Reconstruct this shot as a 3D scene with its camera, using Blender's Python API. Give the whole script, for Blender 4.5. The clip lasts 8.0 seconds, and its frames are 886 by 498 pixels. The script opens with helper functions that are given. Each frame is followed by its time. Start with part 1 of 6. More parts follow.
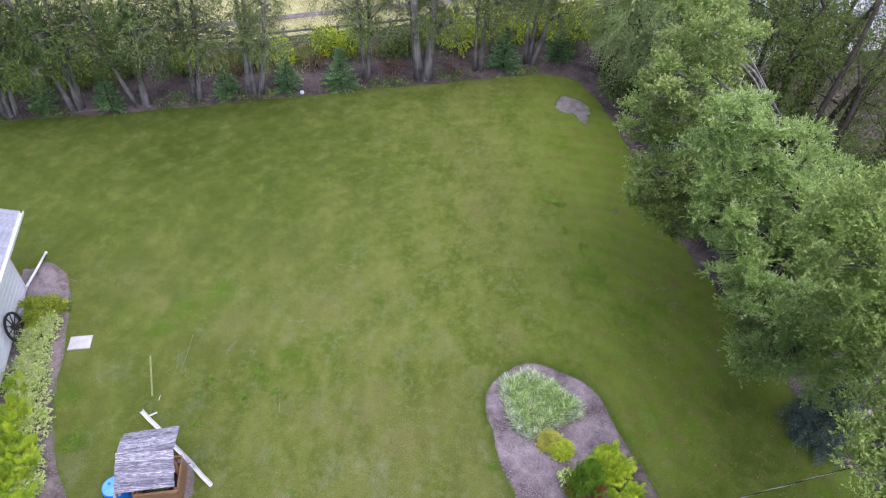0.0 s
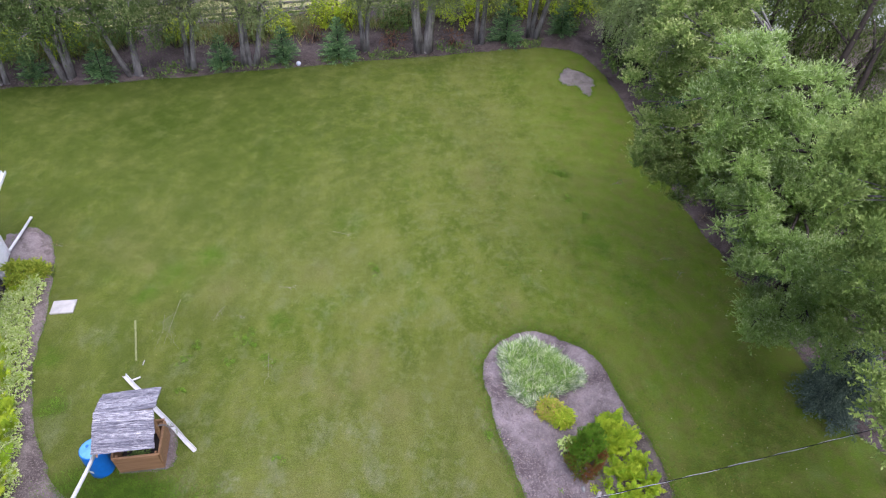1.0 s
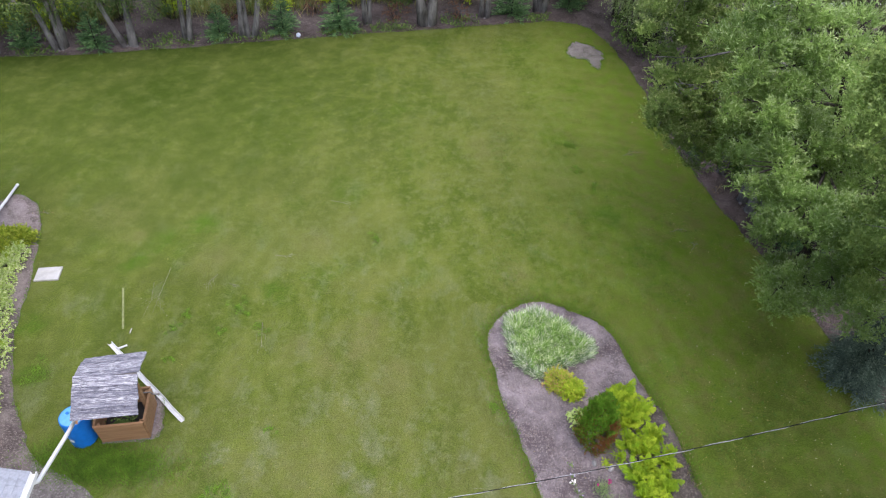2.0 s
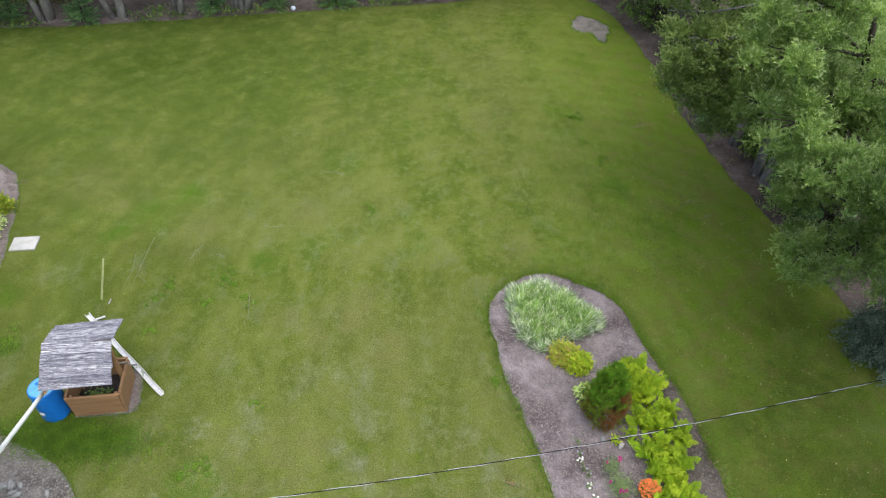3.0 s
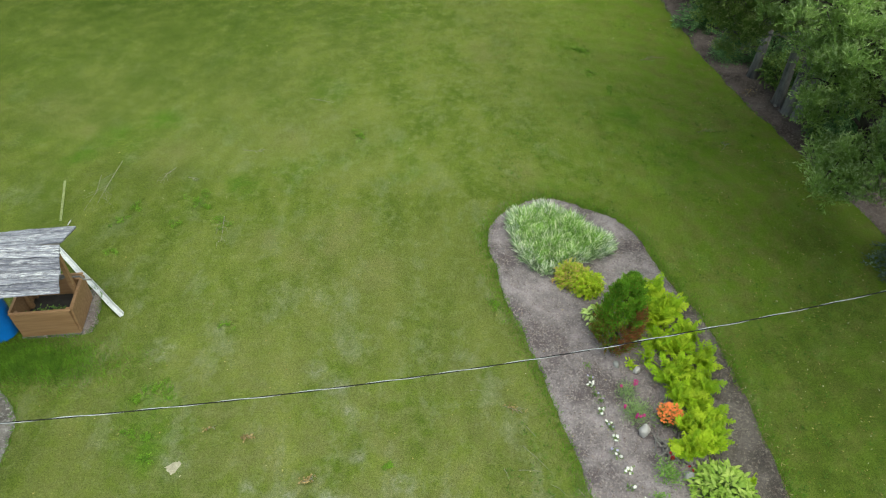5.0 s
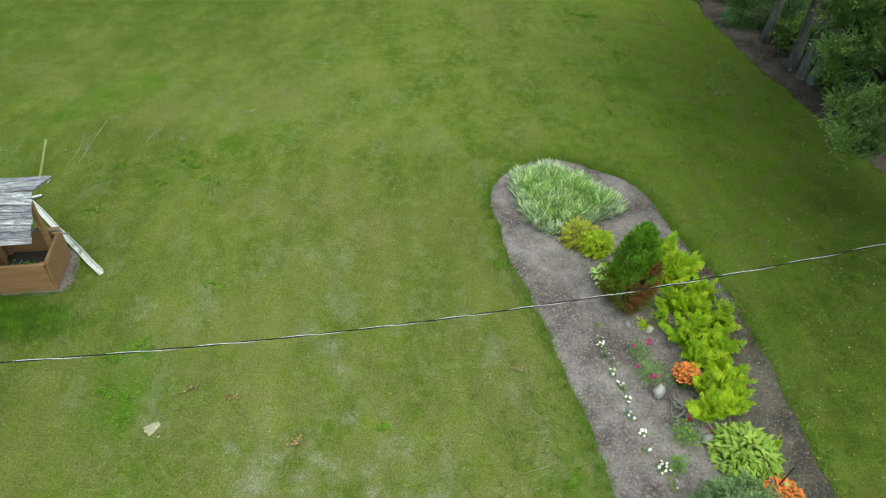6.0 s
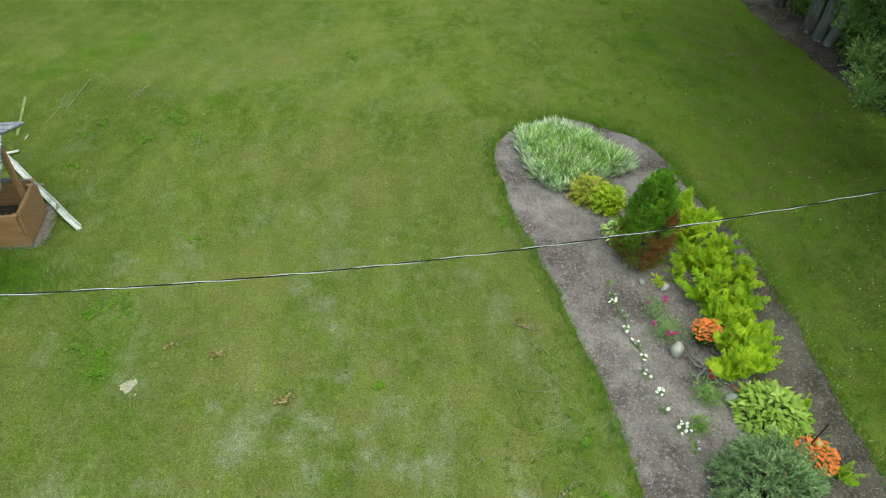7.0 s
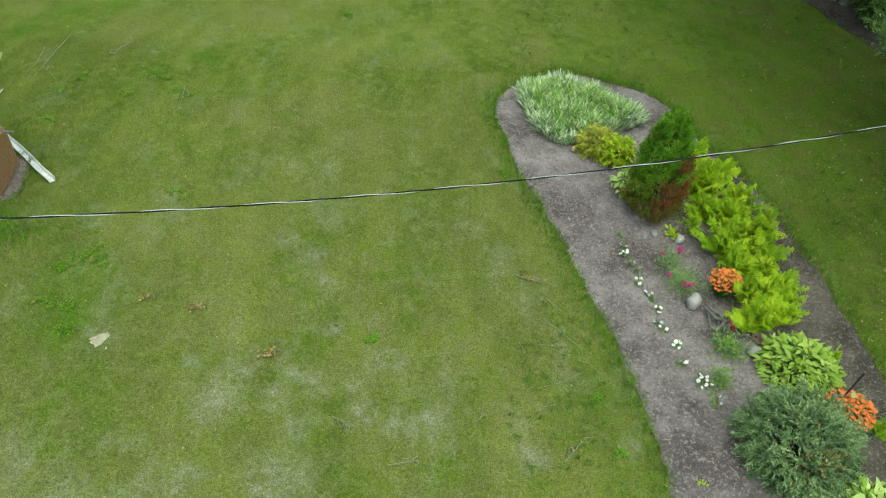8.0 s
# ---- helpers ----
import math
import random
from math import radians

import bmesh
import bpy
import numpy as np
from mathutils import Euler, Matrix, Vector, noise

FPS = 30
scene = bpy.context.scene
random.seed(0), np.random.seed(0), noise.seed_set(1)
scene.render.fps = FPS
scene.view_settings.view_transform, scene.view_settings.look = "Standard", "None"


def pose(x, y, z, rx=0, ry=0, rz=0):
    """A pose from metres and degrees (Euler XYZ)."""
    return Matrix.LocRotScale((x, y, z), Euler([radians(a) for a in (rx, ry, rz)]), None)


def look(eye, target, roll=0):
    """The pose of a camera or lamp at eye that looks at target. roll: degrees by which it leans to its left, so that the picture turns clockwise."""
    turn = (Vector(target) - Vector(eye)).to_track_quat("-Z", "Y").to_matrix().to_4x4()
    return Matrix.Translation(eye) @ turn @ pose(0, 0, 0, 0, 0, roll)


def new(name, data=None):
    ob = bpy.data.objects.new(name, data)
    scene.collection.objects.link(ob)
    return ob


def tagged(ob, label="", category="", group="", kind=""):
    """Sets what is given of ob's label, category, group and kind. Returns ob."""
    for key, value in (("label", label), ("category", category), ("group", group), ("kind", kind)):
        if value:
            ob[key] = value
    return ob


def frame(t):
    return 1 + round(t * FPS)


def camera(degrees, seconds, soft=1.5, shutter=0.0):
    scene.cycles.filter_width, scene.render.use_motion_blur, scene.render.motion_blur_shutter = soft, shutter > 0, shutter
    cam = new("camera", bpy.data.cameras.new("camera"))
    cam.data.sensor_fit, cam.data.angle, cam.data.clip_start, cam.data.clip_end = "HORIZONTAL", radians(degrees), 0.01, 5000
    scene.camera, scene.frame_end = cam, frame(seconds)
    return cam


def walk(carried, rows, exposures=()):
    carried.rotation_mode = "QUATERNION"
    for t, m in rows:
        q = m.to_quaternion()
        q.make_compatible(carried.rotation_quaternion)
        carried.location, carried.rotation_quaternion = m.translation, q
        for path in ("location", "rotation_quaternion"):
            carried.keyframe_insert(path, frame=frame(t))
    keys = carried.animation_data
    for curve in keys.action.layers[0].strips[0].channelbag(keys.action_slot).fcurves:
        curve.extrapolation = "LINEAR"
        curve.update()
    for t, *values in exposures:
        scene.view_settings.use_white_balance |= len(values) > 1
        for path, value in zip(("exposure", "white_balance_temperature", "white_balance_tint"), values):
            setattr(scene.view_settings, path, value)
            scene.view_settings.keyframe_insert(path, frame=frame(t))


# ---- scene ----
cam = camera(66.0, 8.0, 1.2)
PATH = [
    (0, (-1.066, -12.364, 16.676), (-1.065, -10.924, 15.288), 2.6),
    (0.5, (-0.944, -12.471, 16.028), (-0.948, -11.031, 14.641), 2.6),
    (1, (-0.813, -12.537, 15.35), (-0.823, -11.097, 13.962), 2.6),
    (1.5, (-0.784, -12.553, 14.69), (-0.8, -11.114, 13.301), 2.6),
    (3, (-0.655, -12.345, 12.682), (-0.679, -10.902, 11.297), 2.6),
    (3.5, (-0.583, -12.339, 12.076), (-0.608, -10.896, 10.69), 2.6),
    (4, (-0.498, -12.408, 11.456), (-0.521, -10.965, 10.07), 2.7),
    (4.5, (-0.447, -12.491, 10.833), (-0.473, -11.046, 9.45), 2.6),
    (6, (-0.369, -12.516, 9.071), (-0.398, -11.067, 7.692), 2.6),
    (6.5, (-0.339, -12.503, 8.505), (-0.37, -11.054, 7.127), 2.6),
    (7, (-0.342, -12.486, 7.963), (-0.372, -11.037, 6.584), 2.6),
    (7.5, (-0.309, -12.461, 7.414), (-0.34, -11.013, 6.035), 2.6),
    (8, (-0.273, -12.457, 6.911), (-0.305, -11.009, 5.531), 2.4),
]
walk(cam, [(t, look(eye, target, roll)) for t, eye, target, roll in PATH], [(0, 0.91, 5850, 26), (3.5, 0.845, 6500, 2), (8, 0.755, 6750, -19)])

# ---- light ----
world = bpy.data.worlds.new("overcast_sky")
scene.world = world
world.use_nodes = True
wn = world.node_tree.nodes
sky = wn.new("ShaderNodeTexSky")
sky.sky_type, sky.sun_disc = "NISHITA", False
sky.sun_elevation, sky.sun_rotation = radians(72), radians(145)
sky.air_density, sky.dust_density, sky.ozone_density = 1.0, 4.0, 1.0
wn["Background"].inputs["Strength"].default_value = 0.11
world.node_tree.links.new(sky.outputs["Color"], wn["Background"].inputs["Color"])
sun_data = bpy.data.lights.new("sun", "SUN")
sun_data.energy, sun_data.angle, sun_data.color = 2.05, radians(108), (1.0, 0.985, 0.96)
sun_ob = new("sun", sun_data)
sun_ob.matrix_world = look((4.0, -7.0, 26), (0, 0, 0))

# ---- mesh tools ----
rng = np.random.default_rng(7)


class Geo:
    """Collects vertices and faces of one mesh."""

    def __init__(self):
        self.v, self.f = [], []

    def add(self, verts, faces):
        n = len(self.v)
        self.v.extend([tuple(p) for p in verts])
        self.f.extend([tuple(i + n for i in q) for q in faces])
        return self

    def box(self, lo, hi, m=None):
        (a, b, c), (d, e, f) = lo, hi
        p = [(a, b, c), (d, b, c), (d, e, c), (a, e, c), (a, b, f), (d, b, f), (d, e, f), (a, e, f)]
        if m is not None:
            p = [m @ Vector(q) for q in p]
        return self.add(p, [(3, 2, 1, 0), (4, 5, 6, 7), (0, 1, 5, 4), (1, 2, 6, 5), (2, 3, 7, 6), (3, 0, 4, 7)])

    def slab(self, lo, hi, m=None, b=0.006):
        """A box with bevelled long top edges."""
        (x0, y0, z0), (x1, y1, z1) = lo, hi
        ring = lambda d, z: [(x0 + d, y0 + d, z), (x1 - d, y0 + d, z), (x1 - d, y1 - d, z), (x0 + d, y1 - d, z)]
        p = ring(0, z0) + ring(0, z1 - b) + ring(b, z1)
        if m is not None:
            p = [m @ Vector(q) for q in p]
        f = [(3, 2, 1, 0), (8, 9, 10, 11)]
        for k in (0, 4):
            f += [(k + i, k + (i + 1) % 4, k + 4 + (i + 1) % 4, k + 4 + i) for i in range(4)]
        return self.add(p, f)

    def tube(self, pts, radii, n=7, cap=True):
        pts = [Vector(p) for p in pts]
        if not hasattr(radii, "__len__"):
            radii = [radii] * len(pts)
        verts, faces = [], []
        side = Vector((0.31, 0.95, 0.07))
        for i, p in enumerate(pts):
            d = (pts[min(i + 1, len(pts) - 1)] - pts[max(i - 1, 0)]).normalized()
            side = (side - d * side.dot(d)).normalized()
            up = d.cross(side)
            for k in range(n):
                a = 2 * math.pi * k / n
                verts.append(p + (side * math.cos(a) + up * math.sin(a)) * radii[i])
            if i:
                j = (i - 1) * n
                faces += [(j + k, j + (k + 1) % n, j + n + (k + 1) % n, j + n + k) for k in range(n)]
        if cap:
            faces += [tuple(range(n - 1, -1, -1)), tuple(range(len(verts) - n, len(verts)))]
        return self.add(verts, faces)

    def lathe(self, prof, n=20, m=None):
        p = [(r * math.cos(2 * math.pi * k / n), r * math.sin(2 * math.pi * k / n), z) for r, z in prof for k in range(n)]
        if m is not None:
            p = [m @ Vector(q) for q in p]
        f = [(j * n + k, j * n + (k + 1) % n, (j + 1) * n + (k + 1) % n, (j + 1) * n + k) for j in range(len(prof) - 1) for k in range(n)]
        f += [tuple(range(n - 1, -1, -1)), tuple(range((len(prof) - 1) * n, len(prof) * n))]
        return self.add(p, f)

    def mesh(self, name, material, smooth=False):
        me = bpy.data.meshes.new(name)
        me.from_pydata([tuple(p) for p in self.v], [], self.f)
        me.materials.append(material)
        if smooth:
            me.polygons.foreach_set("use_smooth", [True] * len(me.polygons))
        return me


def array_mesh(name, verts, corners, material):
    """A mesh of separate faces with the same number of corners each, from a vertex array (faces, corners, 3)."""
    me = bpy.data.meshes.new(name)
    count = len(verts) // corners
    me.vertices.add(len(verts))
    me.vertices.foreach_set("co", np.asarray(verts, dtype=np.float32).ravel())
    me.loops.add(len(verts))
    me.loops.foreach_set("vertex_index", np.arange(len(verts), dtype=np.int32))
    me.polygons.add(count)
    me.polygons.foreach_set("loop_start", np.arange(0, len(verts), corners, dtype=np.int32))
    me.materials.append(material)
    me.update(calc_edges=True)
    return me


def part(name, mesh, parent=None, label="", m=None):
    ob = new(name, mesh)
    if parent is not None:
        ob.parent = parent
    if m is not None:
        ob.matrix_basis = m
    if label:
        tagged(ob, label)
    return ob


def thing(name, m, label, category, group="", kind=""):
    ob = new(name)
    ob.empty_display_size = 0.2
    ob.matrix_basis = m
    return tagged(ob, label, category, group, kind)


def unit(a):
    return a / np.maximum(np.linalg.norm(a, axis=-1, keepdims=True), 1e-9)


def leaf_quads(base, way, length, width, fold=0.25, gen=None, flat=1.2):
    """Folded diamond leaves: base points, directions, lengths and widths as arrays."""
    gen = gen or rng
    n = len(base)
    side = unit(np.cross(way, unit(gen.normal(size=(n, 3)) * 0.7 + np.array([0, 0, flat]))))
    lift = np.cross(side, way)
    length, width = np.broadcast_to(length, n)[:, None], np.broadcast_to(width, n)[:, None]
    mid = base + way * length * 0.45
    out = np.stack([base, mid + side * width / 2 + lift * width * fold, base + way * length, mid - side * width / 2 + lift * width * fold], 1)
    return out.reshape(-1, 3)


def sphere_dirs(n, gen):
    return unit(gen.normal(size=(n, 3)))


def sprays(lobes, twigs, per_twig, twig_len, leaf_len, leaf_wid, droop, gen, inner=0.62, floor=0.3):
    """Leaves on short twigs that leave the shells of ellipsoid lobes (cx, cy, cz, rx, ry, rz)."""
    lob = np.array(lobes, dtype=float)
    area = (lob[:, 3] * lob[:, 4] * lob[:, 5]) ** (2 / 3)
    pick = gen.choice(len(lob), size=twigs, p=area / area.sum())
    u = sphere_dirs(twigs, gen)
    rad = inner + (1.04 - inner) * gen.random(twigs) ** 0.6
    c, r = lob[pick, :3], lob[pick, 3:]
    start = c + u * r * rad[:, None]
    keep = np.ones(twigs, bool)
    for k in range(len(lob)):
        inside = (((start - lob[k, :3]) / lob[k, 3:]) ** 2).sum(1) < 0.45
        keep &= ~(inside & (pick != k))
    keep &= start[:, 2] > floor
    start, u = start[keep], u[keep]
    n = len(start)
    tl = twig_len * (0.6 + 0.8 * gen.random(n))
    d = unit(u + gen.normal(size=(n, 3)) * 0.45 + np.array([0, 0, 0.25]))
    s = (np.arange(per_twig) + 0.5) / per_twig
    s = np.clip(s[None] + gen.normal(size=(n, per_twig)) * 0.05, 0, 1)
    along = s * tl[:, None]
    pos = start[:, None] + d[:, None] * along[..., None]
    pos[..., 2] -= droop * (s ** 2) * tl[:, None]
    tang = d[:, None] + np.array([0, 0, -2 * droop]) * s[..., None]
    way = unit(unit(tang) * 0.8 + gen.normal(size=(n, per_twig, 3)) * 0.55 + np.array([0, 0, -0.12]))
    size = 0.7 + 0.6 * gen.random(n * per_twig)
    return leaf_quads(pos.reshape(-1, 3), way.reshape(-1, 3), leaf_len * size, leaf_wid * size, gen=gen)


def tufts(lobes, each, size, gen):
    """Breaks big lobes into small upright tufts on their shells, with gaps between them."""
    out = []
    for cx, cy, cz, rx, ry, rz in lobes:
        n = max(5, int(each * (rx / 0.9) ** 2))
        for i in range(n):
            z = 1 - 1.75 * (i + 0.5) / n
            q, w = math.sqrt(max(0.0, 1 - z * z)), i * 2.39996 + gen.random() * 0.7
            k = 0.72 + 0.36 * gen.random()
            s = size * (0.7 + 0.6 * gen.random())
            out.append((cx + rx * k * q * math.cos(w), cy + ry * k * q * math.sin(w), cz + rz * k * z, s, s, s * 0.85))
    return out


def tuft_leaves(small, twigs, per_twig, twig_len, leaf_len, leaf_wid, gen, rise=0.7, droop=0.15):
    """Leaves of the tufts: twigs that fan out and up; the last fifth of each twig is given apart as young leaves."""
    lob = np.array(small, dtype=float)
    area = lob[:, 3] ** 2
    pick = gen.choice(len(lob), size=twigs, p=area / area.sum())
    u = sphere_dirs(twigs, gen)
    u[:, 2] = np.where(u[:, 2] < -0.35, -u[:, 2], u[:, 2])
    start = lob[pick, :3] + u * lob[pick, 3:] * (0.35 + 0.6 * gen.random(twigs)[:, None])
    d = unit(u + gen.normal(size=(twigs, 3)) * 0.35 + np.array([0, 0, rise]))
    tl = twig_len * (0.6 + 0.8 * gen.random(twigs))
    s = np.clip((np.arange(per_twig)[None] + 0.5) / per_twig + gen.normal(size=(twigs, per_twig)) * 0.05, 0, 1)
    pos = start[:, None] + d[:, None] * (s * tl[:, None])[..., None]
    pos[..., 2] -= droop * (s ** 2) * tl[:, None]
    way = unit(d[:, None] * 0.9 + gen.normal(size=(twigs, per_twig, 3)) * 0.5 + np.array([0, 0, -0.1]))
    size = 0.7 + 0.6 * gen.random((twigs, per_twig))
    young = s > 0.84
    both = []
    for sel in (~young, young):
        both.append(leaf_quads(pos[sel], way[sel], leaf_len * size[sel], leaf_wid * size[sel], gen=gen))
    return both


# ---- materials ----
def nodes_of(name, rough=0.7, metal=0.0, spec=0.4):
    m = bpy.data.materials.new(name)
    m.use_nodes = True
    t = m.node_tree
    b = t.nodes["Principled BSDF"]
    b.inputs["Roughness"].default_value = rough
    b.inputs["Metallic"].default_value = metal
    b.inputs["Specular IOR Level"].default_value = spec
    return m, t, b


def ramp(t, source, stops):
    r = t.nodes.new("ShaderNodeValToRGB")
    e = r.color_ramp.elements
    while len(e) < len(stops):
        e.new(0.5)
    for k, (p, c) in zip(e, stops):
        k.position, k.color = p, (*c, 1)
    t.links.new(source, r.inputs["Fac"])
    return r.outputs["Color"]


def noise_tex(t, scale, detail=4, rough=0.55, vector=None, stretch=None):
    if vector is None:
        vector = t.nodes.new("ShaderNodeTexCoord").outputs["Object"]
    if stretch:
        mp = t.nodes.new("ShaderNodeMapping")
        mp.inputs["Scale"].default_value = stretch
        t.links.new(vector, mp.inputs["Vector"])
        vector = mp.outputs["Vector"]
    n = t.nodes.new("ShaderNodeTexNoise")
    n.inputs["Scale"].default_value, n.inputs["Detail"].default_value, n.inputs["Roughness"].default_value = scale, detail, rough
    t.links.new(vector, n.inputs["Vector"])
    return n.outputs["Fac"]


def mixed(t, fac, a, b, mode="MIX"):
    x = t.nodes.new("ShaderNodeMix")
    x.data_type, x.blend_type = "RGBA", mode
    for sock, val in ((x.inputs[0], fac), (x.inputs[6], a), (x.inputs[7], b)):
        if hasattr(val, "is_linked"):
            t.links.new(val, sock)
        elif hasattr(val, "__len__"):
            sock.default_value = (*val, 1)
        else:
            sock.default_value = val
    return x.outputs[2]


def bump(t, b, height, strength, dist):
    x = t.nodes.new("ShaderNodeBump")
    x.inputs["Strength"].default_value, x.inputs["Distance"].default_value = strength, dist
    t.links.new(height, x.inputs["Height"])
    t.links.new(x.outputs["Normal"], b.inputs["Normal"])


def island(t):
    return t.nodes.new("ShaderNodeNewGeometry").outputs["Random Per Island"]


def place(t):
    return t.nodes.new("ShaderNodeNewGeometry").outputs["Position"]


def crown_normal(t, b, soft):
    """Leaf normals eased towards the sky, as the mean of a tuft of leaves would be."""
    ease, level = t.nodes.new("ShaderNodeVectorMath"), t.nodes.new("ShaderNodeVectorMath")
    ease.operation, level.operation = "MULTIPLY_ADD", "NORMALIZE"
    ease.inputs[1].default_value, ease.inputs[2].default_value = (1 - soft, 1 - soft, 1 - soft), (0, 0, soft)
    t.links.new(t.nodes.new("ShaderNodeNewGeometry").outputs["Normal"], ease.inputs[0])
    t.links.new(ease.outputs["Vector"], level.inputs[0])
    t.links.new(level.outputs["Vector"], b.inputs["Normal"])


def foliage(name, stops, rough=0.5, through_light=0.3, patch=2.0, patch_dark=0.65, whole=False, soft=0.6, drift=0.0):
    """Leaf material: a colour per leaf that drifts from twig to twig, broad patches, some light let through."""
    m, t, b = nodes_of(name, rough, 0, 0.16)
    pick = t.nodes.new("ShaderNodeObjectInfo").outputs["Random"] if whole else island(t)
    if drift:
        twig = ramp(t, noise_tex(t, 3.2, 3, 0.6, place(t)), [(0.36, (0, 0, 0)), (0.64, (1, 1, 1))])
        pick = mixed(t, drift, pick, twig)
    c = ramp(t, pick, stops)
    n = noise_tex(t, patch, 3, 0.6, place(t))
    dark = tuple(patch_dark for _ in range(3))
    tone = ramp(t, n, [(0.38, dark), (0.62, (1.15, 1.12, 1.05))])
    c = mixed(t, 1.0, c, tone, "MULTIPLY")
    t.links.new(c, b.inputs["Base Color"])
    crown_normal(t, b, soft)
    tr = t.nodes.new("ShaderNodeBsdfTranslucent")
    t.links.new(c, tr.inputs["Color"])
    mx = t.nodes.new("ShaderNodeMixShader")
    mx.inputs["Fac"].default_value = through_light
    t.links.new(b.outputs["BSDF"], mx.inputs[1])
    t.links.new(tr.outputs["BSDF"], mx.inputs[2])
    t.links.new(mx.outputs["Shader"], t.nodes["Material Output"].inputs["Surface"])
    return m


def plain(name, color, rough=0.6, metal=0.0, scale=6.0, vary=0.18, bump_by=0.15, bump_dist=0.01, stretch=None, spec=0.4):
    """A painted, stone or metal surface with stains at two scales and fine relief."""
    m, t, b = nodes_of(name, rough, metal, spec)
    lo = tuple(v * (1 - vary) for v in color)
    hi = tuple(min(1.0, v * (1 + vary)) for v in color)
    c = ramp(t, noise_tex(t, scale, 6, 0.6, None, stretch), [(0.38, lo), (0.62, hi)])
    fine = noise_tex(t, scale * 9, 4, 0.6, None, stretch)
    c = mixed(t, 0.25, c, ramp(t, fine, [(0.4, lo), (0.6, hi)]), "MIX")
    t.links.new(c, b.inputs["Base Color"])
    bump(t, b, fine, bump_by, bump_dist)
    return m


# places in the lawn, x, y, radius: thin grey thatch, dry khaki turf, lush green turf
WORN = [(-5.7, -4.95, 0.28), (-3.4, -7.43, 0.16), (-2.8, -7.58, 0.14), (-2.13, -7.59, 0.2), (-2.27, -7.9, 0.22), (-3.03, -8.11, 0.22), (-1.82, -7.71, 0.2), (-1.36, -7.66, 0.18), (-1.0, -7.25, 0.2), (-1.78, -6.82, 0.14),
        (-1.24, -8.08, 0.22), (-0.8, -8.15, 0.22), (-0.43, -8.03, 0.15), (-1.94, -8.28, 0.22), (-2.15, -8.96, 0.3), (-3.02, -9.02, 0.25), (-2.37, -5.47, 0.25), (-2.03, -6.01, 0.14), (-2.77, -5.14, 0.2), (0.75, -8.5, 0.20), (1.86, -8.3, 0.14), (-4.68, -7.2, 0.24)]
KHAKI = [(-7.5, 1.4, 0.8), (-3.3, -1.9, 0.9), (-4.8, 2.0, 0.6), (-11.0, 2.8, 0.9), (-2.7, -1.2, 0.6), (-4.6, -1.9, 0.5), (-10.1, 2.0, 0.5), (-2.1, -2.6, 0.6), (2.9, 5.6, 0.6), (6.5, 3.8, 0.9), (7.5, 4.3, 0.7), (1.1, 1.0, 0.6), (0.3, 7.2, 0.8), (5.5, 7.3, 0.5)]
LUSH = [(-8.3, -5.45, 0.7), (-9.3, -5.15, 0.5), (-11.5, -1.6, 0.45), (-10.9, -3.1, 0.45), (-7.3, -5.3, 0.5), (-9.0, 1.7, 0.6), (-8.3, 2.4, 0.6), (-9.7, 0.8, 0.5), (-5.5, 0.0, 0.5), (5.1, 2.4, 0.8), (4.2, 3.9, 0.6), (1.9, 0.6, 0.4), (5.4, 1.2, 0.7), (1.5, -7.6, 0.3), (-5.4, -6.0, 0.5), (-5.4, -6.9, 0.5)]
# spots coloured darker to stand for the shade of the side trees
TREE_SHADE = [(6.3, -4.4, 1.5), (7.6, -3.0, 1.3), (5.9, -6.4, 1.3), (7.7, -5.6, 1.6), (6.5, -8.2, 1.6), (7.6, -1.0, 0.9)]


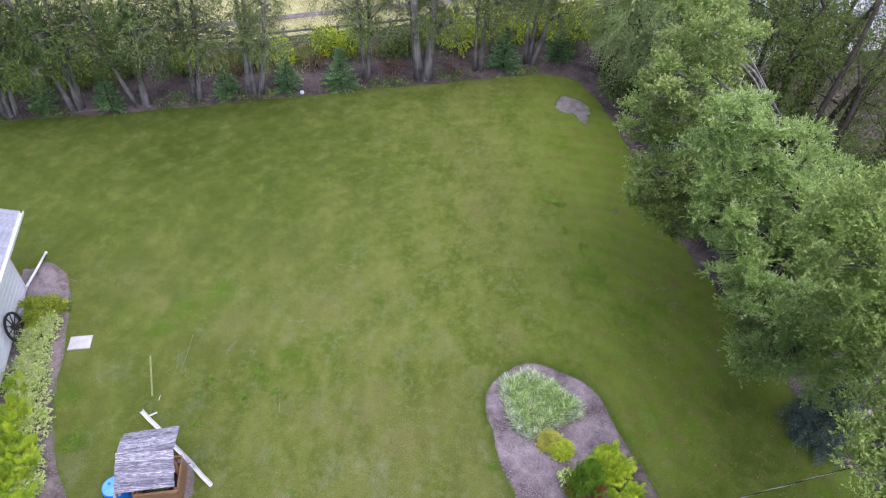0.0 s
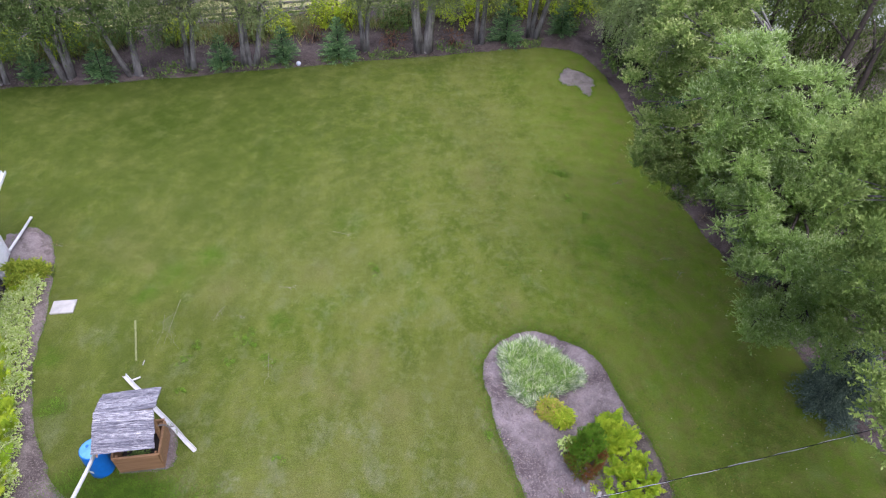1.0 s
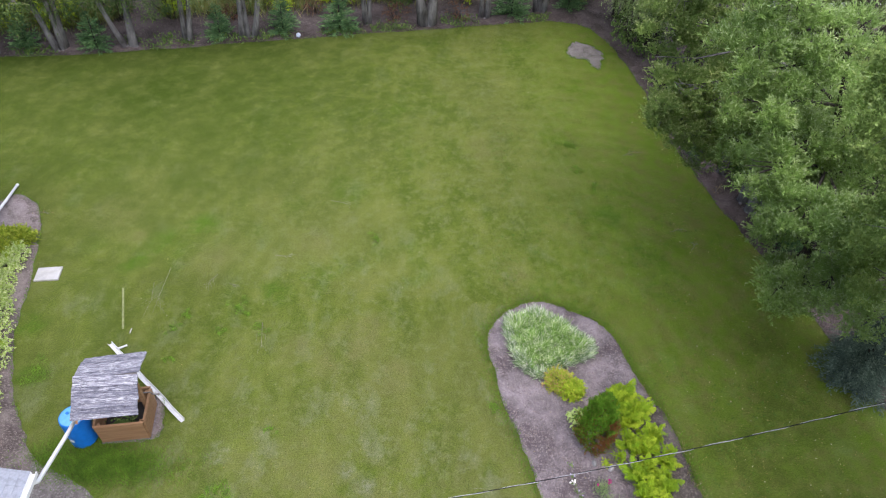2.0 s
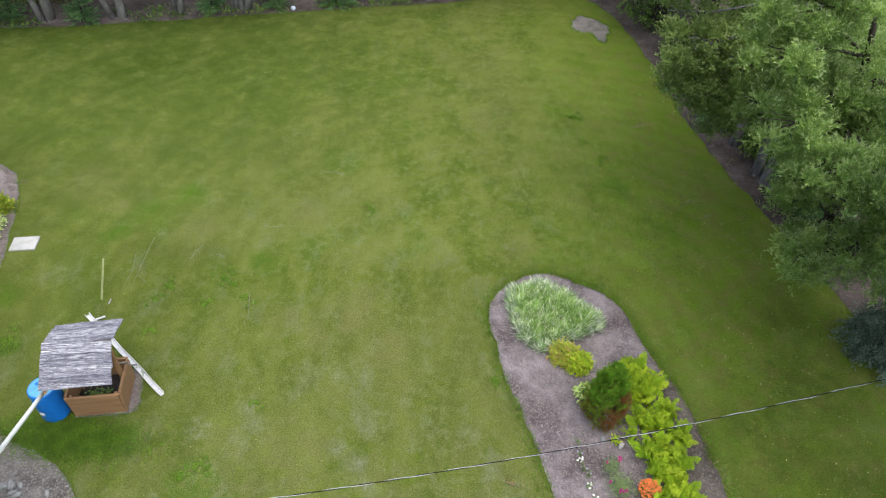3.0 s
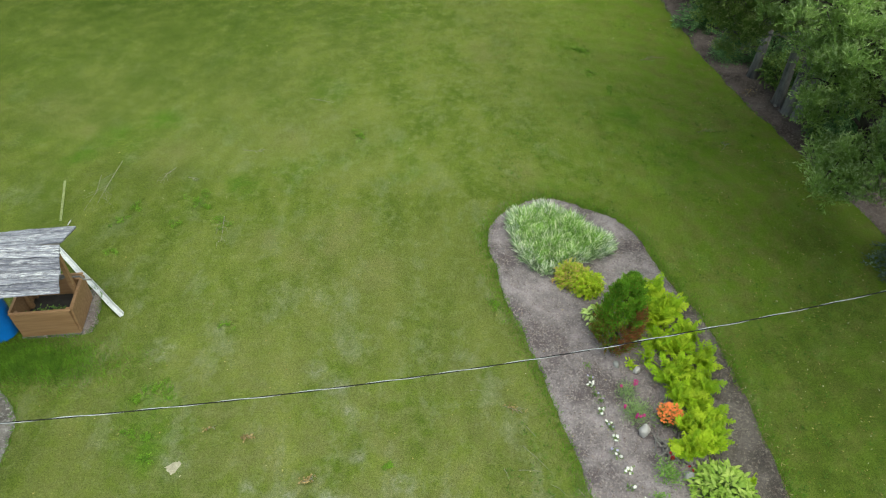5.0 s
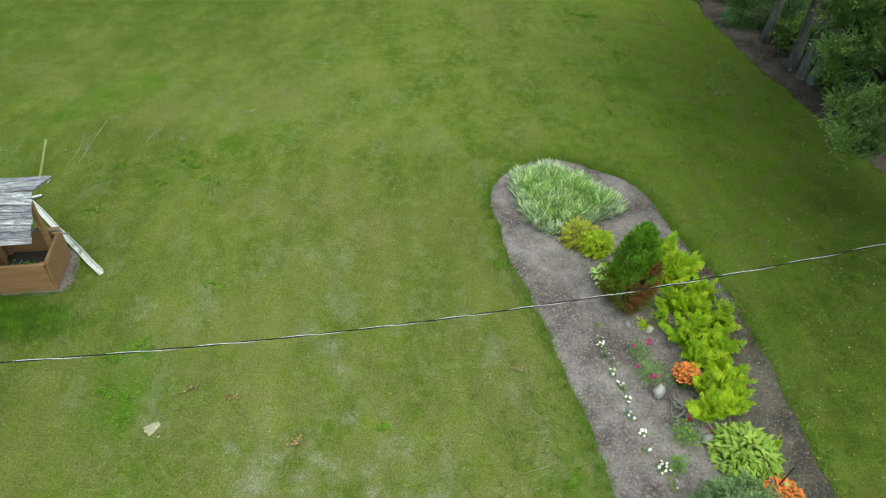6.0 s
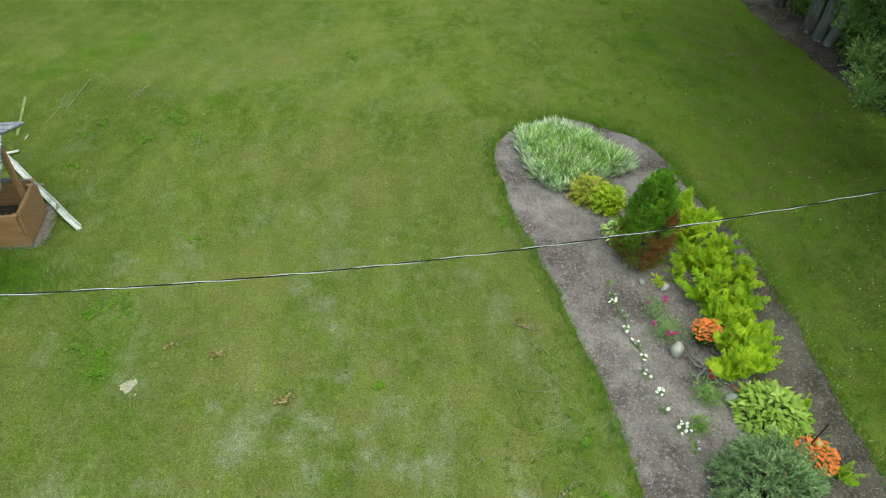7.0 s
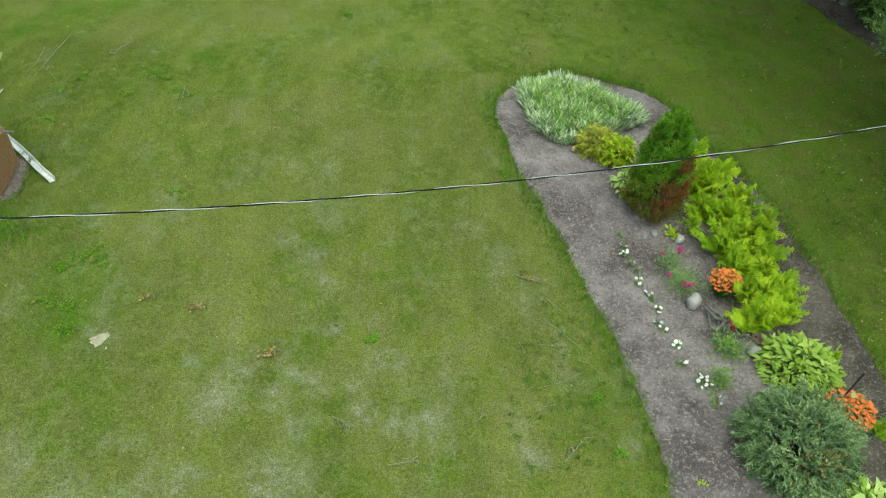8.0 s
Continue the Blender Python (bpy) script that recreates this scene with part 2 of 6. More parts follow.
def lawn_color(t):
    p = place(t)
    big = noise_tex(t, 0.16, 3, 0.55, p)
    mid = noise_tex(t, 0.8, 6, 0.64, p, (1.0, 0.6, 1))
    fine = noise_tex(t, 4.0, 6, 0.7, p)
    c = ramp(t, mid, [(0.36, (0.076, 0.113, 0.014)), (0.49, (0.110, 0.145, 0.023)), (0.63, (0.155, 0.178, 0.042))])
    c = mixed(t, ramp(t, big, [(0.46, (0, 0, 0)), (0.60, (0.55, 0.55, 0.55))]), c, (0.134, 0.150, 0.040))
    lush = noise_tex(t, 0.55, 4, 0.6, p, (1.0, 0.7, 1))
    c = mixed(t, ramp(t, lush, [(0.55, (0, 0, 0)), (0.65, (0.6, 0.6, 0.6))]), c, (0.076, 0.128, 0.012))
    c = mixed(t, ramp(t, fine, [(0.49, (0, 0, 0)), (0.62, (0.62, 0.62, 0.62))]), c, (0.162, 0.182, 0.064))
    dry = noise_tex(t, 1.1, 8, 0.74, p, (1.0, 0.65, 1))
    sep = t.nodes.new("ShaderNodeSeparateXYZ")
    t.links.new(p, sep.inputs[0])
    near = t.nodes.new("ShaderNodeMapRange")
    near.inputs["From Min"].default_value, near.inputs["From Max"].default_value = 6.0, -6.5
    near.inputs["To Min"].default_value, near.inputs["To Max"].default_value = 0.25, 1.0
    t.links.new(sep.outputs["Y"], near.inputs["Value"])
    khaki = t.nodes.new("ShaderNodeMapRange")
    khaki.inputs["From Min"].default_value, khaki.inputs["From Max"].default_value = -1.0, -6.5
    t.links.new(sep.outputs["Y"], khaki.inputs["Value"])
    thatch = mixed(t, 1.0, ramp(t, noise_tex(t, 2.2, 7, 0.72, p), [(0.40, (0.0, 0.0, 0.0)), (0.60, (0.55, 0.55, 0.55))]), khaki.outputs["Result"], "MULTIPLY")
    c = mixed(t, thatch, c, (0.142, 0.140, 0.058))
    worn = ramp(t, dry, [(0.52, (0, 0, 0)), (0.66, (0.55, 0.55, 0.55))])
    worn = mixed(t, 1.0, worn, near.outputs["Result"], "MULTIPLY")
    c = mixed(t, worn, c, (0.235, 0.24, 0.165))
    def spots(places, grain_, low, high, most):
        """How much of a kind of turf or painted shade there is: round the places, broken up by noise."""
        total = None
        for wx, wy, wr in places:
            gap = t.nodes.new("ShaderNodeVectorMath")
            gap.operation = "DISTANCE"
            gap.inputs[1].default_value = (wx, wy, 0)
            t.links.new(p, gap.inputs[0])
            fade = t.nodes.new("ShaderNodeMapRange")
            fade.interpolation_type = "SMOOTHSTEP"
            fade.inputs["From Min"].default_value, fade.inputs["From Max"].default_value = wr * 1.5, wr * 0.2
            t.links.new(gap.outputs["Value"], fade.inputs["Value"])
            total = fade.outputs["Result"] if total is None else mixed(t, 1.0, total, fade.outputs["Result"], "LIGHTEN")
        return mixed(t, 1.0, total, ramp(t, noise_tex(t, grain_, 7, 0.72, p), [(low, (0.1, 0.1, 0.1)), (high, (most, most, most))]), "MULTIPLY")

    c = mixed(t, spots(KHAKI, 1.4, 0.42, 0.60, 0.75), c, (0.165, 0.162, 0.062))
    c = mixed(t, spots(WORN, 5.0, 0.46, 0.62, 0.66), c, (0.25, 0.25, 0.20))
    # greener turf towards the trees, its colour also lightened to offset their shade
    lee = t.nodes.new("ShaderNodeMapRange")
    lee.inputs["From Min"].default_value, lee.inputs["From Max"].default_value = 0.8, 5.4
    lee.inputs["To Min"].default_value, lee.inputs["To Max"].default_value = 0.0, 0.85
    t.links.new(sep.outputs["X"], lee.inputs["Value"])
    lifted_green = mixed(t, 1.0, ramp(t, noise_tex(t, 0.8, 5, 0.65, p), [(0.3, (0.55, 0.55, 0.55)), (0.65, (1, 1, 1))]), lee.outputs["Result"], "MULTIPLY")
    c = mixed(t, lifted_green, c, (0.114, 0.186, 0.015))
    bare = ramp(t, noise_tex(t, 1.7, 7, 0.75, p), [(0.45, (0, 0, 0)), (0.60, (0.65, 0.65, 0.65))])
    c = mixed(t, mixed(t, 1.0, bare, lee.outputs["Result"], "MULTIPLY"), c, (0.148, 0.136, 0.046))
    # tree shade on the south-east lawn, put into the turf colour
    c = mixed(t, spots(TREE_SHADE, 1.6, 0.36, 0.58, 0.8), c, (0.072, 0.100, 0.015))
    # turf colour gets darker towards the west, broken up by noise
    dark_west = t.nodes.new("ShaderNodeMapRange")
    dark_west.inputs["From Min"].default_value, dark_west.inputs["From Max"].default_value = -3.5, -9.5
    dark_west.inputs["To Max"].default_value = 0.75
    t.links.new(sep.outputs["X"], dark_west.inputs["Value"])
    tufty = ramp(t, noise_tex(t, 0.9, 5, 0.65, p), [(0.36, (0.2, 0.2, 0.2)), (0.60, (1, 1, 1))])
    c = mixed(t, mixed(t, 1.0, tufty, dark_west.outputs["Result"], "MULTIPLY"), c, (0.084, 0.112, 0.020))
    # far left lawn darkened in colour, for the shade of back trees and house
    corner_shade = ramp(t, noise_tex(t, 0.35, 5, 0.65, p), [(0.36, (0.45, 0.45, 0.45)), (0.60, (1.0, 1.0, 1.0))])
    for axis_, far, close in (("Y", 1.0, 9.0), ("X", 2.0, -8.0)):
        reach = t.nodes.new("ShaderNodeMapRange")
        reach.inputs["From Min"].default_value, reach.inputs["From Max"].default_value = far, close
        t.links.new(sep.outputs[axis_], reach.inputs["Value"])
        corner_shade = mixed(t, 1.0, corner_shade, reach.outputs["Result"], "MULTIPLY")
    corner_shade = mixed(t, 1.0, corner_shade, ramp(t, noise_tex(t, 1.5, 6, 0.7, p), [(0.40, (0.35, 0.35, 0.35)), (0.56, (1, 1, 1))]), "MULTIPLY")
    c = mixed(t, corner_shade, c, (0.052, 0.082, 0.010))
    c = mixed(t, spots(LUSH, 1.3, 0.44, 0.60, 0.8), c, (0.066, 0.132, 0.010))
    # mowing lines that run along the island bed and round its head
    def calc(op, u, v):
        k = t.nodes.new("ShaderNodeMath")
        k.operation = op
        for sock, val in zip(k.inputs, (u, v)):
            if hasattr(val, "is_linked"):
                t.links.new(val, sock)
            else:
                sock.default_value = val
        return k.outputs[0]
    north = calc("MAXIMUM", calc("ADD", sep.outputs["Y"], 1.6), 0.0)
    east = calc("ADD", sep.outputs["X"], calc("MULTIPLY", calc("MINIMUM", sep.outputs["Y"], 0.0), 0.24))
    reach = calc("SQRT", calc("ADD", calc("MULTIPLY", north, north), calc("MULTIPLY", calc("ADD", east, -2.2), calc("ADD", east, -2.2))), 0.0)
    line = calc("SINE", calc("ADD", calc("MULTIPLY", reach, 8.5), calc("MULTIPLY", noise_tex(t, 0.5, 5, 0.6, p), 13.0)), 0.0)
    c = mixed(t, 1.0, c, ramp(t, calc("ADD", calc("MULTIPLY", line, 0.5), 0.5), [(0.0, (0.965, 0.97, 0.96)), (1.0, (1.035, 1.03, 1.04))]), "MULTIPLY")
    speck = noise_tex(t, 24, 5, 0.75, p)
    c = mixed(t, 1.0, c, ramp(t, speck, [(0.36, (0.78, 0.80, 0.76)), (0.50, (1.0, 1.0, 1.0)), (0.64, (1.22, 1.20, 1.26))]), "MULTIPLY")
    return c, fine


def lawn_material():
    m, t, b = nodes_of("lawn_turf", 0.9, 0, 0.1)
    c, fine = lawn_color(t)
    grain = noise_tex(t, 55, 5, 0.8, place(t))
    c = mixed(t, 1.0, c, ramp(t, grain, [(0.40, (0.54, 0.58, 0.48)), (0.60, (1.28, 1.26, 1.26))]), "MULTIPLY")
    t.links.new(c, b.inputs["Base Color"])
    bump(t, b, grain, 0.5, 0.02)
    return m


def blade_material():
    m, t, b = nodes_of("grass_blades", 0.8, 0, 0.1)
    c, fine = lawn_color(t)
    c = mixed(t, 1.0, c, ramp(t, island(t), [(0.0, (0.76, 0.82, 0.68)), (0.6, (1.0, 1.03, 0.94)), (1.0, (1.34, 1.28, 1.3))]), "MULTIPLY")
    t.links.new(c, b.inputs["Base Color"])
    geo = t.nodes.new("ShaderNodeNewGeometry")
    soft = t.nodes.new("ShaderNodeVectorMath")
    soft.operation = "MULTIPLY_ADD"
    soft.inputs[1].default_value, soft.inputs[2].default_value = (0.25, 0.25, 0.25), (0, 0, 1)
    t.links.new(geo.outputs["Normal"], soft.inputs[0])
    t.links.new(soft.outputs["Vector"], b.inputs["Normal"])
    return m


def soil_material(name, base, pale, litter):
    """Dry ground: broad damp and dusty areas, clods, pale bits and fine crumbs."""
    m, t, b = nodes_of(name, 0.95, 0, 0.12)
    p = place(t)
    c = ramp(t, noise_tex(t, 0.9, 6, 0.62, p), [(0.39, base), (0.60, pale)])
    clod = noise_tex(t, 4.5, 7, 0.7, p)
    c = mixed(t, 1.0, c, ramp(t, clod, [(0.36, (0.74, 0.73, 0.73)), (0.50, (1.0, 1.0, 1.0)), (0.62, (1.16, 1.16, 1.17))]), "MULTIPLY")
    c = mixed(t, ramp(t, noise_tex(t, 9, 6, 0.75, p), [(0.52, (0, 0, 0)), (0.63, (0.55, 0.55, 0.55))]), c, tuple(v * 0.6 for v in base))
    c = mixed(t, ramp(t, noise_tex(t, 22, 7, 0.8, p), [(0.52, (0, 0, 0)), (0.60, (0.8, 0.8, 0.8))]), c, litter)
    g = noise_tex(t, 38, 6, 0.82, p)
    c = mixed(t, 1.0, c, ramp(t, g, [(0.38, (0.76, 0.76, 0.76)), (0.62, (1.16, 1.16, 1.16))]), "MULTIPLY")
    t.links.new(c, b.inputs["Base Color"])
    bump(t, b, mixed(t, 0.5, clod, g), 1.0, 0.05)
    return m


def bark_material(name, dark, pale):
    m, t, b = nodes_of(name, 0.9, 0, 0.2)
    n = noise_tex(t, 6, 6, 0.7, None, (1, 1, 0.18))
    c = ramp(t, n, [(0.40, dark), (0.60, pale)])
    c = mixed(t, 0.5, c, ramp(t, noise_tex(t, 1.2, 4, 0.6), [(0.35, dark), (0.7, pale)]))
    t.links.new(c, b.inputs["Base Color"])
    bump(t, b, n, 0.8, 0.03)
    return m


def weathered_board():
    """Bare grey wood with bluish weathering, white flaking paint and dark checks along the grain."""
    m, t, b = nodes_of("weathered_board", 0.85, 0, 0.2)
    info = t.nodes.new("ShaderNodeObjectInfo").outputs["Random"]
    spread = t.nodes.new("ShaderNodeVectorMath")
    spread.operation = "ADD"
    t.links.new(t.nodes.new("ShaderNodeTexCoord").outputs["Object"], spread.inputs[0])
    t.links.new(mixed(t, 1.0, info, (7.0, 5.0, 3.0), "MULTIPLY"), spread.inputs[1])
    p = spread.outputs["Vector"]
    grain = noise_tex(t, 12, 7, 0.75, p, (0.3, 8, 3))
    flake = noise_tex(t, 15, 8, 0.80, p, (0.26, 2.4, 1))
    c = ramp(t, grain, [(0.38, (0.10, 0.10, 0.13)), (0.50, (0.21, 0.21, 0.255)), (0.62, (0.335, 0.335, 0.365))])
    c = mixed(t, ramp(t, flake, [(0.50, (0, 0, 0)), (0.58, (0.9, 0.9, 0.9))]), c, (0.545, 0.545, 0.57))
    check = noise_tex(t, 20, 8, 0.8, p, (0.28, 3.0, 1))
    c = mixed(t, ramp(t, check, [(0.51, (0, 0, 0)), (0.57, (0.95, 0.95, 0.95))]), c, (0.075, 0.072, 0.09))
    c = mixed(t, 1.0, c, ramp(t, info, [(0, (0.62, 0.62, 0.66)), (1, (1.25, 1.25, 1.23))]), "MULTIPLY")
    t.links.new(c, b.inputs["Base Color"])
    bump(t, b, grain, 0.5, 0.008)
    return m


def brown_board():
    m, t, b = nodes_of("stained_cedar_board", 0.65, 0, 0.3)
    info = t.nodes.new("ShaderNodeObjectInfo").outputs["Random"]
    grain = noise_tex(t, 3, 6, 0.6, None, (0.5, 5, 5))
    c = ramp(t, grain, [(0.36, (0.235, 0.130, 0.066)), (0.64, (0.315, 0.190, 0.104))])
    c = mixed(t, 1.0, c, ramp(t, info, [(0, (0.85, 0.85, 0.85)), (1, (1.12, 1.1, 1.05))]), "MULTIPLY")
    t.links.new(c, b.inputs["Base Color"])
    bump(t, b, grain, 0.3, 0.005)
    return m


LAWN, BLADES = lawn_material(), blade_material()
SOIL = soil_material("island_soil", (0.118, 0.097, 0.102), (0.285, 0.246, 0.258), (0.37, 0.32, 0.31))
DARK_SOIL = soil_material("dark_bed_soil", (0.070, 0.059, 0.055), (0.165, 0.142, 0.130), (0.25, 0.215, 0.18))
MULCH = soil_material("bark_mulch", (0.060, 0.046, 0.043), (0.138, 0.110, 0.104), (0.21, 0.175, 0.16))
BARE = soil_material("bare_earth", (0.16, 0.145, 0.135), (0.25, 0.23, 0.22), (0.28, 0.26, 0.24))
GRAVEL = soil_material("gravel", (0.11, 0.098, 0.092), (0.235, 0.215, 0.205), (0.38, 0.36, 0.35))
FIELD = soil_material("dry_field_grass", (0.31, 0.30, 0.12), (0.45, 0.44, 0.21), (0.50, 0.47, 0.27))
BARK = bark_material("grey_bark", (0.075, 0.068, 0.066), (0.36, 0.34, 0.33))
DARK_BARK = bark_material("brown_bark", (0.030, 0.025, 0.022), (0.10, 0.085, 0.074))
WHITE = plain("white_paint", (0.78, 0.79, 0.80), 0.45, vary=0.07, bump_by=0.05)
SIDING = plain("white_siding", (0.84, 0.87, 0.88), 0.5, vary=0.06, bump_by=0.05)
SHINGLE = plain("grey_shingle", (0.27, 0.29, 0.33), 0.9, vary=0.25, scale=4, bump_by=0.5)
BOARD, BROWN = weathered_board(), brown_board()
BLUE = plain("blue_plastic", (0.012, 0.17, 0.60), 0.35, vary=0.10, bump_by=0.02, spec=0.5)
CONCRETE = plain("concrete", (0.42, 0.415, 0.41), 0.9, vary=0.14, scale=5, bump_by=0.3)
PALE_STONE = plain("pale_stone", (0.345, 0.325, 0.32), 0.85, vary=0.2, scale=9, bump_by=0.6)
STONE = plain("grey_stone", (0.25, 0.25, 0.25), 0.85, vary=0.2, scale=9, bump_by=0.5)
IRON = plain("dark_iron", (0.035, 0.032, 0.032), 0.6, 0.3, vary=0.3)
OLD_WOOD = plain("grey_wood", (0.175, 0.162, 0.155), 0.9, vary=0.3, scale=5, bump_by=0.6, stretch=(1, 6, 6))
CABLE_BLACK = plain("black_cable", (0.014, 0.014, 0.016), 0.9, vary=0.2, spec=0.1)
CABLE_METAL = plain("bare_aluminium_wire", (0.52, 0.53, 0.56), 0.5, 0.3, vary=0.15)
DARK_INSIDE = plain("dark_wet_soil", (0.03, 0.026, 0.024), 0.95, vary=0.3)
TERRACOTTA = plain("orange_brick", (0.33, 0.14, 0.07), 0.85, vary=0.2)

YOUNG_WILLOW = foliage("young_willow_leaves", [(0, (0.35, 0.49, 0.18)), (0.6, (0.43, 0.57, 0.25)), (1, (0.55, 0.65, 0.35))], 0.5, 0.4, 1.2, 0.85, drift=0.6)
YOUNG_POPLAR = foliage("young_poplar_leaves", [(0, (0.33, 0.43, 0.13)), (0.6, (0.43, 0.52, 0.20)), (1, (0.56, 0.63, 0.32))], 0.5, 0.4, 1.2, 0.85, drift=0.6)
NEAR_YOUNG = foliage("light_green_young_leaves", [(0, (0.28, 0.41, 0.10)), (0.6, (0.36, 0.49, 0.15)), (1, (0.47, 0.57, 0.24))], 0.5, 0.4, 1.2, 0.85, drift=0.6)
WILLOW = foliage("willow_leaves", [(0, (0.18, 0.32, 0.070)), (0.5, (0.285, 0.445, 0.115)), (1, (0.385, 0.54, 0.18))], 0.5, 0.42, 1.2, 0.8, drift=0.65)
POPLAR = foliage("poplar_leaves", [(0, (0.165, 0.275, 0.060)), (0.55, (0.275, 0.40, 0.105)), (1, (0.39, 0.49, 0.165))], 0.5, 0.45, 1.2, 0.8, drift=0.65)
MID_POPLAR = foliage("olive_poplar_leaves", [(0, (0.175, 0.285, 0.07)), (0.55, (0.28, 0.41, 0.11)), (1, (0.40, 0.51, 0.18))], 0.5, 0.43, 1.2, 0.85, drift=0.65)
BACK_LEAF = foliage("back_row_leaves", [(0, (0.148, 0.205, 0.070)), (0.6, (0.235, 0.31, 0.122)), (1, (0.37, 0.43, 0.22))], 0.5, 0.45, 1.2, 0.82, soft=0.7, drift=0.5)
GREY_LEAF = foliage("grey_green_side_leaves", [(0, (0.21, 0.32, 0.11)), (0.6, (0.34, 0.46, 0.18)), (1, (0.50, 0.60, 0.32))], 0.5, 0.42, 1.2, 0.82, soft=0.65, drift=0.55)
SPRUCE = foliage("spruce_needles", [(0, (0.086, 0.188, 0.069)), (0.6, (0.165, 0.316, 0.122)), (1, (0.302, 0.475, 0.200))], 0.6, 0.25)
BLUE_SPRUCE = foliage("blue_spruce_needles", [(0, (0.065, 0.108, 0.082)), (0.6, (0.125, 0.185, 0.140)), (1, (0.235, 0.315, 0.24))], 0.6, 0.1)
DWARF = foliage("dwarf_spruce_needles", [(0, (0.095, 0.165, 0.076)), (0.5, (0.185, 0.285, 0.128)), (1, (0.34, 0.44, 0.215))], 0.55, 0.15, 7.0, 0.65, soft=0.2, drift=0.5)
OLD_NEEDLE = foliage("yellowed_needles", [(0, (0.16, 0.14, 0.05)), (0.6, (0.25, 0.22, 0.09)), (1, (0.28, 0.30, 0.12))], 0.6, 0.1, 7.0, 0.7, soft=0.3)
CEDAR = foliage("cedar_sprays", [(0, (0.070, 0.170, 0.012)), (0.6, (0.140, 0.300, 0.022)), (1, (0.26, 0.44, 0.045))], 0.6, 0.2, 5.0, 0.7, soft=0.3, drift=0.5)
DEAD_CEDAR = foliage("browned_cedar_sprays", [(0, (0.149, 0.104, 0.021)), (0.35, (0.218, 0.142, 0.034)), (0.5, (0.215, 0.075, 0.034)), (1, (0.36, 0.125, 0.060))], 0.8, 0.1, 6.0)
FERN = foliage("fern_fronds", [(0, (0.205, 0.36, 0.014)), (0.5, (0.31, 0.465, 0.019)), (1, (0.43, 0.56, 0.036))], 0.55, 0.3, 4.0, 0.8, True, soft=0.5)
LIME = foliage("golden_shrub_leaves", [(0, (0.26, 0.43, 0.022)), (0.6, (0.43, 0.59, 0.036)), (0.96, (0.57, 0.65, 0.07)), (1, (0.53, 0.35, 0.115))], 0.5, 0.3, 4.0, 0.8)
HOSTA = foliage("hosta_leaves", [(0, (0.172, 0.290, 0.040)), (0.5, (0.267, 0.396, 0.065)), (1, (0.396, 0.502, 0.130))], 0.4, 0.25, 6.0, 0.85, True, soft=0.55)
CORNER_LEAF = foliage("olive_yellow_corner_leaves", [(0, (0.17, 0.27, 0.022)), (0.6, (0.30, 0.40, 0.035)), (1, (0.44, 0.49, 0.07))], 0.5, 0.3, 4.0, 0.8)
PALE_LEAF = foliage("variegated_leaves", [(0, (0.29, 0.47, 0.065)), (0.45, (0.46, 0.62, 0.17)), (0.8, (0.63, 0.74, 0.35)), (1, (0.80, 0.84, 0.56))], 0.5, 0.3, 4.0, 0.88, soft=0.75)
RIBBON = foliage("ribbon_grass_blades", [(0, (0.14, 0.27, 0.085)), (0.35, (0.28, 0.42, 0.19)), (0.62, (0.52, 0.62, 0.43)), (1, (0.82, 0.84, 0.74))], 0.5, 0.3, 5.0, 0.66, soft=0.25)
YELLOW_SHRUB = foliage("yellow_green_shrub_leaves", [(0, (0.36, 0.53, 0.03)), (0.6, (0.60, 0.76, 0.05)), (1, (0.78, 0.85, 0.09))], 0.5, 0.4, 2.0, 0.8)
BACK_GREEN = foliage("dense_green_back_leaves", [(0, (0.095, 0.165, 0.045)), (0.6, (0.165, 0.255, 0.078)), (1, (0.27, 0.36, 0.14))], 0.5, 0.42, 1.2, 0.75, soft=0.7, drift=0.5)
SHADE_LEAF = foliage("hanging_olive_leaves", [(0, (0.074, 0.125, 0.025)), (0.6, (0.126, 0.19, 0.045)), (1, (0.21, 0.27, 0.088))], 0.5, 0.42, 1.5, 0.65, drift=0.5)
GREEN_SHRUB = foliage("green_shrub_leaves", [(0, (0.081, 0.162, 0.034)), (0.6, (0.162, 0.270, 0.061)), (1, (0.270, 0.378, 0.108))], 0.5, 0.3, 3.0)
DRY_LEAF = foliage("dry_brown_leaves", [(0, (0.12, 0.065, 0.040)), (0.6, (0.21, 0.11, 0.070)), (1, (0.33, 0.20, 0.12))], 0.8, 0.2, 3.0)
WEED = foliage("clover_leaves", [(0, (0.10, 0.205, 0.016)), (1, (0.165, 0.30, 0.030))], 0.5, 0.3, 6.0, 0.8, soft=0.9)


def petal_material(name, a, b_):
    return foliage(name, [(0, a), (1, b_)], 0.5, 0.25, 9.0, 0.85)


ORANGE = petal_material("orange_petals", (0.66, 0.13, 0.03), (0.84, 0.30, 0.10))
PINK = petal_material("magenta_petals", (0.34, 0.02, 0.15), (0.50, 0.06, 0.25))
RED = petal_material("dark_red_petals", (0.17, 0.006, 0.012), (0.28, 0.015, 0.02))
WHITE_PETAL = petal_material("white_petals", (0.74, 0.75, 0.74), (0.84, 0.84, 0.82))
LILAC = petal_material("lilac_petals", (0.34, 0.30, 0.58), (0.55, 0.52, 0.74))

from mathutils.geometry import delaunay_2d_cdt

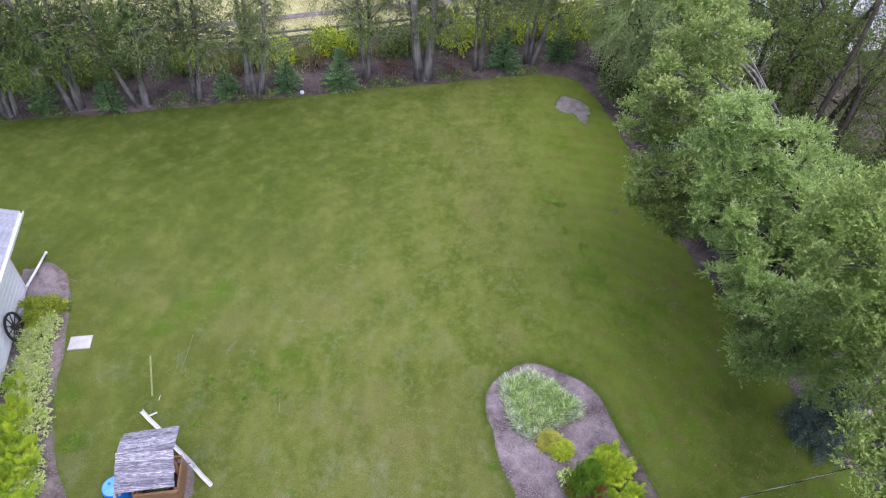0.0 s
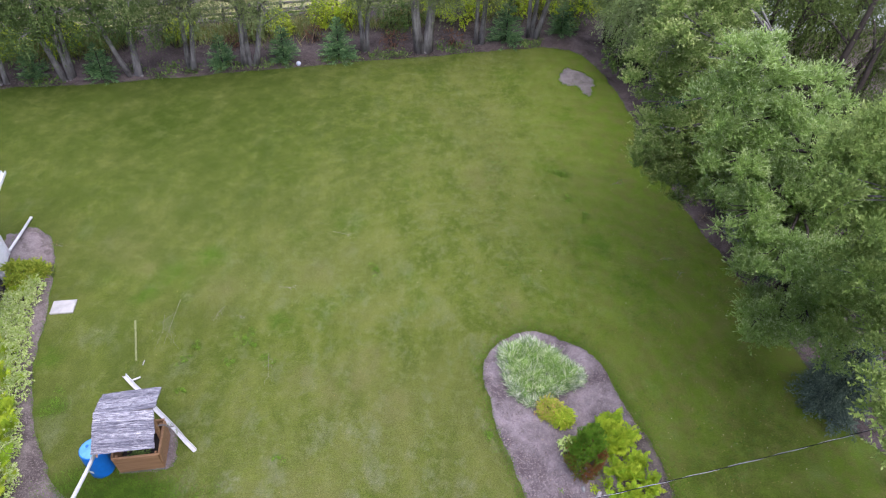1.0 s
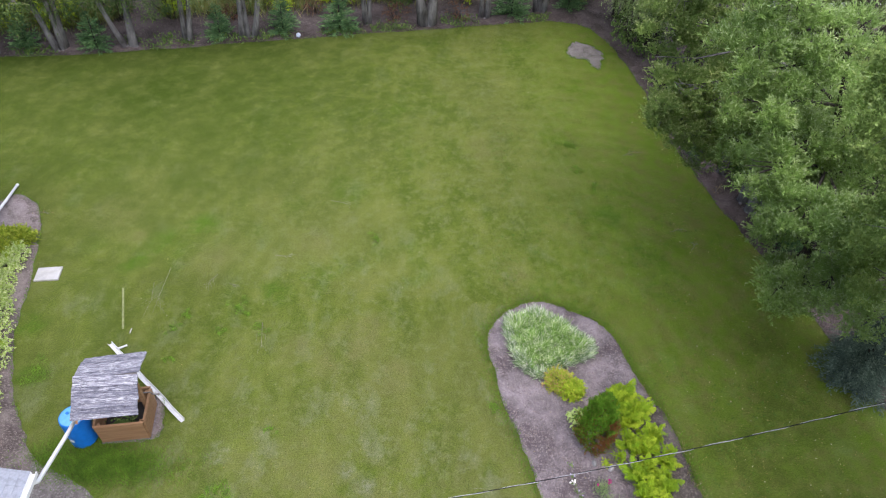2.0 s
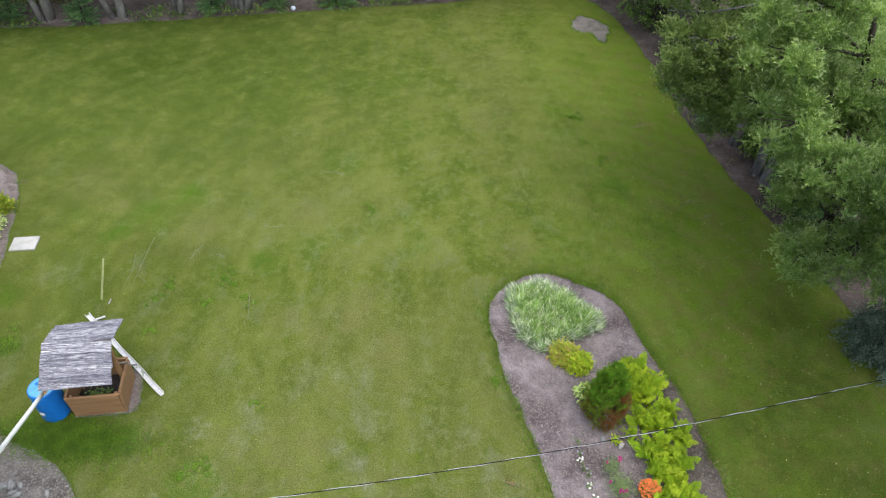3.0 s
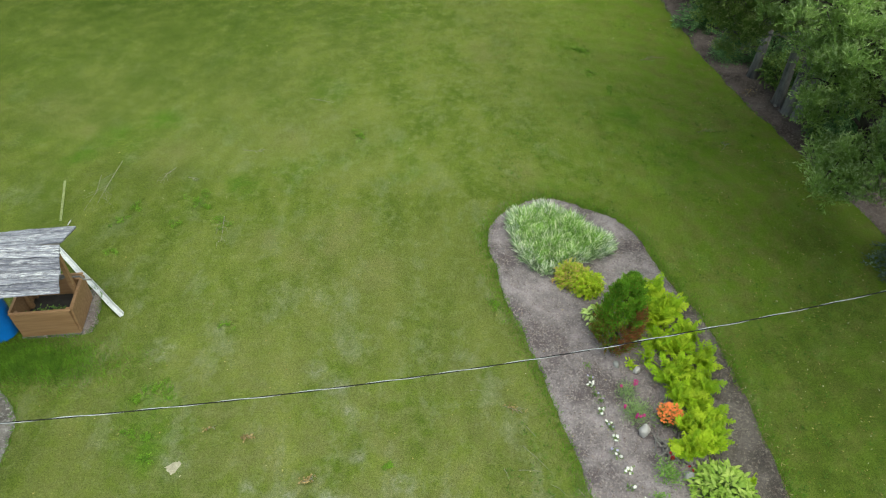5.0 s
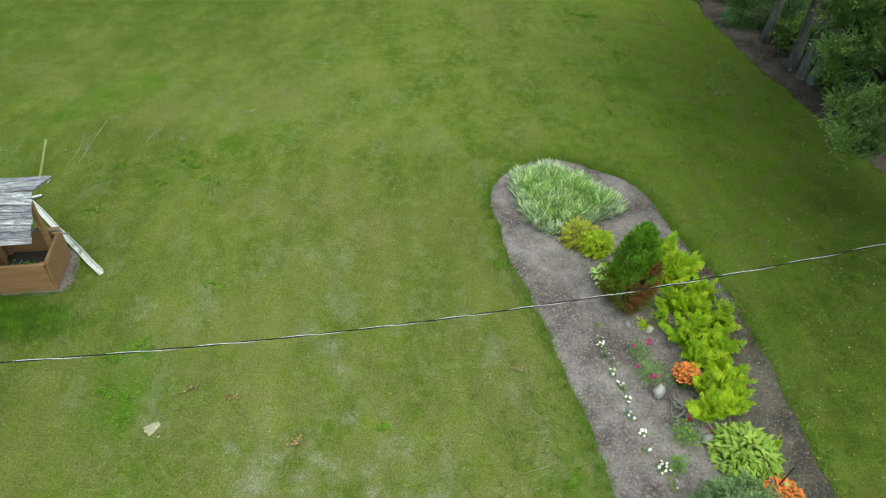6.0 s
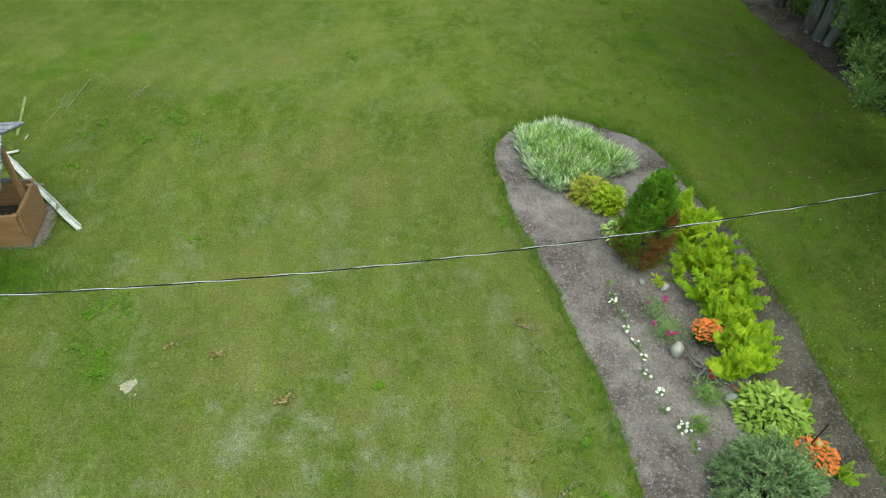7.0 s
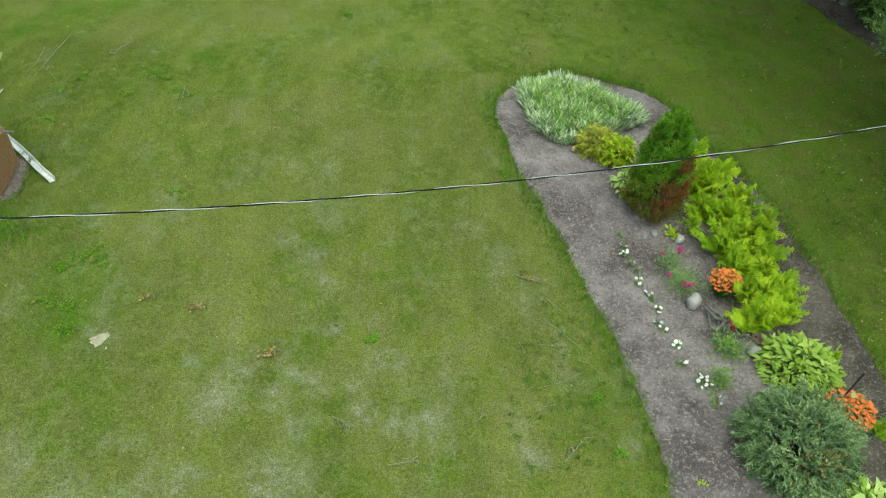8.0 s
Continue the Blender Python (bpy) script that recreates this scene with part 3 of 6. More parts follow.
# ---- ground ----
def smooth_loop(pts, step=0.25, wobble=0.03, seed=1):
    """A closed outline through the points, rounded and slightly uneven."""
    gen = np.random.default_rng(seed)
    p = np.array(pts, dtype=float)
    n, out = len(p), []
    for i in range(n):
        a, b, c, d = p[i - 1], p[i], p[(i + 1) % n], p[(i + 2) % n]
        k = max(2, int(np.linalg.norm(c - b) / step))
        for s in np.arange(k) / k:
            out.append(0.5 * (2 * b + (c - a) * s + (2 * a - 5 * b + 4 * c - d) * s ** 2 + (3 * b - a - 3 * c + d) * s ** 3))
    out = np.array(out)
    return out + gen.normal(size=out.shape) * wobble


def inside(loop, x, y):
    res = np.zeros(len(x), bool)
    for (x0, y0), (x1, y1) in zip(loop, np.roll(loop, -1, 0)):
        hit = (y0 > y) != (y1 > y)
        res ^= hit & (x < (x1 - x0) * (y - y0) / (y1 - y0 + 1e-12) + x0)
    return res


def bed_rise(x, y, z, rise, seed=3):
    return z + rise * (0.6 + 0.9 * noise.noise(Vector((x * 1.7 + seed, y * 1.7, 0))))


def sheet(name, loop, z, material, label, category, rise=0.03, cell=0.3, seed=3):
    """Bedding laid inside an outline: a fine uneven grid, cut along the outline and resting on the ground."""
    lo, hi = loop.min(0), loop.max(0)
    gx, gy = np.meshgrid(np.arange(lo[0] + cell / 2, hi[0], cell), np.arange(lo[1] + cell / 2, hi[1], cell))
    gx, gy = gx.ravel(), gy.ravel()
    ok = inside(loop, gx, gy)
    gap = np.full(len(gx), 1e9)
    for px, py in loop:
        gap = np.minimum(gap, (gx - px) ** 2 + (gy - py) ** 2)
    ok &= gap > (0.45 * cell) ** 2
    flat = [Vector(p) for p in loop.tolist()] + [Vector(p) for p in np.stack([gx[ok], gy[ok]], 1).tolist()]
    n = len(loop)
    got, _, tri, source, _, _ = delaunay_2d_cdt(flat, [(k, (k + 1) % n) for k in range(n)], [], 1, 1e-5)
    verts = []
    for p, src in zip(got, source):
        deep = not any(k < n for k in src)
        verts.append((p.x, p.y, bed_rise(p.x, p.y, z, rise, seed) if deep else z))
    me = bpy.data.meshes.new(name)
    me.from_pydata(verts, [], [tuple(f) for f in tri])
    me.update()
    me.polygons.foreach_set("use_smooth", [True] * len(me.polygons))
    me.materials.append(material)
    ob = new(name, me)
    return tagged(ob, label, category, kind="structure")


ISLAND = smooth_loop([(0.94, -0.23), (1.74, 0.14), (2.58, -0.10), (3.55, -0.73), (3.92, -1.75), (4.30, -2.7), (4.60, -3.5), (4.77, -4.1), (4.92, -4.95), (5.03, -5.85),
                      (5.16, -7.0), (5.36, -8.2), (5.6, -10.0), (5.6, -12.0), (3.2, -12.2), (2.5, -11.0), (2.26, -9.6), (2.20, -8.4), (2.07, -7.6), (1.88, -6.75),
                      (1.62, -5.85), (1.24, -4.6), (1.02, -3.9), (0.70, -3.2), (0.54, -2.3), (0.36, -1.6), (0.45, -0.85)], 0.14, 0.018, 1)
BACK_EDGE = [(-34, 7.3), (-27, 9.4), (-19.97, 11.45), (-16.5, 12.15), (-13.3, 12.95), (-9.76, 13.95), (-6.1, 14.95), (-2.3, 15.95), (1.7, 17.05), (3.6, 17.4), (4.8, 17.0), (5.6, 15.6),
             (6.2, 13.6), (6.55, 11.5), (6.85, 9.4), (7.2, 7.4), (7.8, 4.9), (8.25, 3.5), (8.6, 2.4), (9.2, 0.4), (9.9, -2.3), (11.2, -4.6), (13, -9), (15, -14)]
WOODS = smooth_loop(BACK_EDGE + [(26, -14), (26, 26), (8, 25), (0.0, 22.6), (-8, 20.1), (-16, 17.6), (-26, 14.3), (-34, 11.7)], 0.4, 0.035, 2)
HOUSE_BED = smooth_loop([(-12.95, 2.0), (-12.68, 1.35), (-12.38, 0.35), (-12.14, -0.35), (-12.02, -0.95), (-11.74, -1.88), (-11.36, -2.8), (-11.0, -3.52), (-10.6, -4.12), (-10.2, -4.6), (-9.8, -5.15), (-9.4, -5.6), (-9.6, -7.0),
                         (-12.0, -7.2), (-13.0, -3.0), (-14.6, 2.9), (-13.6, 3.1)], 0.2, 0.02, 3)
GRAVEL_PATCH = smooth_loop([(-9.95, -5.35), (-9.1, -5.58), (-8.36, -5.85), (-7.75, -6.3), (-7.5, -6.9), (-7.55, -8.2), (-9.9, -8.2), (-10.2, -6.6)], 0.15, 0.02, 4)
CORNER_BARE = smooth_loop([(3.85, 14.9), (4.15, 15.5), (4.6, 15.45), (5.1, 15.0), (5.35, 14.6), (5.15, 13.7), (4.8, 13.2), (4.5, 14.0), (3.9, 14.2)], 0.12, 0.06, 5)
SAND_SPOT = smooth_loop([(-4.80, -7.27), (-4.76, -7.19), (-4.68, -7.13), (-4.62, -7.10), (-4.59, -7.18), (-4.61, -7.28), (-4.66, -7.33), (-4.74, -7.31)], 0.04, 0.016, 6)
WELL_APRON = smooth_loop([(-8.2, -4.78), (-7.25, -4.72), (-7.08, -4.5), (-7.2, -3.95), (-7.35, -3.55), (-7.8, -3.6), (-8.3, -3.9)], 0.12, 0.03, 8)

ground_geo = Geo()
ring = [0, 12, 26, 60, 150, 600, 3000]
pts, fcs = [(0, 0, 0)], []
for r in ring[1:]:
    pts += [(r * math.cos(2 * math.pi * k / 48), r * math.sin(2 * math.pi * k / 48), 0) for k in range(48)]
fcs += [(0, 1 + k, 1 + (k + 1) % 48) for k in range(48)]
for j in range(len(ring) - 2):
    fcs += [(1 + j * 48 + k, 1 + j * 48 + 48 + k, 1 + j * 48 + 48 + (k + 1) % 48, 1 + j * 48 + (k + 1) % 48) for k in range(48)]
ground_geo.add(pts, fcs)
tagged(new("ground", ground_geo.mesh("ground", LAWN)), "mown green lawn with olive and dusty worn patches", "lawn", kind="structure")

sheet("flower_bed", ISLAND, 0.006, SOIL, "long island bed of dry grey-brown soil in the lawn", "flower bed", 0.05, 0.12)
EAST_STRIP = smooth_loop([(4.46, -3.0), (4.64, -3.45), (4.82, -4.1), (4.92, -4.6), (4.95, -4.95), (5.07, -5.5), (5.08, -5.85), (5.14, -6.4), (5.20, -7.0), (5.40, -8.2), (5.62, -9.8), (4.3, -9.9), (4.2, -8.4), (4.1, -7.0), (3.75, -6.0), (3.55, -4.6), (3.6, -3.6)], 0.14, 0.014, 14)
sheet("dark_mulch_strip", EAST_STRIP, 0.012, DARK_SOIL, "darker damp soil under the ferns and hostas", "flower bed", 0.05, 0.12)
sheet("tree_bed", WOODS, 0.006, MULCH, "strip of dark bark mulch under the trees", "mulch bed", 0.07, 0.6)
EARTH = soil_material("dusty_earth", (0.185, 0.150, 0.150), (0.30, 0.255, 0.252), (0.35, 0.31, 0.30))
sheet("house_bed", HOUSE_BED, 0.006, soil_material("dry_bed_mulch", (0.10, 0.082, 0.078), (0.23, 0.195, 0.185), (0.33, 0.285, 0.265)), "narrow mulched bed along the white house wall", "flower bed", 0.05, 0.3)
sheet("gravel_patch", GRAVEL_PATCH, 0.012, GRAVEL, "rounded patch of pale grey gravel beside the house", "gravel", 0.03, 0.2)
sheet("bare_corner", CORNER_BARE, 0.006, BARE, "bare grey earth in the far lawn corner", "bare soil", 0.02, 0.25)
sheet("sand_spot", SAND_SPOT, 0.006, soil_material("pale_sand", (0.36, 0.325, 0.235), (0.46, 0.42, 0.315), (0.48, 0.44, 0.34)), "small pale sandy spot in the lawn", "bare soil", 0.02, 0.08)
sheet("well_apron", WELL_APRON, 0.006, EARTH, "thin grey gravel round the wooden well", "gravel", 0.015, 0.2)
CORNER_EARTH = smooth_loop([(-14.95, 2.95), (-14.35, 3.2), (-13.8, 2.95), (-13.45, 2.7), (-13.1, 2.3), (-12.95, 1.9), (-13.2, 1.5), (-13.9, 1.5), (-14.4, 2.1)], 0.12, 0.06, 12)
sheet("corner_earth", CORNER_EARTH, 0.022, EARTH, "bare dusty earth at the house corner", "bare soil", 0.03, 0.2)
FIELD_LOOP = np.array([(-60, 4.0), (-34, 11.9), (-26, 14.5), (-16, 17.8), (-8, 20.3), (0, 22.8), (8, 25.2), (26, 26.3), (80, 30), (80, 140), (-60, 140)], dtype=float)
sheet("field", FIELD_LOOP, 0.004, FIELD, "dry yellow-green meadow beyond the rail fence", "meadow", 0.02, 6.0)
TRACK = smooth_loop([(-26, 16.6), (-12.8, 20.9), (-4, 23.9), (10, 27.4), (24, 29.5), (24, 30.1), (10, 28.1), (-4, 24.5), (-12.8, 21.5), (-26, 17.2)], 0.5, 0.05, 9)
sheet("gravel_track", TRACK, 0.030, BARE, "pale gravel track behind the fence", "track", 0.01, 0.8)


def blades(count, box, height, width, seed, avoid):
    gen = np.random.default_rng(seed)
    x0, y0, x1, y1 = box
    x, y = x0 + (x1 - x0) * gen.random(count), y0 + (y1 - y0) * gen.random(count)
    bad = np.zeros(count, bool)
    for loop in avoid:
        bad |= inside(loop, x, y)
    x, y = x[~bad], y[~bad]
    n = len(x)
    base = np.stack([x, y, np.zeros(n)], 1)
    a = gen.random(n) * 2 * math.pi
    side = np.stack([np.cos(a), np.sin(a), np.zeros(n)], 1) * (width * (0.6 + 0.8 * gen.random(n)))[:, None] / 2
    lean = gen.normal(size=(n, 3)) * np.array([0.7, 0.7, 0]) + np.array([0, 0, 1])
    tip = base + unit(lean) * (height * (0.5 + gen.random(n)))[:, None]
    return np.stack([base - side, base + side, tip], 1).reshape(-1, 3)


AVOID = (ISLAND, WOODS, HOUSE_BED, GRAVEL_PATCH, CORNER_EARTH, SAND_SPOT)
turf = np.concatenate([blades(270000, (-9.5, -10, 9.5, 0.5), 0.04, 0.011, 21, AVOID), blades(200000, (-24, 0.5, 10, 18), 0.034, 0.016, 22, AVOID),
                       blades(40000, (-13, -7, -7, 1), 0.035, 0.011, 23, AVOID)])
tagged(new("grass", array_mesh("grass", turf, 3, BLADES)), "short mown lawn grass", "grass", kind="stuff")
LONG_GRASS = foliage("long_grass", [(0, (0.075, 0.17, 0.010)), (1, (0.14, 0.27, 0.022))], 0.6, 0.2, 3.0, 0.8, soft=0.75)
gen = np.random.default_rng(31)
rim_pts = []
for loop in (ISLAND, HOUSE_BED, CORNER_BARE, GRAVEL_PATCH, WELL_APRON, WOODS):
    for (xa, ya), (xb, yb) in zip(loop, np.roll(loop, -1, 0)):
        for s in gen.random(14):
            rim_pts.append((xa + (xb - xa) * s, ya + (yb - ya) * s))
rim_pts = np.array(rim_pts) + gen.normal(size=(len(rim_pts), 2)) * 0.03
tuft = [np.stack([rim_pts[:, 0], rim_pts[:, 1], np.zeros(len(rim_pts))], 1)]
middle = ISLAND.mean(0)
verge = np.repeat(ISLAND, 46, 0)
aside = unit(np.roll(ISLAND, 1, 0) - np.roll(ISLAND, -1, 0))
aside = np.repeat(np.stack([-aside[:, 1], aside[:, 0]], 1), 46, 0)
aside *= np.sign((aside * (verge - middle)).sum(1))[:, None]
verge = verge + aside * np.abs(gen.normal(size=(len(verge), 1))) * 0.13 + gen.normal(size=verge.shape) * 0.05
verge = verge[~inside(ISLAND, verge[:, 0], verge[:, 1])]
tuft.append(np.stack([verge[:, 0], verge[:, 1], np.zeros(len(verge))], 1))
well_long = np.stack([gen.normal(-8.1, 0.75, 11000), gen.normal(-5.35, 0.25, 11000), np.zeros(11000)], 1)
tuft.append(well_long)
base = np.concatenate(tuft)
way = unit(gen.normal(size=base.shape) * np.array([0.5, 0.5, 0.1]) + np.array([0, 0, 1]))
STRAW = foliage("straw_grass", [(0, (0.14, 0.17, 0.03)), (0.5, (0.24, 0.21, 0.08)), (1, (0.40, 0.34, 0.19))], 0.8, 0.2, 3.0, 0.8, soft=0.75)
fringe = np.repeat(ISLAND[(ISLAND[:, 0] > 4.2) & (ISLAND[:, 1] > -9.5)], 26, 0)
fringe = fringe + gen.normal(size=fringe.shape) * np.array([0.08, 0.07]) + np.array([0.03, 0])
fringe = np.stack([fringe[:, 0], fringe[:, 1], np.full(len(fringe), 0.012)], 1)
tagged(new("straw_fringe", array_mesh("straw_fringe", leaf_quads(fringe, unit(gen.normal(size=fringe.shape) * np.array([1, 1, 0.2]) + np.array([0, 0, 0.35])), 0.04 + 0.06 * gen.random(len(fringe)), 0.010, gen=gen), 4, STRAW)),
       "dry straw and weeds along the bed edge", "dry grass", kind="stuff")
tagged(new("edge_grass", array_mesh("edge_grass", leaf_quads(base, way, 0.05 + 0.07 * gen.random(len(base)), 0.012), 4, LONG_GRASS)),
       "longer uncut grass along the bed edges and the well", "grass", kind="stuff")


# ---- house ----
def house_wing(origin, yaw, length, depth, wall_h, pitch, over, label):
    """A wing with its east wall along local y (running south from the origin), eave on the east, roof rising west."""
    h = thing("house", pose(*origin, 0, 0, yaw), label, "house")
    courses = int(wall_h / 0.2)
    core = Geo().box((-depth, -length, 0), (-0.02, 0, wall_h))
    part("wall", core.mesh("wall", SIDING), h)
    board = Geo().slab((0, -length, 0), (0.025, 0.0, 0.19)).mesh("siding_board", SIDING)
    north = Geo().slab((-depth, 0, 0), (0, 0.025, 0.19)).mesh("siding_board", SIDING)
    for k in range(courses):
        part("siding_board", board, h, m=pose(-0.02, 0, k * 0.2, 0, 1.2, 0))
        part("siding_board", north, h, m=pose(0, 0, k * 0.2))
    part("corner_trim", Geo().slab((-0.06, -0.05, 0), (0.035, 0.045, wall_h)).mesh("corner_trim", WHITE), h)
    rise = math.tan(radians(pitch))
    half = depth / 2
    z0 = wall_h - over * rise * 0.3
    deck = Geo()
    for s in (1, -1):
        xe, xr = (over, -half) if s > 0 else (-depth - over, -half)
        zr = z0 + abs(xr - xe) * rise
        deck.add([(xe, -length - 0.3, z0), (xe, 0.75, z0), (xr, 0.75, zr), (xr, -length - 0.3, zr),
                  (xe, -length - 0.3, z0 + 0.1), (xe, 0.75, z0 + 0.1), (xr, 0.75, zr + 0.1), (xr, -length - 0.3, zr + 0.1)],
                 [(3, 2, 1, 0), (4, 5, 6, 7), (0, 1, 5, 4), (1, 2, 6, 5), (2, 3, 7, 6), (3, 0, 4, 7)])
    gz = z0 + (half + over) * rise
    deck.add([(0, 0.0, wall_h), (-depth, 0.0, wall_h), (-half, 0.0, gz), (0, -0.1, wall_h), (-depth, -0.1, wall_h), (-half, -0.1, gz)],
             [(0, 1, 2), (5, 4, 3), (0, 3, 4, 1), (1, 4, 5, 2), (2, 5, 3, 0)])
    roof = part("roof", deck.mesh("roof", WHITE), h, "white roof deck and gable")
    slope = math.hypot(half + over, (half + over) * rise)
    n = int(slope / 0.145)
    strip = Geo()
    tab = -length - 0.31
    while tab < 0.75:
        strip.box((-0.16, tab, 0), (0.012, min(tab + 0.301, 0.76), 0.012))
        tab += 0.305
    course = strip.mesh("shingle_course", SHINGLE)
    for s in (1, -1):
        for k in range(n):
            d = k * slope / n
            x = over - d * math.cos(radians(pitch)) if s > 0 else -depth - over + d * math.cos(radians(pitch))
            z = z0 + 0.105 + d * math.sin(radians(pitch))
            m = pose(x, 0, z, 0, pitch - 3.5, 0) if s > 0 else pose(x, -length + 0.45, z, 0, pitch - 3.5, 180)
            part("shingle_course", course, roof, m=m)
    g = Geo()
    prof = [(0, 0.02), (0.0, 0.10), (0.012, 0.10), (0.012, 0.012), (0.10, 0.012), (0.10, 0.10), (0.112, 0.10), (0.112, 0.0), (0.0, 0.0)]
    verts = [(over + 0.004 + a, y, z0 + b) for y in (-length - 0.3, 0.75) for a, b in prof]
    k = len(prof)
    g.add(verts, [(i, (i + 1) % k, k + (i + 1) % k, k + i) for i in range(k)])
    part("gutter", g.mesh("gutter", WHITE), h, "white metal eaves gutter")
    return h


house_wing((-14.41, 2.13, 0), 14.8, 9.0, 7.0, 2.62, 20, 0.6, "white sided house wing with a grey shingle roof")
house_wing((-8.45, -7.55, 0), 6, 9.0, 6.2, 2.28, 20, 0.42, "white sided house block with a grey shingle roof")


def pipe_thing(name, pts, size, label, category, material=WHITE):
    """A rectangular downspout with pressed grooves along its path."""
    h = thing(name, pose(*pts[0]), label, category)
    o = Vector(pts[0])
    g = Geo().tube([Vector(p) - o for p in pts], size, 8)
    part("pipe", g.mesh("pipe", material, True), h)
    a, b = Vector(pts[0]) - o, Vector(pts[-1]) - o
    d = (b - a).normalized()
    for s in (a + d * 0.03, b - d * 0.05):
        part("collar", Geo().tube([s, s + d * 0.05], size * 1.18, 8).mesh("collar", material), h)
    return h


pipe_thing("downspout", [(-8.03, -6.92, 2.22), (-8.05, -6.80, 2.05), (-8.32, -5.6, 1.45), (-8.52, -4.9, 1.06)], 0.042, "white downspout pipe from the eave into the blue barrel", "downspout")
pipe_thing("downspout_extension", [(-14.22, 2.0, 0.34), (-14.38, 2.9, 0.18), (-14.54, 3.85, 0.045)], 0.042, "white downspout extension lying out from the house corner", "downspout")

# wagon wheel
wheel = thing("wagon_wheel", pose(-13.72, 0.28, 0.47, 0, 78, 14), "dark weathered spoked wagon wheel leaning on the wall", "wheel")
rim = Geo()
for a, b in ((0.40, 0.45), (0.45, 0.462)):
    n = 28
    v = [(r * math.cos(2 * math.pi * k / n), r * math.sin(2 * math.pi * k / n), z) for k in range(n) for r, z in ((a, -0.025), (b, -0.025), (b, 0.025), (a, 0.025))]
    rim.add(v, [(4 * k + i, 4 * k + (i + 1) % 4, (4 * k + 4 + (i + 1) % 4) % (4 * n), (4 * k + 4 + i) % (4 * n)) for k in range(n) for i in range(4)])
part("rim", rim.mesh("rim", IRON), wheel)
part("hub", Geo().lathe([(0.05, -0.09), (0.075, -0.06), (0.085, 0), (0.075, 0.06), (0.05, 0.09)], 14).mesh("hub", IRON, True), wheel)
spoke = Geo().tube([(0.07, 0, 0), (0.24, 0, 0), (0.41, 0, 0)], [0.022, 0.016, 0.02], 6).mesh("spoke", IRON)
for k in range(10):
    part("spoke", spoke, wheel, m=pose(0, 0, 0, 0, 0, 36 * k))

slab_ob = thing("paving_slab", pose(-11.84, 0.14, 0.006, 0, 0, 10), "pale concrete paving slab lying flat at the bed edge", "paving slab")
part("slab", Geo().slab((-0.32, -0.25, 0), (0.32, 0.25, 0.05), b=0.012).mesh("slab", CONCRETE), slab_ob)


def rock(name, loc, size, seed, label, material=STONE):
    bm = bmesh.new()
    bmesh.ops.create_icosphere(bm, subdivisions=2 if max(size) < 0.075 else 3, radius=1)
    for v in bm.verts:
        k = 1 + 0.28 * noise.noise(v.co * 1.1 + Vector((seed * 3.1, 0, 0))) + 0.08 * noise.noise(v.co * 3.5 + Vector((seed, 4, 0)))
        v.co = Vector((v.co.x * size[0], v.co.y * size[1], max(v.co.z, -0.55) * size[2])) * k
    low = min(v.co.z for v in bm.verts)
    for v in bm.verts:
        v.co.z -= low
    me = bpy.data.meshes.new(name)
    bm.to_mesh(me)
    bm.free()
    me.polygons.foreach_set("use_smooth", [True] * len(me.polygons))
    me.materials.append(material)
    ob = new(name, me)
    ob.matrix_basis = pose(*loc, 0, 0, seed * 47 % 360)
    return tagged(ob, label, "stone", "garden stones")


rock("stone", (3.02, -6.08, 0.02), (0.105, 0.085, 0.15), 1, "rounded pale grey stone on the bed soil", PALE_STONE)
rock("stone", (2.74, -4.66, 0.02), (0.08, 0.05, 0.05), 2, "small grey stone under the cedar")
rock("stone", (3.10, -4.78, 0.02), (0.055, 0.09, 0.07), 3, "small pale stone under the cedar", PALE_STONE)
rock("stone", (3.62, -6.85, 0.02), (0.09, 0.08, 0.09), 4, "grey stone beside the rose bush")
rock("stone", (-13.95, 1.05, 0.02), (0.22, 0.20, 0.24), 5, "dark grey boulder by the house wall")
for k in range(34):
    rock("stone", (-9.3 + rng.random() * 1.3, -7.3 + rng.random() * 0.9, 0.02), (0.05 + 0.05 * rng.random(), 0.05, 0.045), 6 + k, "small pale cobble in the gravel patch")
for k in range(3):
    b_ob = thing("brick", pose(-9.12 + 0.06 * k, -6.98 + 0.10 * k, 0.02, 0, 0, 25), "orange-brown brick lying in the gravel", "brick", "loose bricks")
    part("block", Geo().slab((-0.11, -0.045, 0), (0.11, 0.045, 0.06)).mesh("block", TERRACOTTA), b_ob)
ball = Geo().lathe([(0.01, 0)] + [(0.10 * math.sin(a), 0.10 - 0.10 * math.cos(a)) for a in np.linspace(0.2, 2.9, 9)] + [(0.01, 0.20)], 16)
tagged(part("ball", ball.mesh("ball", plain("pale_blue_plastic", (0.62, 0.68, 0.82), 0.4, vary=0.2), True), None, m=pose(-7.75, 14.62, 0.01)), "pale blue and white ball at the lawn edge", "ball")

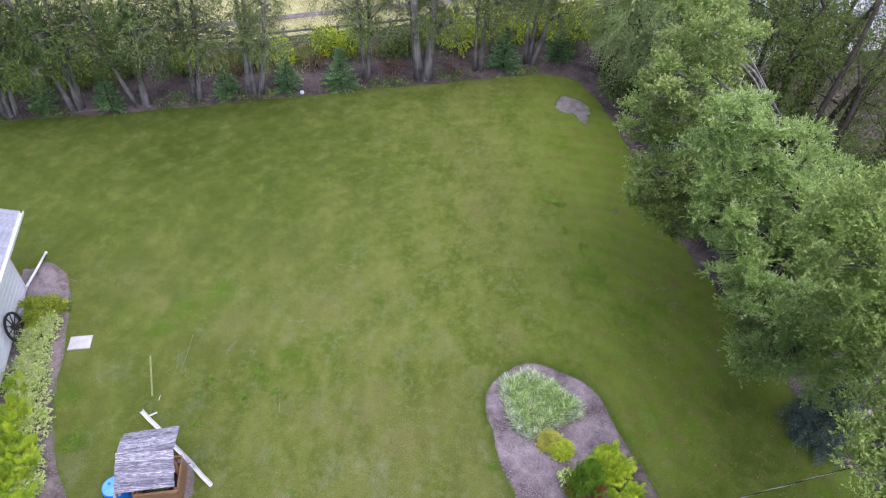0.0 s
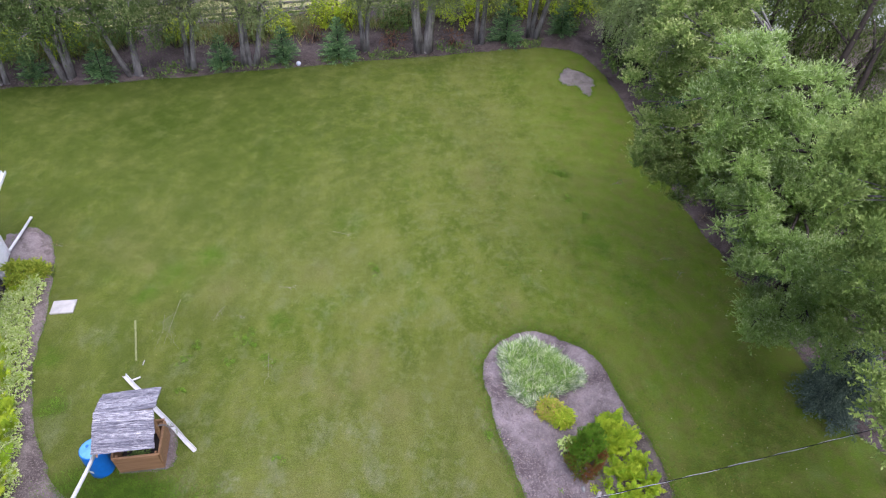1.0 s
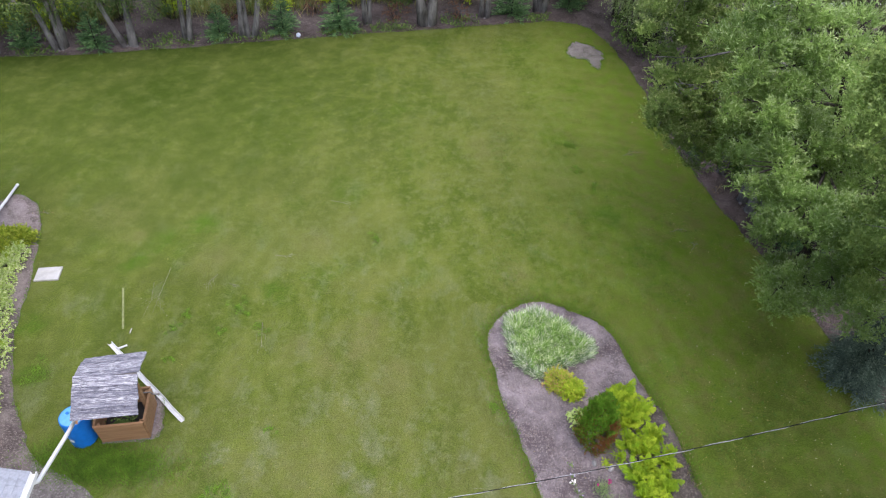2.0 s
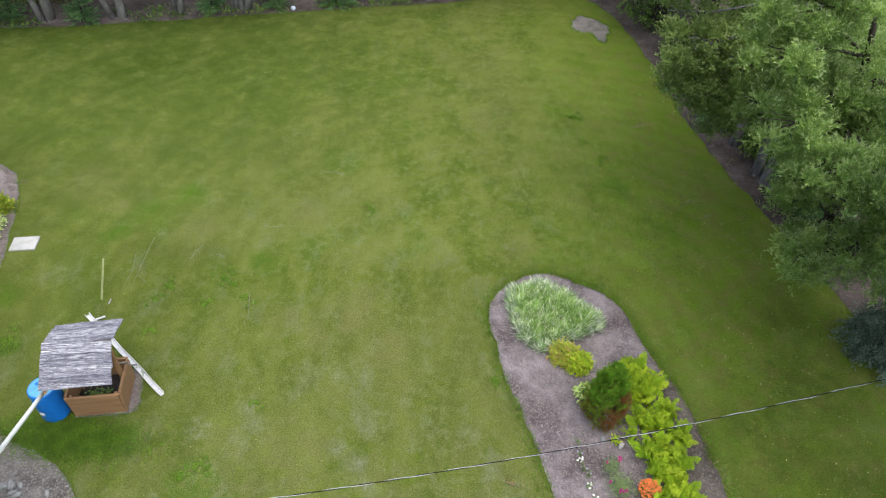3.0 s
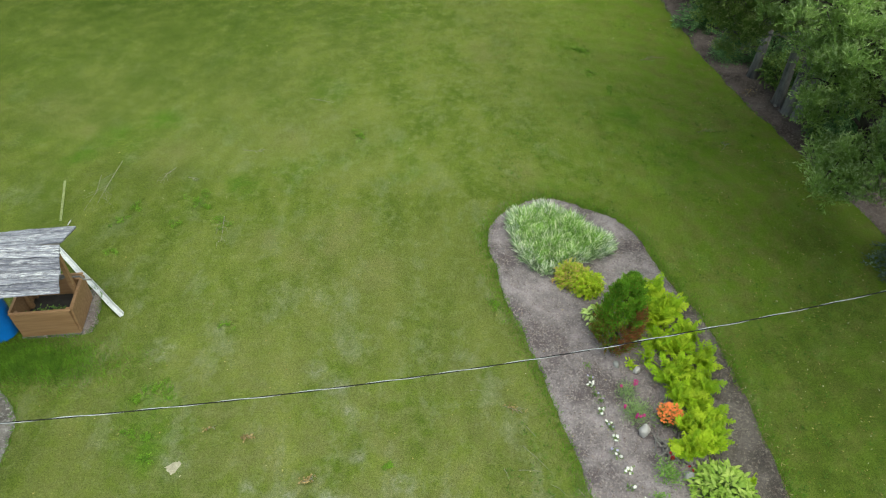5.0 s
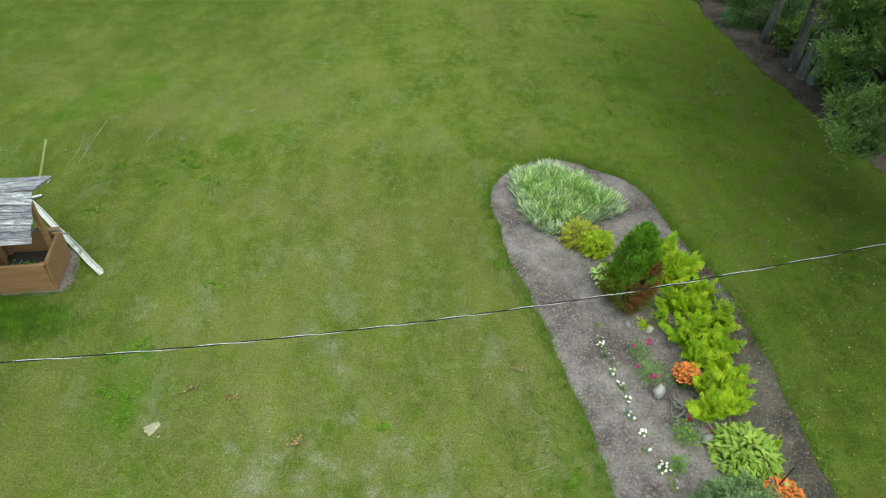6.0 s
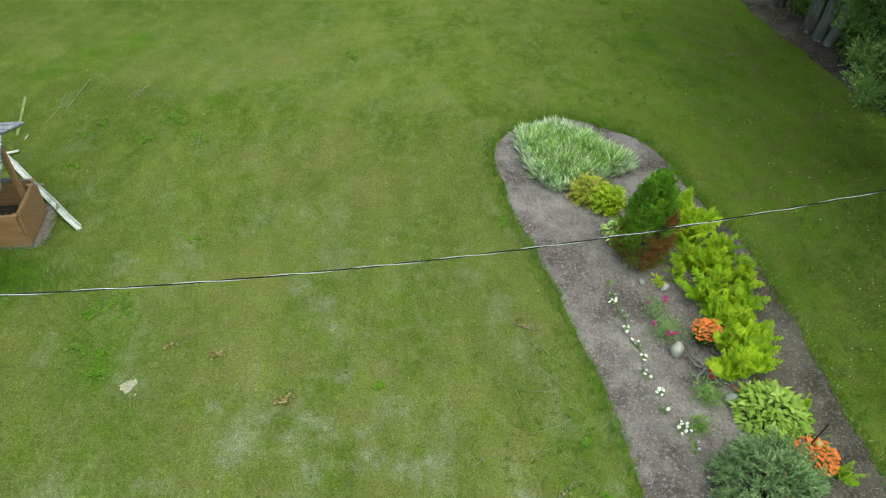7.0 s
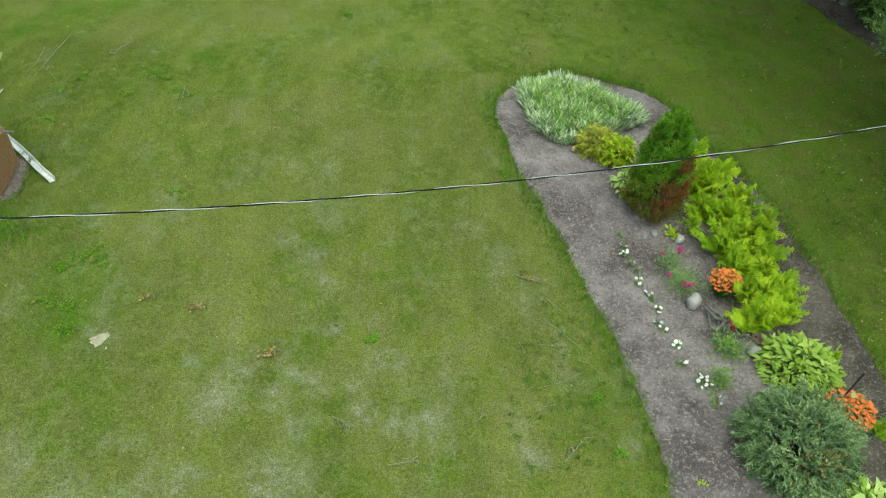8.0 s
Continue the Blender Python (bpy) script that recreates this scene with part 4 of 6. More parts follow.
# ---- wooden well ----
W = pose(-7.86, -4.31, 0, 0, 0, 10.5)
well = thing("wishing_well", W, "brown wooden wishing well with a weathered grey plank roof", "well")
HX, HY, HZ = 0.50, 0.44, 0.66
side_long = Geo().slab((-HX, -0.02, 0.0), (HX, 0.02, 0.625), b=0.003).mesh("board", BROWN)
side_short = Geo().slab((-0.02, -HY, 0.0), (0.02, HY, 0.625), b=0.003).mesh("board", BROWN)
for s in (1, -1):
    part("board", side_long, well, m=pose(0, s * HY, 0.05, s * -3, 0, 0))
    part("board", side_short, well, m=pose(s * HX, 0, 0.05, 0, s * 3, 0))
for s in (1, -1):
    part("cap_rail", Geo().slab((-HX - 0.03, -0.026, 0), (HX + 0.03, 0.026, 0.02), b=0.003).mesh("cap_rail", BROWN), well, m=pose(0, s * HY * 1.05, HZ + 0.025))
    part("cap_rail", Geo().slab((-0.026, -HY + 0.02, 0), (0.026, HY - 0.02, 0.02), b=0.003).mesh("cap_rail", BROWN), well, m=pose(s * HX * 1.05, 0, HZ + 0.024))
    for q in (1, -1):
        part("corner_post", Geo().slab((-0.03, -0.03, 0), (0.03, 0.03, HZ)).mesh("corner_post", BROWN), well, m=pose(s * (HX - 0.06), q * (HY - 0.06), 0))
    part("roof_post", Geo().slab((-0.035, -0.045, 0), (0.035, 0.045, 1.72)).mesh("roof_post", BROWN), well, m=pose(s * (HX - 0.06), 0.12, 0))
    part("skid", Geo().slab((-HX - 0.03, -0.03, 0), (HX + 0.03, 0.03, 0.05)).mesh("skid", OLD_WOOD), well, m=pose(0, s * HY, 0))
part("soil", Geo().box((-HX + 0.03, -HY + 0.03, 0.02), (HX - 0.03, HY - 0.03, 0.22)).mesh("soil", DARK_INSIDE), well, "dark damp soil inside the well box")
gen = np.random.default_rng(44)
p0 = np.stack([gen.normal(-0.05, 0.13, 260), gen.normal(-0.2, 0.08, 260), 0.22 + 0.22 * gen.random(260)], 1)
part("planting", array_mesh("planting", leaf_quads(p0, sphere_dirs(260, gen), 0.07, 0.035, gen=gen), 4, GREEN_SHRUB), well, "small green plant growing inside")
part("crank_bar", Geo().tube([(0.30, 0.17, 0.92), (0.62, 0.17, 0.90), (0.66, 0.17, 0.82), (0.80, 0.17, 0.80)], 0.018, 7).mesh("crank_bar", OLD_WOOD), well, "grey wooden crank bar")
part("windlass", Geo().tube([(-0.45, 0.17, 0.92), (0.32, 0.17, 0.92)], 0.045, 10).mesh("windlass", OLD_WOOD), well)
# roof planes in the well's own space
Wi = W.inverted()
ridge_a, ridge_b = Wi @ Vector((-8.45, -4.49, 1.97)), Wi @ Vector((-7.17, -4.25, 1.97))
front_low = 1.07
front_a, front_b = Wi @ Vector((-8.43, -5.13, 1.40)), Wi @ Vector((-7.08, -4.91, 1.40))
rear_a, rear_b = Wi @ Vector((-8.64, -3.76, 1.64)), Wi @ Vector((-7.34, -3.51, 1.64))


def plank_roof(a0, b0, a1, b1, count, seed):
    """Overlapping planks from the ridge edge a0-b0 to the eave a1-b1."""
    gen = np.random.default_rng(seed)
    out_n = (b0 - a0).cross(a1 - a0).normalized()
    if out_n.z < 0:
        out_n = -out_n
    under = [a0.lerp(a1, 0.02), b0.lerp(b1, 0.02), b0.lerp(b1, 0.96), a0.lerp(a1, 0.96)]
    ins = (b0 - a0).normalized() * 0.03
    under = [under[0] + ins, under[1] - ins, under[2] - ins, under[3] + ins]
    ug = Geo().add([q - out_n * 0.03 for q in under] + [q - out_n * 0.014 for q in under], [(3, 2, 1, 0), (4, 5, 6, 7), (0, 1, 5, 4), (1, 2, 6, 5), (2, 3, 7, 6), (3, 0, 4, 7)])
    part("sheathing", ug.mesh("sheathing", OLD_WOOD), well, "dark boards under the roof planks")
    ex, my = (b0 - a0).normalized(), (a1 - a0).normalized()
    cuts = 11
    for k in range(count):
        s0, s1 = max(0.0, k - 0.10) / count, (k + 0.97) / count
        j = gen.normal(size=2) * 0.008
        thick, lift = 0.017 + 0.008 * gen.random(), 0.005 * gen.random()
        top, low = [], []
        for i in range(cuts):
            u = i / (cuts - 1)
            up, dn = a0.lerp(b0, u).lerp(a1.lerp(b1, u), s0), a0.lerp(b0, u).lerp(a1.lerp(b1, u), s1)
            shift = ex * (j[0] * (1 - u) + j[1] * u)
            ragged = my * (0.003 * gen.normal() - (0.016 * gen.random() if gen.random() < 0.12 else 0))
            warp = out_n * (0.003 * gen.normal() + lift * math.sin(u * 3.1))
            q = [up + shift, dn + shift + ragged + warp]
            top += [q[0] + out_n * 0.004, q[1] + out_n * (0.008 + thick)]
            low += [q[0] - out_n * 0.008, q[1] - out_n * 0.004]
        o = (a0 + b0 + a1 + b1) / 4 + (a1 - a0) * ((s0 + s1) / 2 - 0.5)
        m = Matrix((ex, my, ex.cross(my))).transposed().to_4x4()
        m.translation = o
        mi = m.inverted()
        n = 2 * cuts
        faces = []
        for i in range(0, n - 2, 2):
            faces += [(i, i + 1, i + 3, i + 2), (n + i + 2, n + i + 3, n + i + 1, n + i), (i + 1, n + i + 1, n + i + 3, i + 3), (i + 2, n + i + 2, n + i, i)]
        faces += [(0, n, n + 1, 1), (n - 1, 2 * n - 1, 2 * n - 2, n - 2)]
        part("roof_board", Geo().add([mi @ q for q in top + low], faces).mesh("roof_board", BOARD), well, m=m)


front_a, front_b = ridge_a.lerp(front_a, front_low + 0.01), ridge_b.lerp(front_b, front_low - 0.12)
plank_roof(ridge_a, ridge_b, front_a, front_b, 8, 5)
plank_roof(ridge_a, ridge_b, rear_a, rear_b, 5, 6)
for a, b, c in ((ridge_a, front_a, rear_a), (ridge_b, front_b, rear_b)):
    ins = (ridge_b - ridge_a).normalized() * (0.12 if a is ridge_a else -0.12)
    for e in (b, c):
        part("rafter", Geo().tube([a + ins + Vector((0, 0, -0.045)), e + ins + Vector((0, 0, -0.045))], 0.028, 4).mesh("rafter", BROWN), well)

barrel = thing("rain_barrel", pose(-8.73, -4.74, 0), "blue plastic rain barrel standing beside the wooden well", "barrel")
prof = [(0.26, 0.0), (0.278, 0.02), (0.284, 0.06), (0.286, 0.3), (0.286, 0.6), (0.284, 0.86), (0.278, 0.895), (0.266, 0.912), (0.252, 0.912), (0.245, 0.89)]
part("drum", Geo().lathe(prof, 32).mesh("drum", BLUE, True), barrel)
part("lid", Geo().lathe([(0.262, 0), (0.262, 0.02), (0.25, 0.026), (0.02, 0.03)], 32).mesh("lid", plain("pale_cyan_plastic", (0.13, 0.40, 0.60), 0.4, vary=0.15), True), barrel, "paler cyan barrel top", m=pose(0, 0, 0.888))
for k in (-1, 1):
    part("bung", Geo().lathe([(0.035, 0), (0.035, 0.022), (0.025, 0.026)], 12).mesh("bung", BLUE), barrel, m=pose(0.12 * k, 0.05, 0.914))
part("sticker", Geo().slab((-0.06, 0, 0), (0.06, 0.004, 0.09), b=0.001).mesh("sticker", WHITE), barrel, "small white paper label", m=pose(-0.06, -0.291, 0.3, 0, 0, -12))

# loose gutter on the grass
gut = thing("loose_gutter", pose(-6.70, -4.19, 0.012, 0, 0, 140.4), "old white metal gutter length lying on the grass", "gutter")
g = Geo()
prof = [(-0.05, 0.07), (-0.034, 0.0), (0.034, 0.0), (0.05, 0.07), (0.058, 0.07), (0.042, -0.008), (-0.042, -0.008), (-0.058, 0.07)]
k = len(prof)
xs = np.linspace(0, 3.25, 9)
for i, x in enumerate(xs):
    sag = 0.02 * math.sin(i * 1.9) * 0.5
    g.v.extend([(x, a + sag, b + 0.01) for a, b in prof])
g.f.extend([(i * k + j, i * k + (j + 1) % k, (i + 1) * k + (j + 1) % k, (i + 1) * k + j) for i in range(len(xs) - 1) for j in range(k)])
g.f.extend([tuple(range(k - 1, -1, -1)), tuple(range((len(xs) - 1) * k, len(xs) * k))])
DULL_METAL = plain("dull_white_metal", (0.56, 0.57, 0.58), 0.5, vary=0.12)
part("channel", g.mesh("channel", DULL_METAL), gut)
part("outlet", Geo().tube([(2.95, -0.05, 0.05), (2.9, -0.26, 0.03)], 0.024, 8).mesh("outlet", DULL_METAL), gut, "short white outlet stub")
stick = thing("white_stick", pose(-8.86, -1.66, 0.012, 0, 0, 92), "short pale stick lying in the grass", "stick")
part("rod", Geo().tube([(-0.08, 0, 0.012), (0, 0.006, 0.012), (0.08, 0, 0.012)], [0.010, 0.014, 0.010], 6).mesh("rod", CONCRETE), stick)
lath = thing("wooden_lath", pose(-9.34, -0.95, 0.004, 0, 0, 111), "thin bleached lath lying in the grass", "lath")
part("strip", Geo().slab((-0.7, -0.025, 0), (0.8, 0.025, 0.008), b=0.002).mesh("strip", plain("bleached_lath", (0.21, 0.235, 0.10), 0.8, vary=0.25)), lath)

# ---- overhead cable ----
cable = thing("overhead_cable", pose(0, -6.70, 2.41), "twisted black and bare aluminium overhead service cable", "cable")


def strand(name, phase, r, off, material, label):
    pts = []
    for x in np.arange(-10.9, 10.6, 0.07):
        a = 2 * math.pi * x / 0.95 + phase
        pts.append((x, 0.255 * x + off * math.cos(a), 0.0066 * x + 0.01023 * x * x + off * math.sin(a)))
    part(name, Geo().tube(pts, r, 6).mesh(name, material, True), cable, label)


strand("black_strand", 0.0, 0.0082, 0.003, CABLE_BLACK, "black insulated strand")
strand("bare_strand", math.pi, 0.0042, 0.0085, CABLE_METAL, "bare silvery strand")

# ---- trees ----
def stem_path(base, top, bend, gen, steps=9):
    b, t = Vector(base), Vector(top)
    w1, w2 = Vector(gen.normal(size=3) * bend), Vector(gen.normal(size=3) * bend)
    out = []
    for i in range(steps + 1):
        s = i / steps
        out.append(b.lerp(t, s) + (w1 * s * (1 - s) * 2 + w2 * math.sin(s * 5) * 0.25) * Vector((1, 1, 0.2)).length * 0.5)
    out[0] = b
    return out


def tree(name, loc, stems, lobes, leaf, twigs, per, twig_len, leaf_len, leaf_wid, droop, seed, label, bark=BARK, inner=0.62, group="", young=None, dense_below=99.0, bend=0.35):
    """stems: (foot offset x, y, top x, y, z, radius); lobes: ellipsoids in the tree's own space.
    Lobes above dense_below carry fewer and larger leaves."""
    gen = np.random.default_rng(seed)
    h = thing(name, pose(*loc), label, "tree", group)
    tips = []
    for fx, fy, tx, ty, tz, r in stems:
        path = stem_path((fx, fy, -0.05), (tx, ty, tz), bend, gen)
        n = len(path)
        rad = [r * (1.35 if i == 0 else 1.0) * (1 - 0.8 * i / n) for i in range(n)]
        g = Geo().tube(path, rad, 9)
        for k in range(4):
            a = gen.random() * 6.28
            g.tube([(fx, fy, 0.14), (fx + math.cos(a) * r * 1.3, fy + math.sin(a) * r * 1.3, 0.03), (fx + math.cos(a) * r * 1.9, fy + math.sin(a) * r * 1.9, -0.04)], [r * 0.5, r * 0.3, r * 0.12], 6)
        part("trunk", g.mesh("trunk", bark, True), h)
        tips.append(path)
    for cx, cy, cz, rx, ry, rz in lobes:
        c = Vector((cx, cy, cz))
        path = min(tips, key=lambda p: min((q - c).length for q in p))
        root = min(path[2:], key=lambda q: (q - c).length + (0.8 if q.z > cz else 0))
        mid = root.lerp(c, 0.5) + Vector((0, 0, 0.25))
        limb = Geo().tube([root, mid, c], [0.05, 0.035, 0.018], 5)
        for k in range(5):
            u = Vector(sphere_dirs(1, gen)[0])
            e = c + Vector((u.x * rx, u.y * ry, u.z * rz)) * 0.8
            limb.tube([mid.lerp(c, 0.2 + 0.8 * gen.random()), c.lerp(e, 0.5) + Vector((0, 0, 0.1)), e], [0.02, 0.012, 0.005], 4)
        part("limb", limb.mesh("limb", bark, True), h)
    if young is None:
        low = [q for q in lobes if q[2] < dense_below]
        high = [q for q in lobes if q[2] >= dense_below]
        part("crown", array_mesh("crown", sprays(low, twigs, per, twig_len, leaf_len, leaf_wid, droop, gen, inner), 4, leaf), h)
        if high:
            part("upper_crown", array_mesh("upper_crown", sprays(high, int(420 * len(high) / 14), 8, twig_len * 1.4, leaf_len * 2.2, leaf_wid * 2.2, droop, gen, inner), 4, leaf), h)
    else:
        old, fresh = tuft_leaves(tufts(lobes, 15, 0.23, gen), twigs, per, twig_len, leaf_len, leaf_wid, gen)
        part("crown", array_mesh("crown", old, 4, leaf), h)
        part("young_leaves", array_mesh("young_leaves", fresh, 4, young), h, "paler young leaves at the twig tips")
    return h


def lobes_about(center, radii, count, size, gen_seed, flat=0.8):
    """Lobes scattered over an ellipsoid crown, so that its outline is uneven and has gaps."""
    gen = np.random.default_rng(gen_seed)
    out = []
    for i in range(count):
        z = 1 - 2 * (i + 0.5) / count
        a = i * 2.39996 + gen.random() * 0.5
        q = math.sqrt(1 - z * z)
        k = 0.62 + 0.25 * gen.random()
        s = size * (0.75 + 0.5 * gen.random())
        out.append((center[0] + radii[0] * k * q * math.cos(a), center[1] + radii[1] * k * q * math.sin(a), center[2] + radii[2] * k * z, s, s, s * flat))
    return out


def about(root, lobes):
    """Lobes given in the garden's space (x, y, z, radius), turned into the tree's own."""
    return [(x - root[0], y - root[1], z, r, r, r * 0.88) for x, y, z, r in lobes]


# the silvery willow that overhangs the lawn
tree("willow_tree", (9.3, 1.2, 0), [(0, 0, -1.9, 0.0, 7.6, 0.17), (0.3, 0.3, -0.6, 0.6, 5.9, 0.13)],
     about((9.3, 1.2), [(5.15, 0.4, 8.65, 0.42), (5.1, 0.5, 7.6, 0.7), (5.6, 0.7, 8.3, 0.6), (5.9, 0.6, 7.1, 0.85), (5.4, 0.0, 6.4, 0.65), (6.7, 0.5, 7.6, 0.8), (6.3, 1.3, 6.5, 0.8), (5.9, -0.3, 5.1, 0.6), (6.8, 0.4, 5.3, 0.75),
                        (6.6, -1.4, 4.8, 0.62), (7.3, -1.5, 4.6, 0.7), (8.0, -1.3, 4.3, 0.75), (7.45, -0.6, 1.75, 0.5), (7.9, -0.75, 2.0, 0.5), (7.7, -0.5, 1.35, 0.42), (8.3, -1.1, 2.6, 0.6), (7.6, 0.7, 4.0, 0.7), (8.1, 0.6, 5.7, 0.9), (9.0, 0.2, 4.6, 0.9), (9.0, 1.6, 5.6, 0.9), (9.2, -0.7, 3.4, 0.8), (7.5, 2.3, 4.0, 0.6), (7.7, 3.1, 4.3, 0.7), (8.3, 2.2, 3.0, 0.65), (8.5, 3.4, 4.7, 0.75), (7.0, 3.2, 5.2, 0.7), (8.9, 1.3, 2.5, 0.7), (8.0, 1.6, 4.6, 0.7), (8.3, 0.2, 2.9, 0.6), (6.5, 2.3, 4.1, 0.5), (7.2, 2.4, 4.1, 0.6), (7.9, 1.0, 3.4, 0.55), (8.2, 2.5, 4.1, 0.65), (9.2, 2.6, 3.4, 0.7),
                        (6.98, 1.0, 4.06, 0.5), (7.4, 1.8, 3.7, 0.5), (7.2, 0.6, 3.1, 0.5), (7.6, 0.9, 2.3, 0.45), (7.94, 0.3, 1.5, 0.4), (8.5, -0.4, 2.0, 0.5), (8.55, -0.85, 1.75, 0.5), (8.9, -0.9, 2.1, 0.5), (8.9, -1.3, 2.9, 0.55), (8.4, -1.9, 3.6, 0.55), (8.7, -2.3, 2.6, 0.5)]),
     WILLOW, 19000, 14, 0.27, 0.086, 0.020, 0.22, 61, "silvery green willow tree overhanging the lawn edge", DARK_BARK, young=YOUNG_WILLOW)
# the multi-stemmed poplar behind it
tree("poplar_tree", (8.55, 4.6, 0), [(-0.20, 1.9, -0.1, 2.1, 5.4, 0.15), (0.13, 0.42, 0.15, 0.6, 5.8, 0.155), (0.22, -0.04, 0.1, 0.0, 5.6, 0.15), (0.39, -0.34, 0.5, -0.5, 5.2, 0.14)],
     about((8.55, 4.6), [(4.15, 3.3, 6.6, 0.62), (4.55, 2.5, 8.3, 0.68), (4.3, 3.1, 7.5, 0.6), (4.75, 2.7, 5.2, 0.52), (4.85, 3.3, 4.4, 0.46), (4.5, 3.4, 5.6, 0.5), (5.1, 3.0, 9.4, 0.8), (4.9, 3.5, 8.2, 0.8), (5.2, 3.3, 6.8, 0.75), (5.4, 3.3, 4.9, 0.55), (5.2, 3.2, 3.9, 0.45), (5.7, 3.4, 4.3, 0.5), (5.9, 4.5, 8.5, 0.85), (6.3, 4.7, 6.6, 0.9), (6.5, 4.2, 5.1, 0.7), (6.0, 5.9, 7.2, 0.9), (5.6, 5.3, 9.1, 0.9), (5.6, 6.4, 5.9, 0.7), (6.7, 6.2, 4.6, 0.65), (7.4, 7.0, 4.1, 0.65), (8.0, 5.4, 4.5, 0.65), (7.0, 5.0, 4.2, 0.55), (6.8, 4.9, 3.2, 0.5), (7.5, 5.0, 3.6, 0.55), (6.4, 3.5, 4.2, 0.5), (8.2, 4.5, 3.7, 0.6), (7.2, 4.4, 2.6, 0.5), (6.6, 4.2, 3.4, 0.5), (7.7, 4.9, 2.9, 0.5), (7.1, 5.9, 2.7, 0.5), (7.4, 6.5, 3.3, 0.55), (6.9, 5.2, 3.9, 0.5),
                         (4.75, 3.2, 4.0, 0.42), (5.6, 3.6, 3.3, 0.48), (6.4, 4.0, 2.4, 0.45), (6.3, 3.8, 3.2, 0.45), (6.64, 3.0, 3.4, 0.48), (5.75, 3.0, 4.9, 0.5)]),
     MID_POPLAR, 16500, 13, 0.25, 0.064, 0.031, 0.28, 62, "olive green multi-stemmed poplar tree with grey trunks", young=YOUNG_POPLAR, bend=0.16)
# the near poplar
tree("poplar_tree", (10.5, -4.3, 0), [(0, 0, -0.8, 0.2, 9.5, 0.18), (0.3, 0.4, 1.2, 1.0, 9.0, 0.15)],
     about((10.5, -4.3), [(5.6, -4.2, 8.9, 0.8), (5.95, -3.6, 9.3, 0.7), (5.8, -4.7, 10.1, 0.8), (6.9, -3.8, 8.3, 0.85), (7.8, -2.6, 5.4, 0.8), (7.4, -2.2, 6.6, 0.7), (8.2, -2.5, 4.1, 0.65), (8.4, -3.8, 7.2, 1.0),
                          (8.8, -3.4, 5.2, 0.95), (9.6, -4.0, 8.8, 1.0), (9.4, -5.0, 6.2, 1.0), (8.0, -5.0, 9.5, 0.95), (10.2, -4.2, 4.2, 0.9), (7.2, -4.6, 7.4, 0.9), (10.5, -5.0, 9.8, 1.0), (8.8, -4.6, 3.4, 0.7), (6.9, -5.7, 5.75, 0.5), (7.3, -5.0, 5.65, 0.5), (7.1, -6.2, 5.45, 0.45), (7.9, -5.4, 5.4, 0.6)]),
     POPLAR, 13500, 12, 0.25, 0.068, 0.031, 0.26, 63, "olive green poplar tree with pale young leaves", young=NEAR_YOUNG)
# the next tree of the row, of which only low sprays come into view;
# its unseen crown is added and widened to shade the lawn
tree("poplar_tree", (11.4, -7.4, 0), [(0, 0, -0.5, 0.2, 9.0, 0.18), (0.3, -0.3, 0.9, -0.6, 8.2, 0.15)],
     lobes_about((-0.9, -0.9, 6.6), (2.9, 3.0, 3.9), 26, 1.0, 29), POPLAR, 3000, 11, 0.45, 0.075, 0.036, 0.3, 67, "olive green poplar tree at the end of the side row, added mostly unseen for its shade", group="side row of trees", dense_below=4.5)
# the rest of the side row
SIDE = [((9.4, 9.4, 0), 4, 2.0, 6.4, SHADE_LEAF, 9.5), ((8.7, 12.6, 0), 5, 2.1, 6.2, GREY_LEAF, 7.0), ((7.3, 15.3, 0), 6, 1.9, 4.9, GREY_LEAF, 4.9), ((12.6, 13.0, 0), 9, 2.2, 7.0, SHADE_LEAF, 7.4), ((6.6, 18.0, 0), 11, 1.6, 4.6, GREY_LEAF, 4.4)]
for (loc, seed, r, cz, leaf_, seen) in SIDE:
    g = np.random.default_rng(seed)
    tree("poplar_tree", loc, [(0, 0, 0.4, 0.3, cz + 2, 0.17), (0.3, -0.3, 1.2 * g.random(), -1.0, cz + 1.4, 0.14), (-0.3, 0.2, -1.0, 0.8, cz + 1.5, 0.13)],
         lobes_about((0, 0, cz), (r, r, 3.6), 19, 0.85, seed + 20), leaf_, 3300, 10, 0.62, 0.082, 0.036, 0.75, seed + 70,
         "tall leafy poplar tree in the dense side row", DARK_BARK, group="side row of trees", dense_below=seen, bend=0.7)

# shaded trunks with thin hanging leaves behind the side row
for k, (x, y, lx, ly, z) in enumerate(((11.2, 7.6, 0.9, 1.2, 8.5), (12.4, 6.0, 2.2, 0.8, 8.0), (12.0, 9.6, 1.6, 1.0, 9.0), (13.6, 8.0, 2.6, 1.2, 8.5), (12.3, 2.6, 2.4, 0.6, 8.0), (14.6, 11.0, 1.0, 1.5, 9.0), (11.0, 4.4, 1.4, 0.6, 7.5))):
    g = np.random.default_rng(k + 650)
    tree("shaded_tree", (x, y, 0), [(0, 0, lx, ly, z, 0.19), (0.3, 0.1, lx + 0.9, ly - 0.8, z * 0.9, 0.14)],
         [(lx * 0.5 + g.normal() * 1.3, ly * 0.5 + g.normal() * 1.1, 2.4 + 4.4 * g.random(), 0.62, 0.62, 0.55) for i in range(9)], SHADE_LEAF, 1300, 9, 0.8, 0.085, 0.034, 0.9, k + 660,
         "dark leaning trunk with thin hanging leaves in the shaded side row", DARK_BARK, group="shaded trees", bend=0.8)

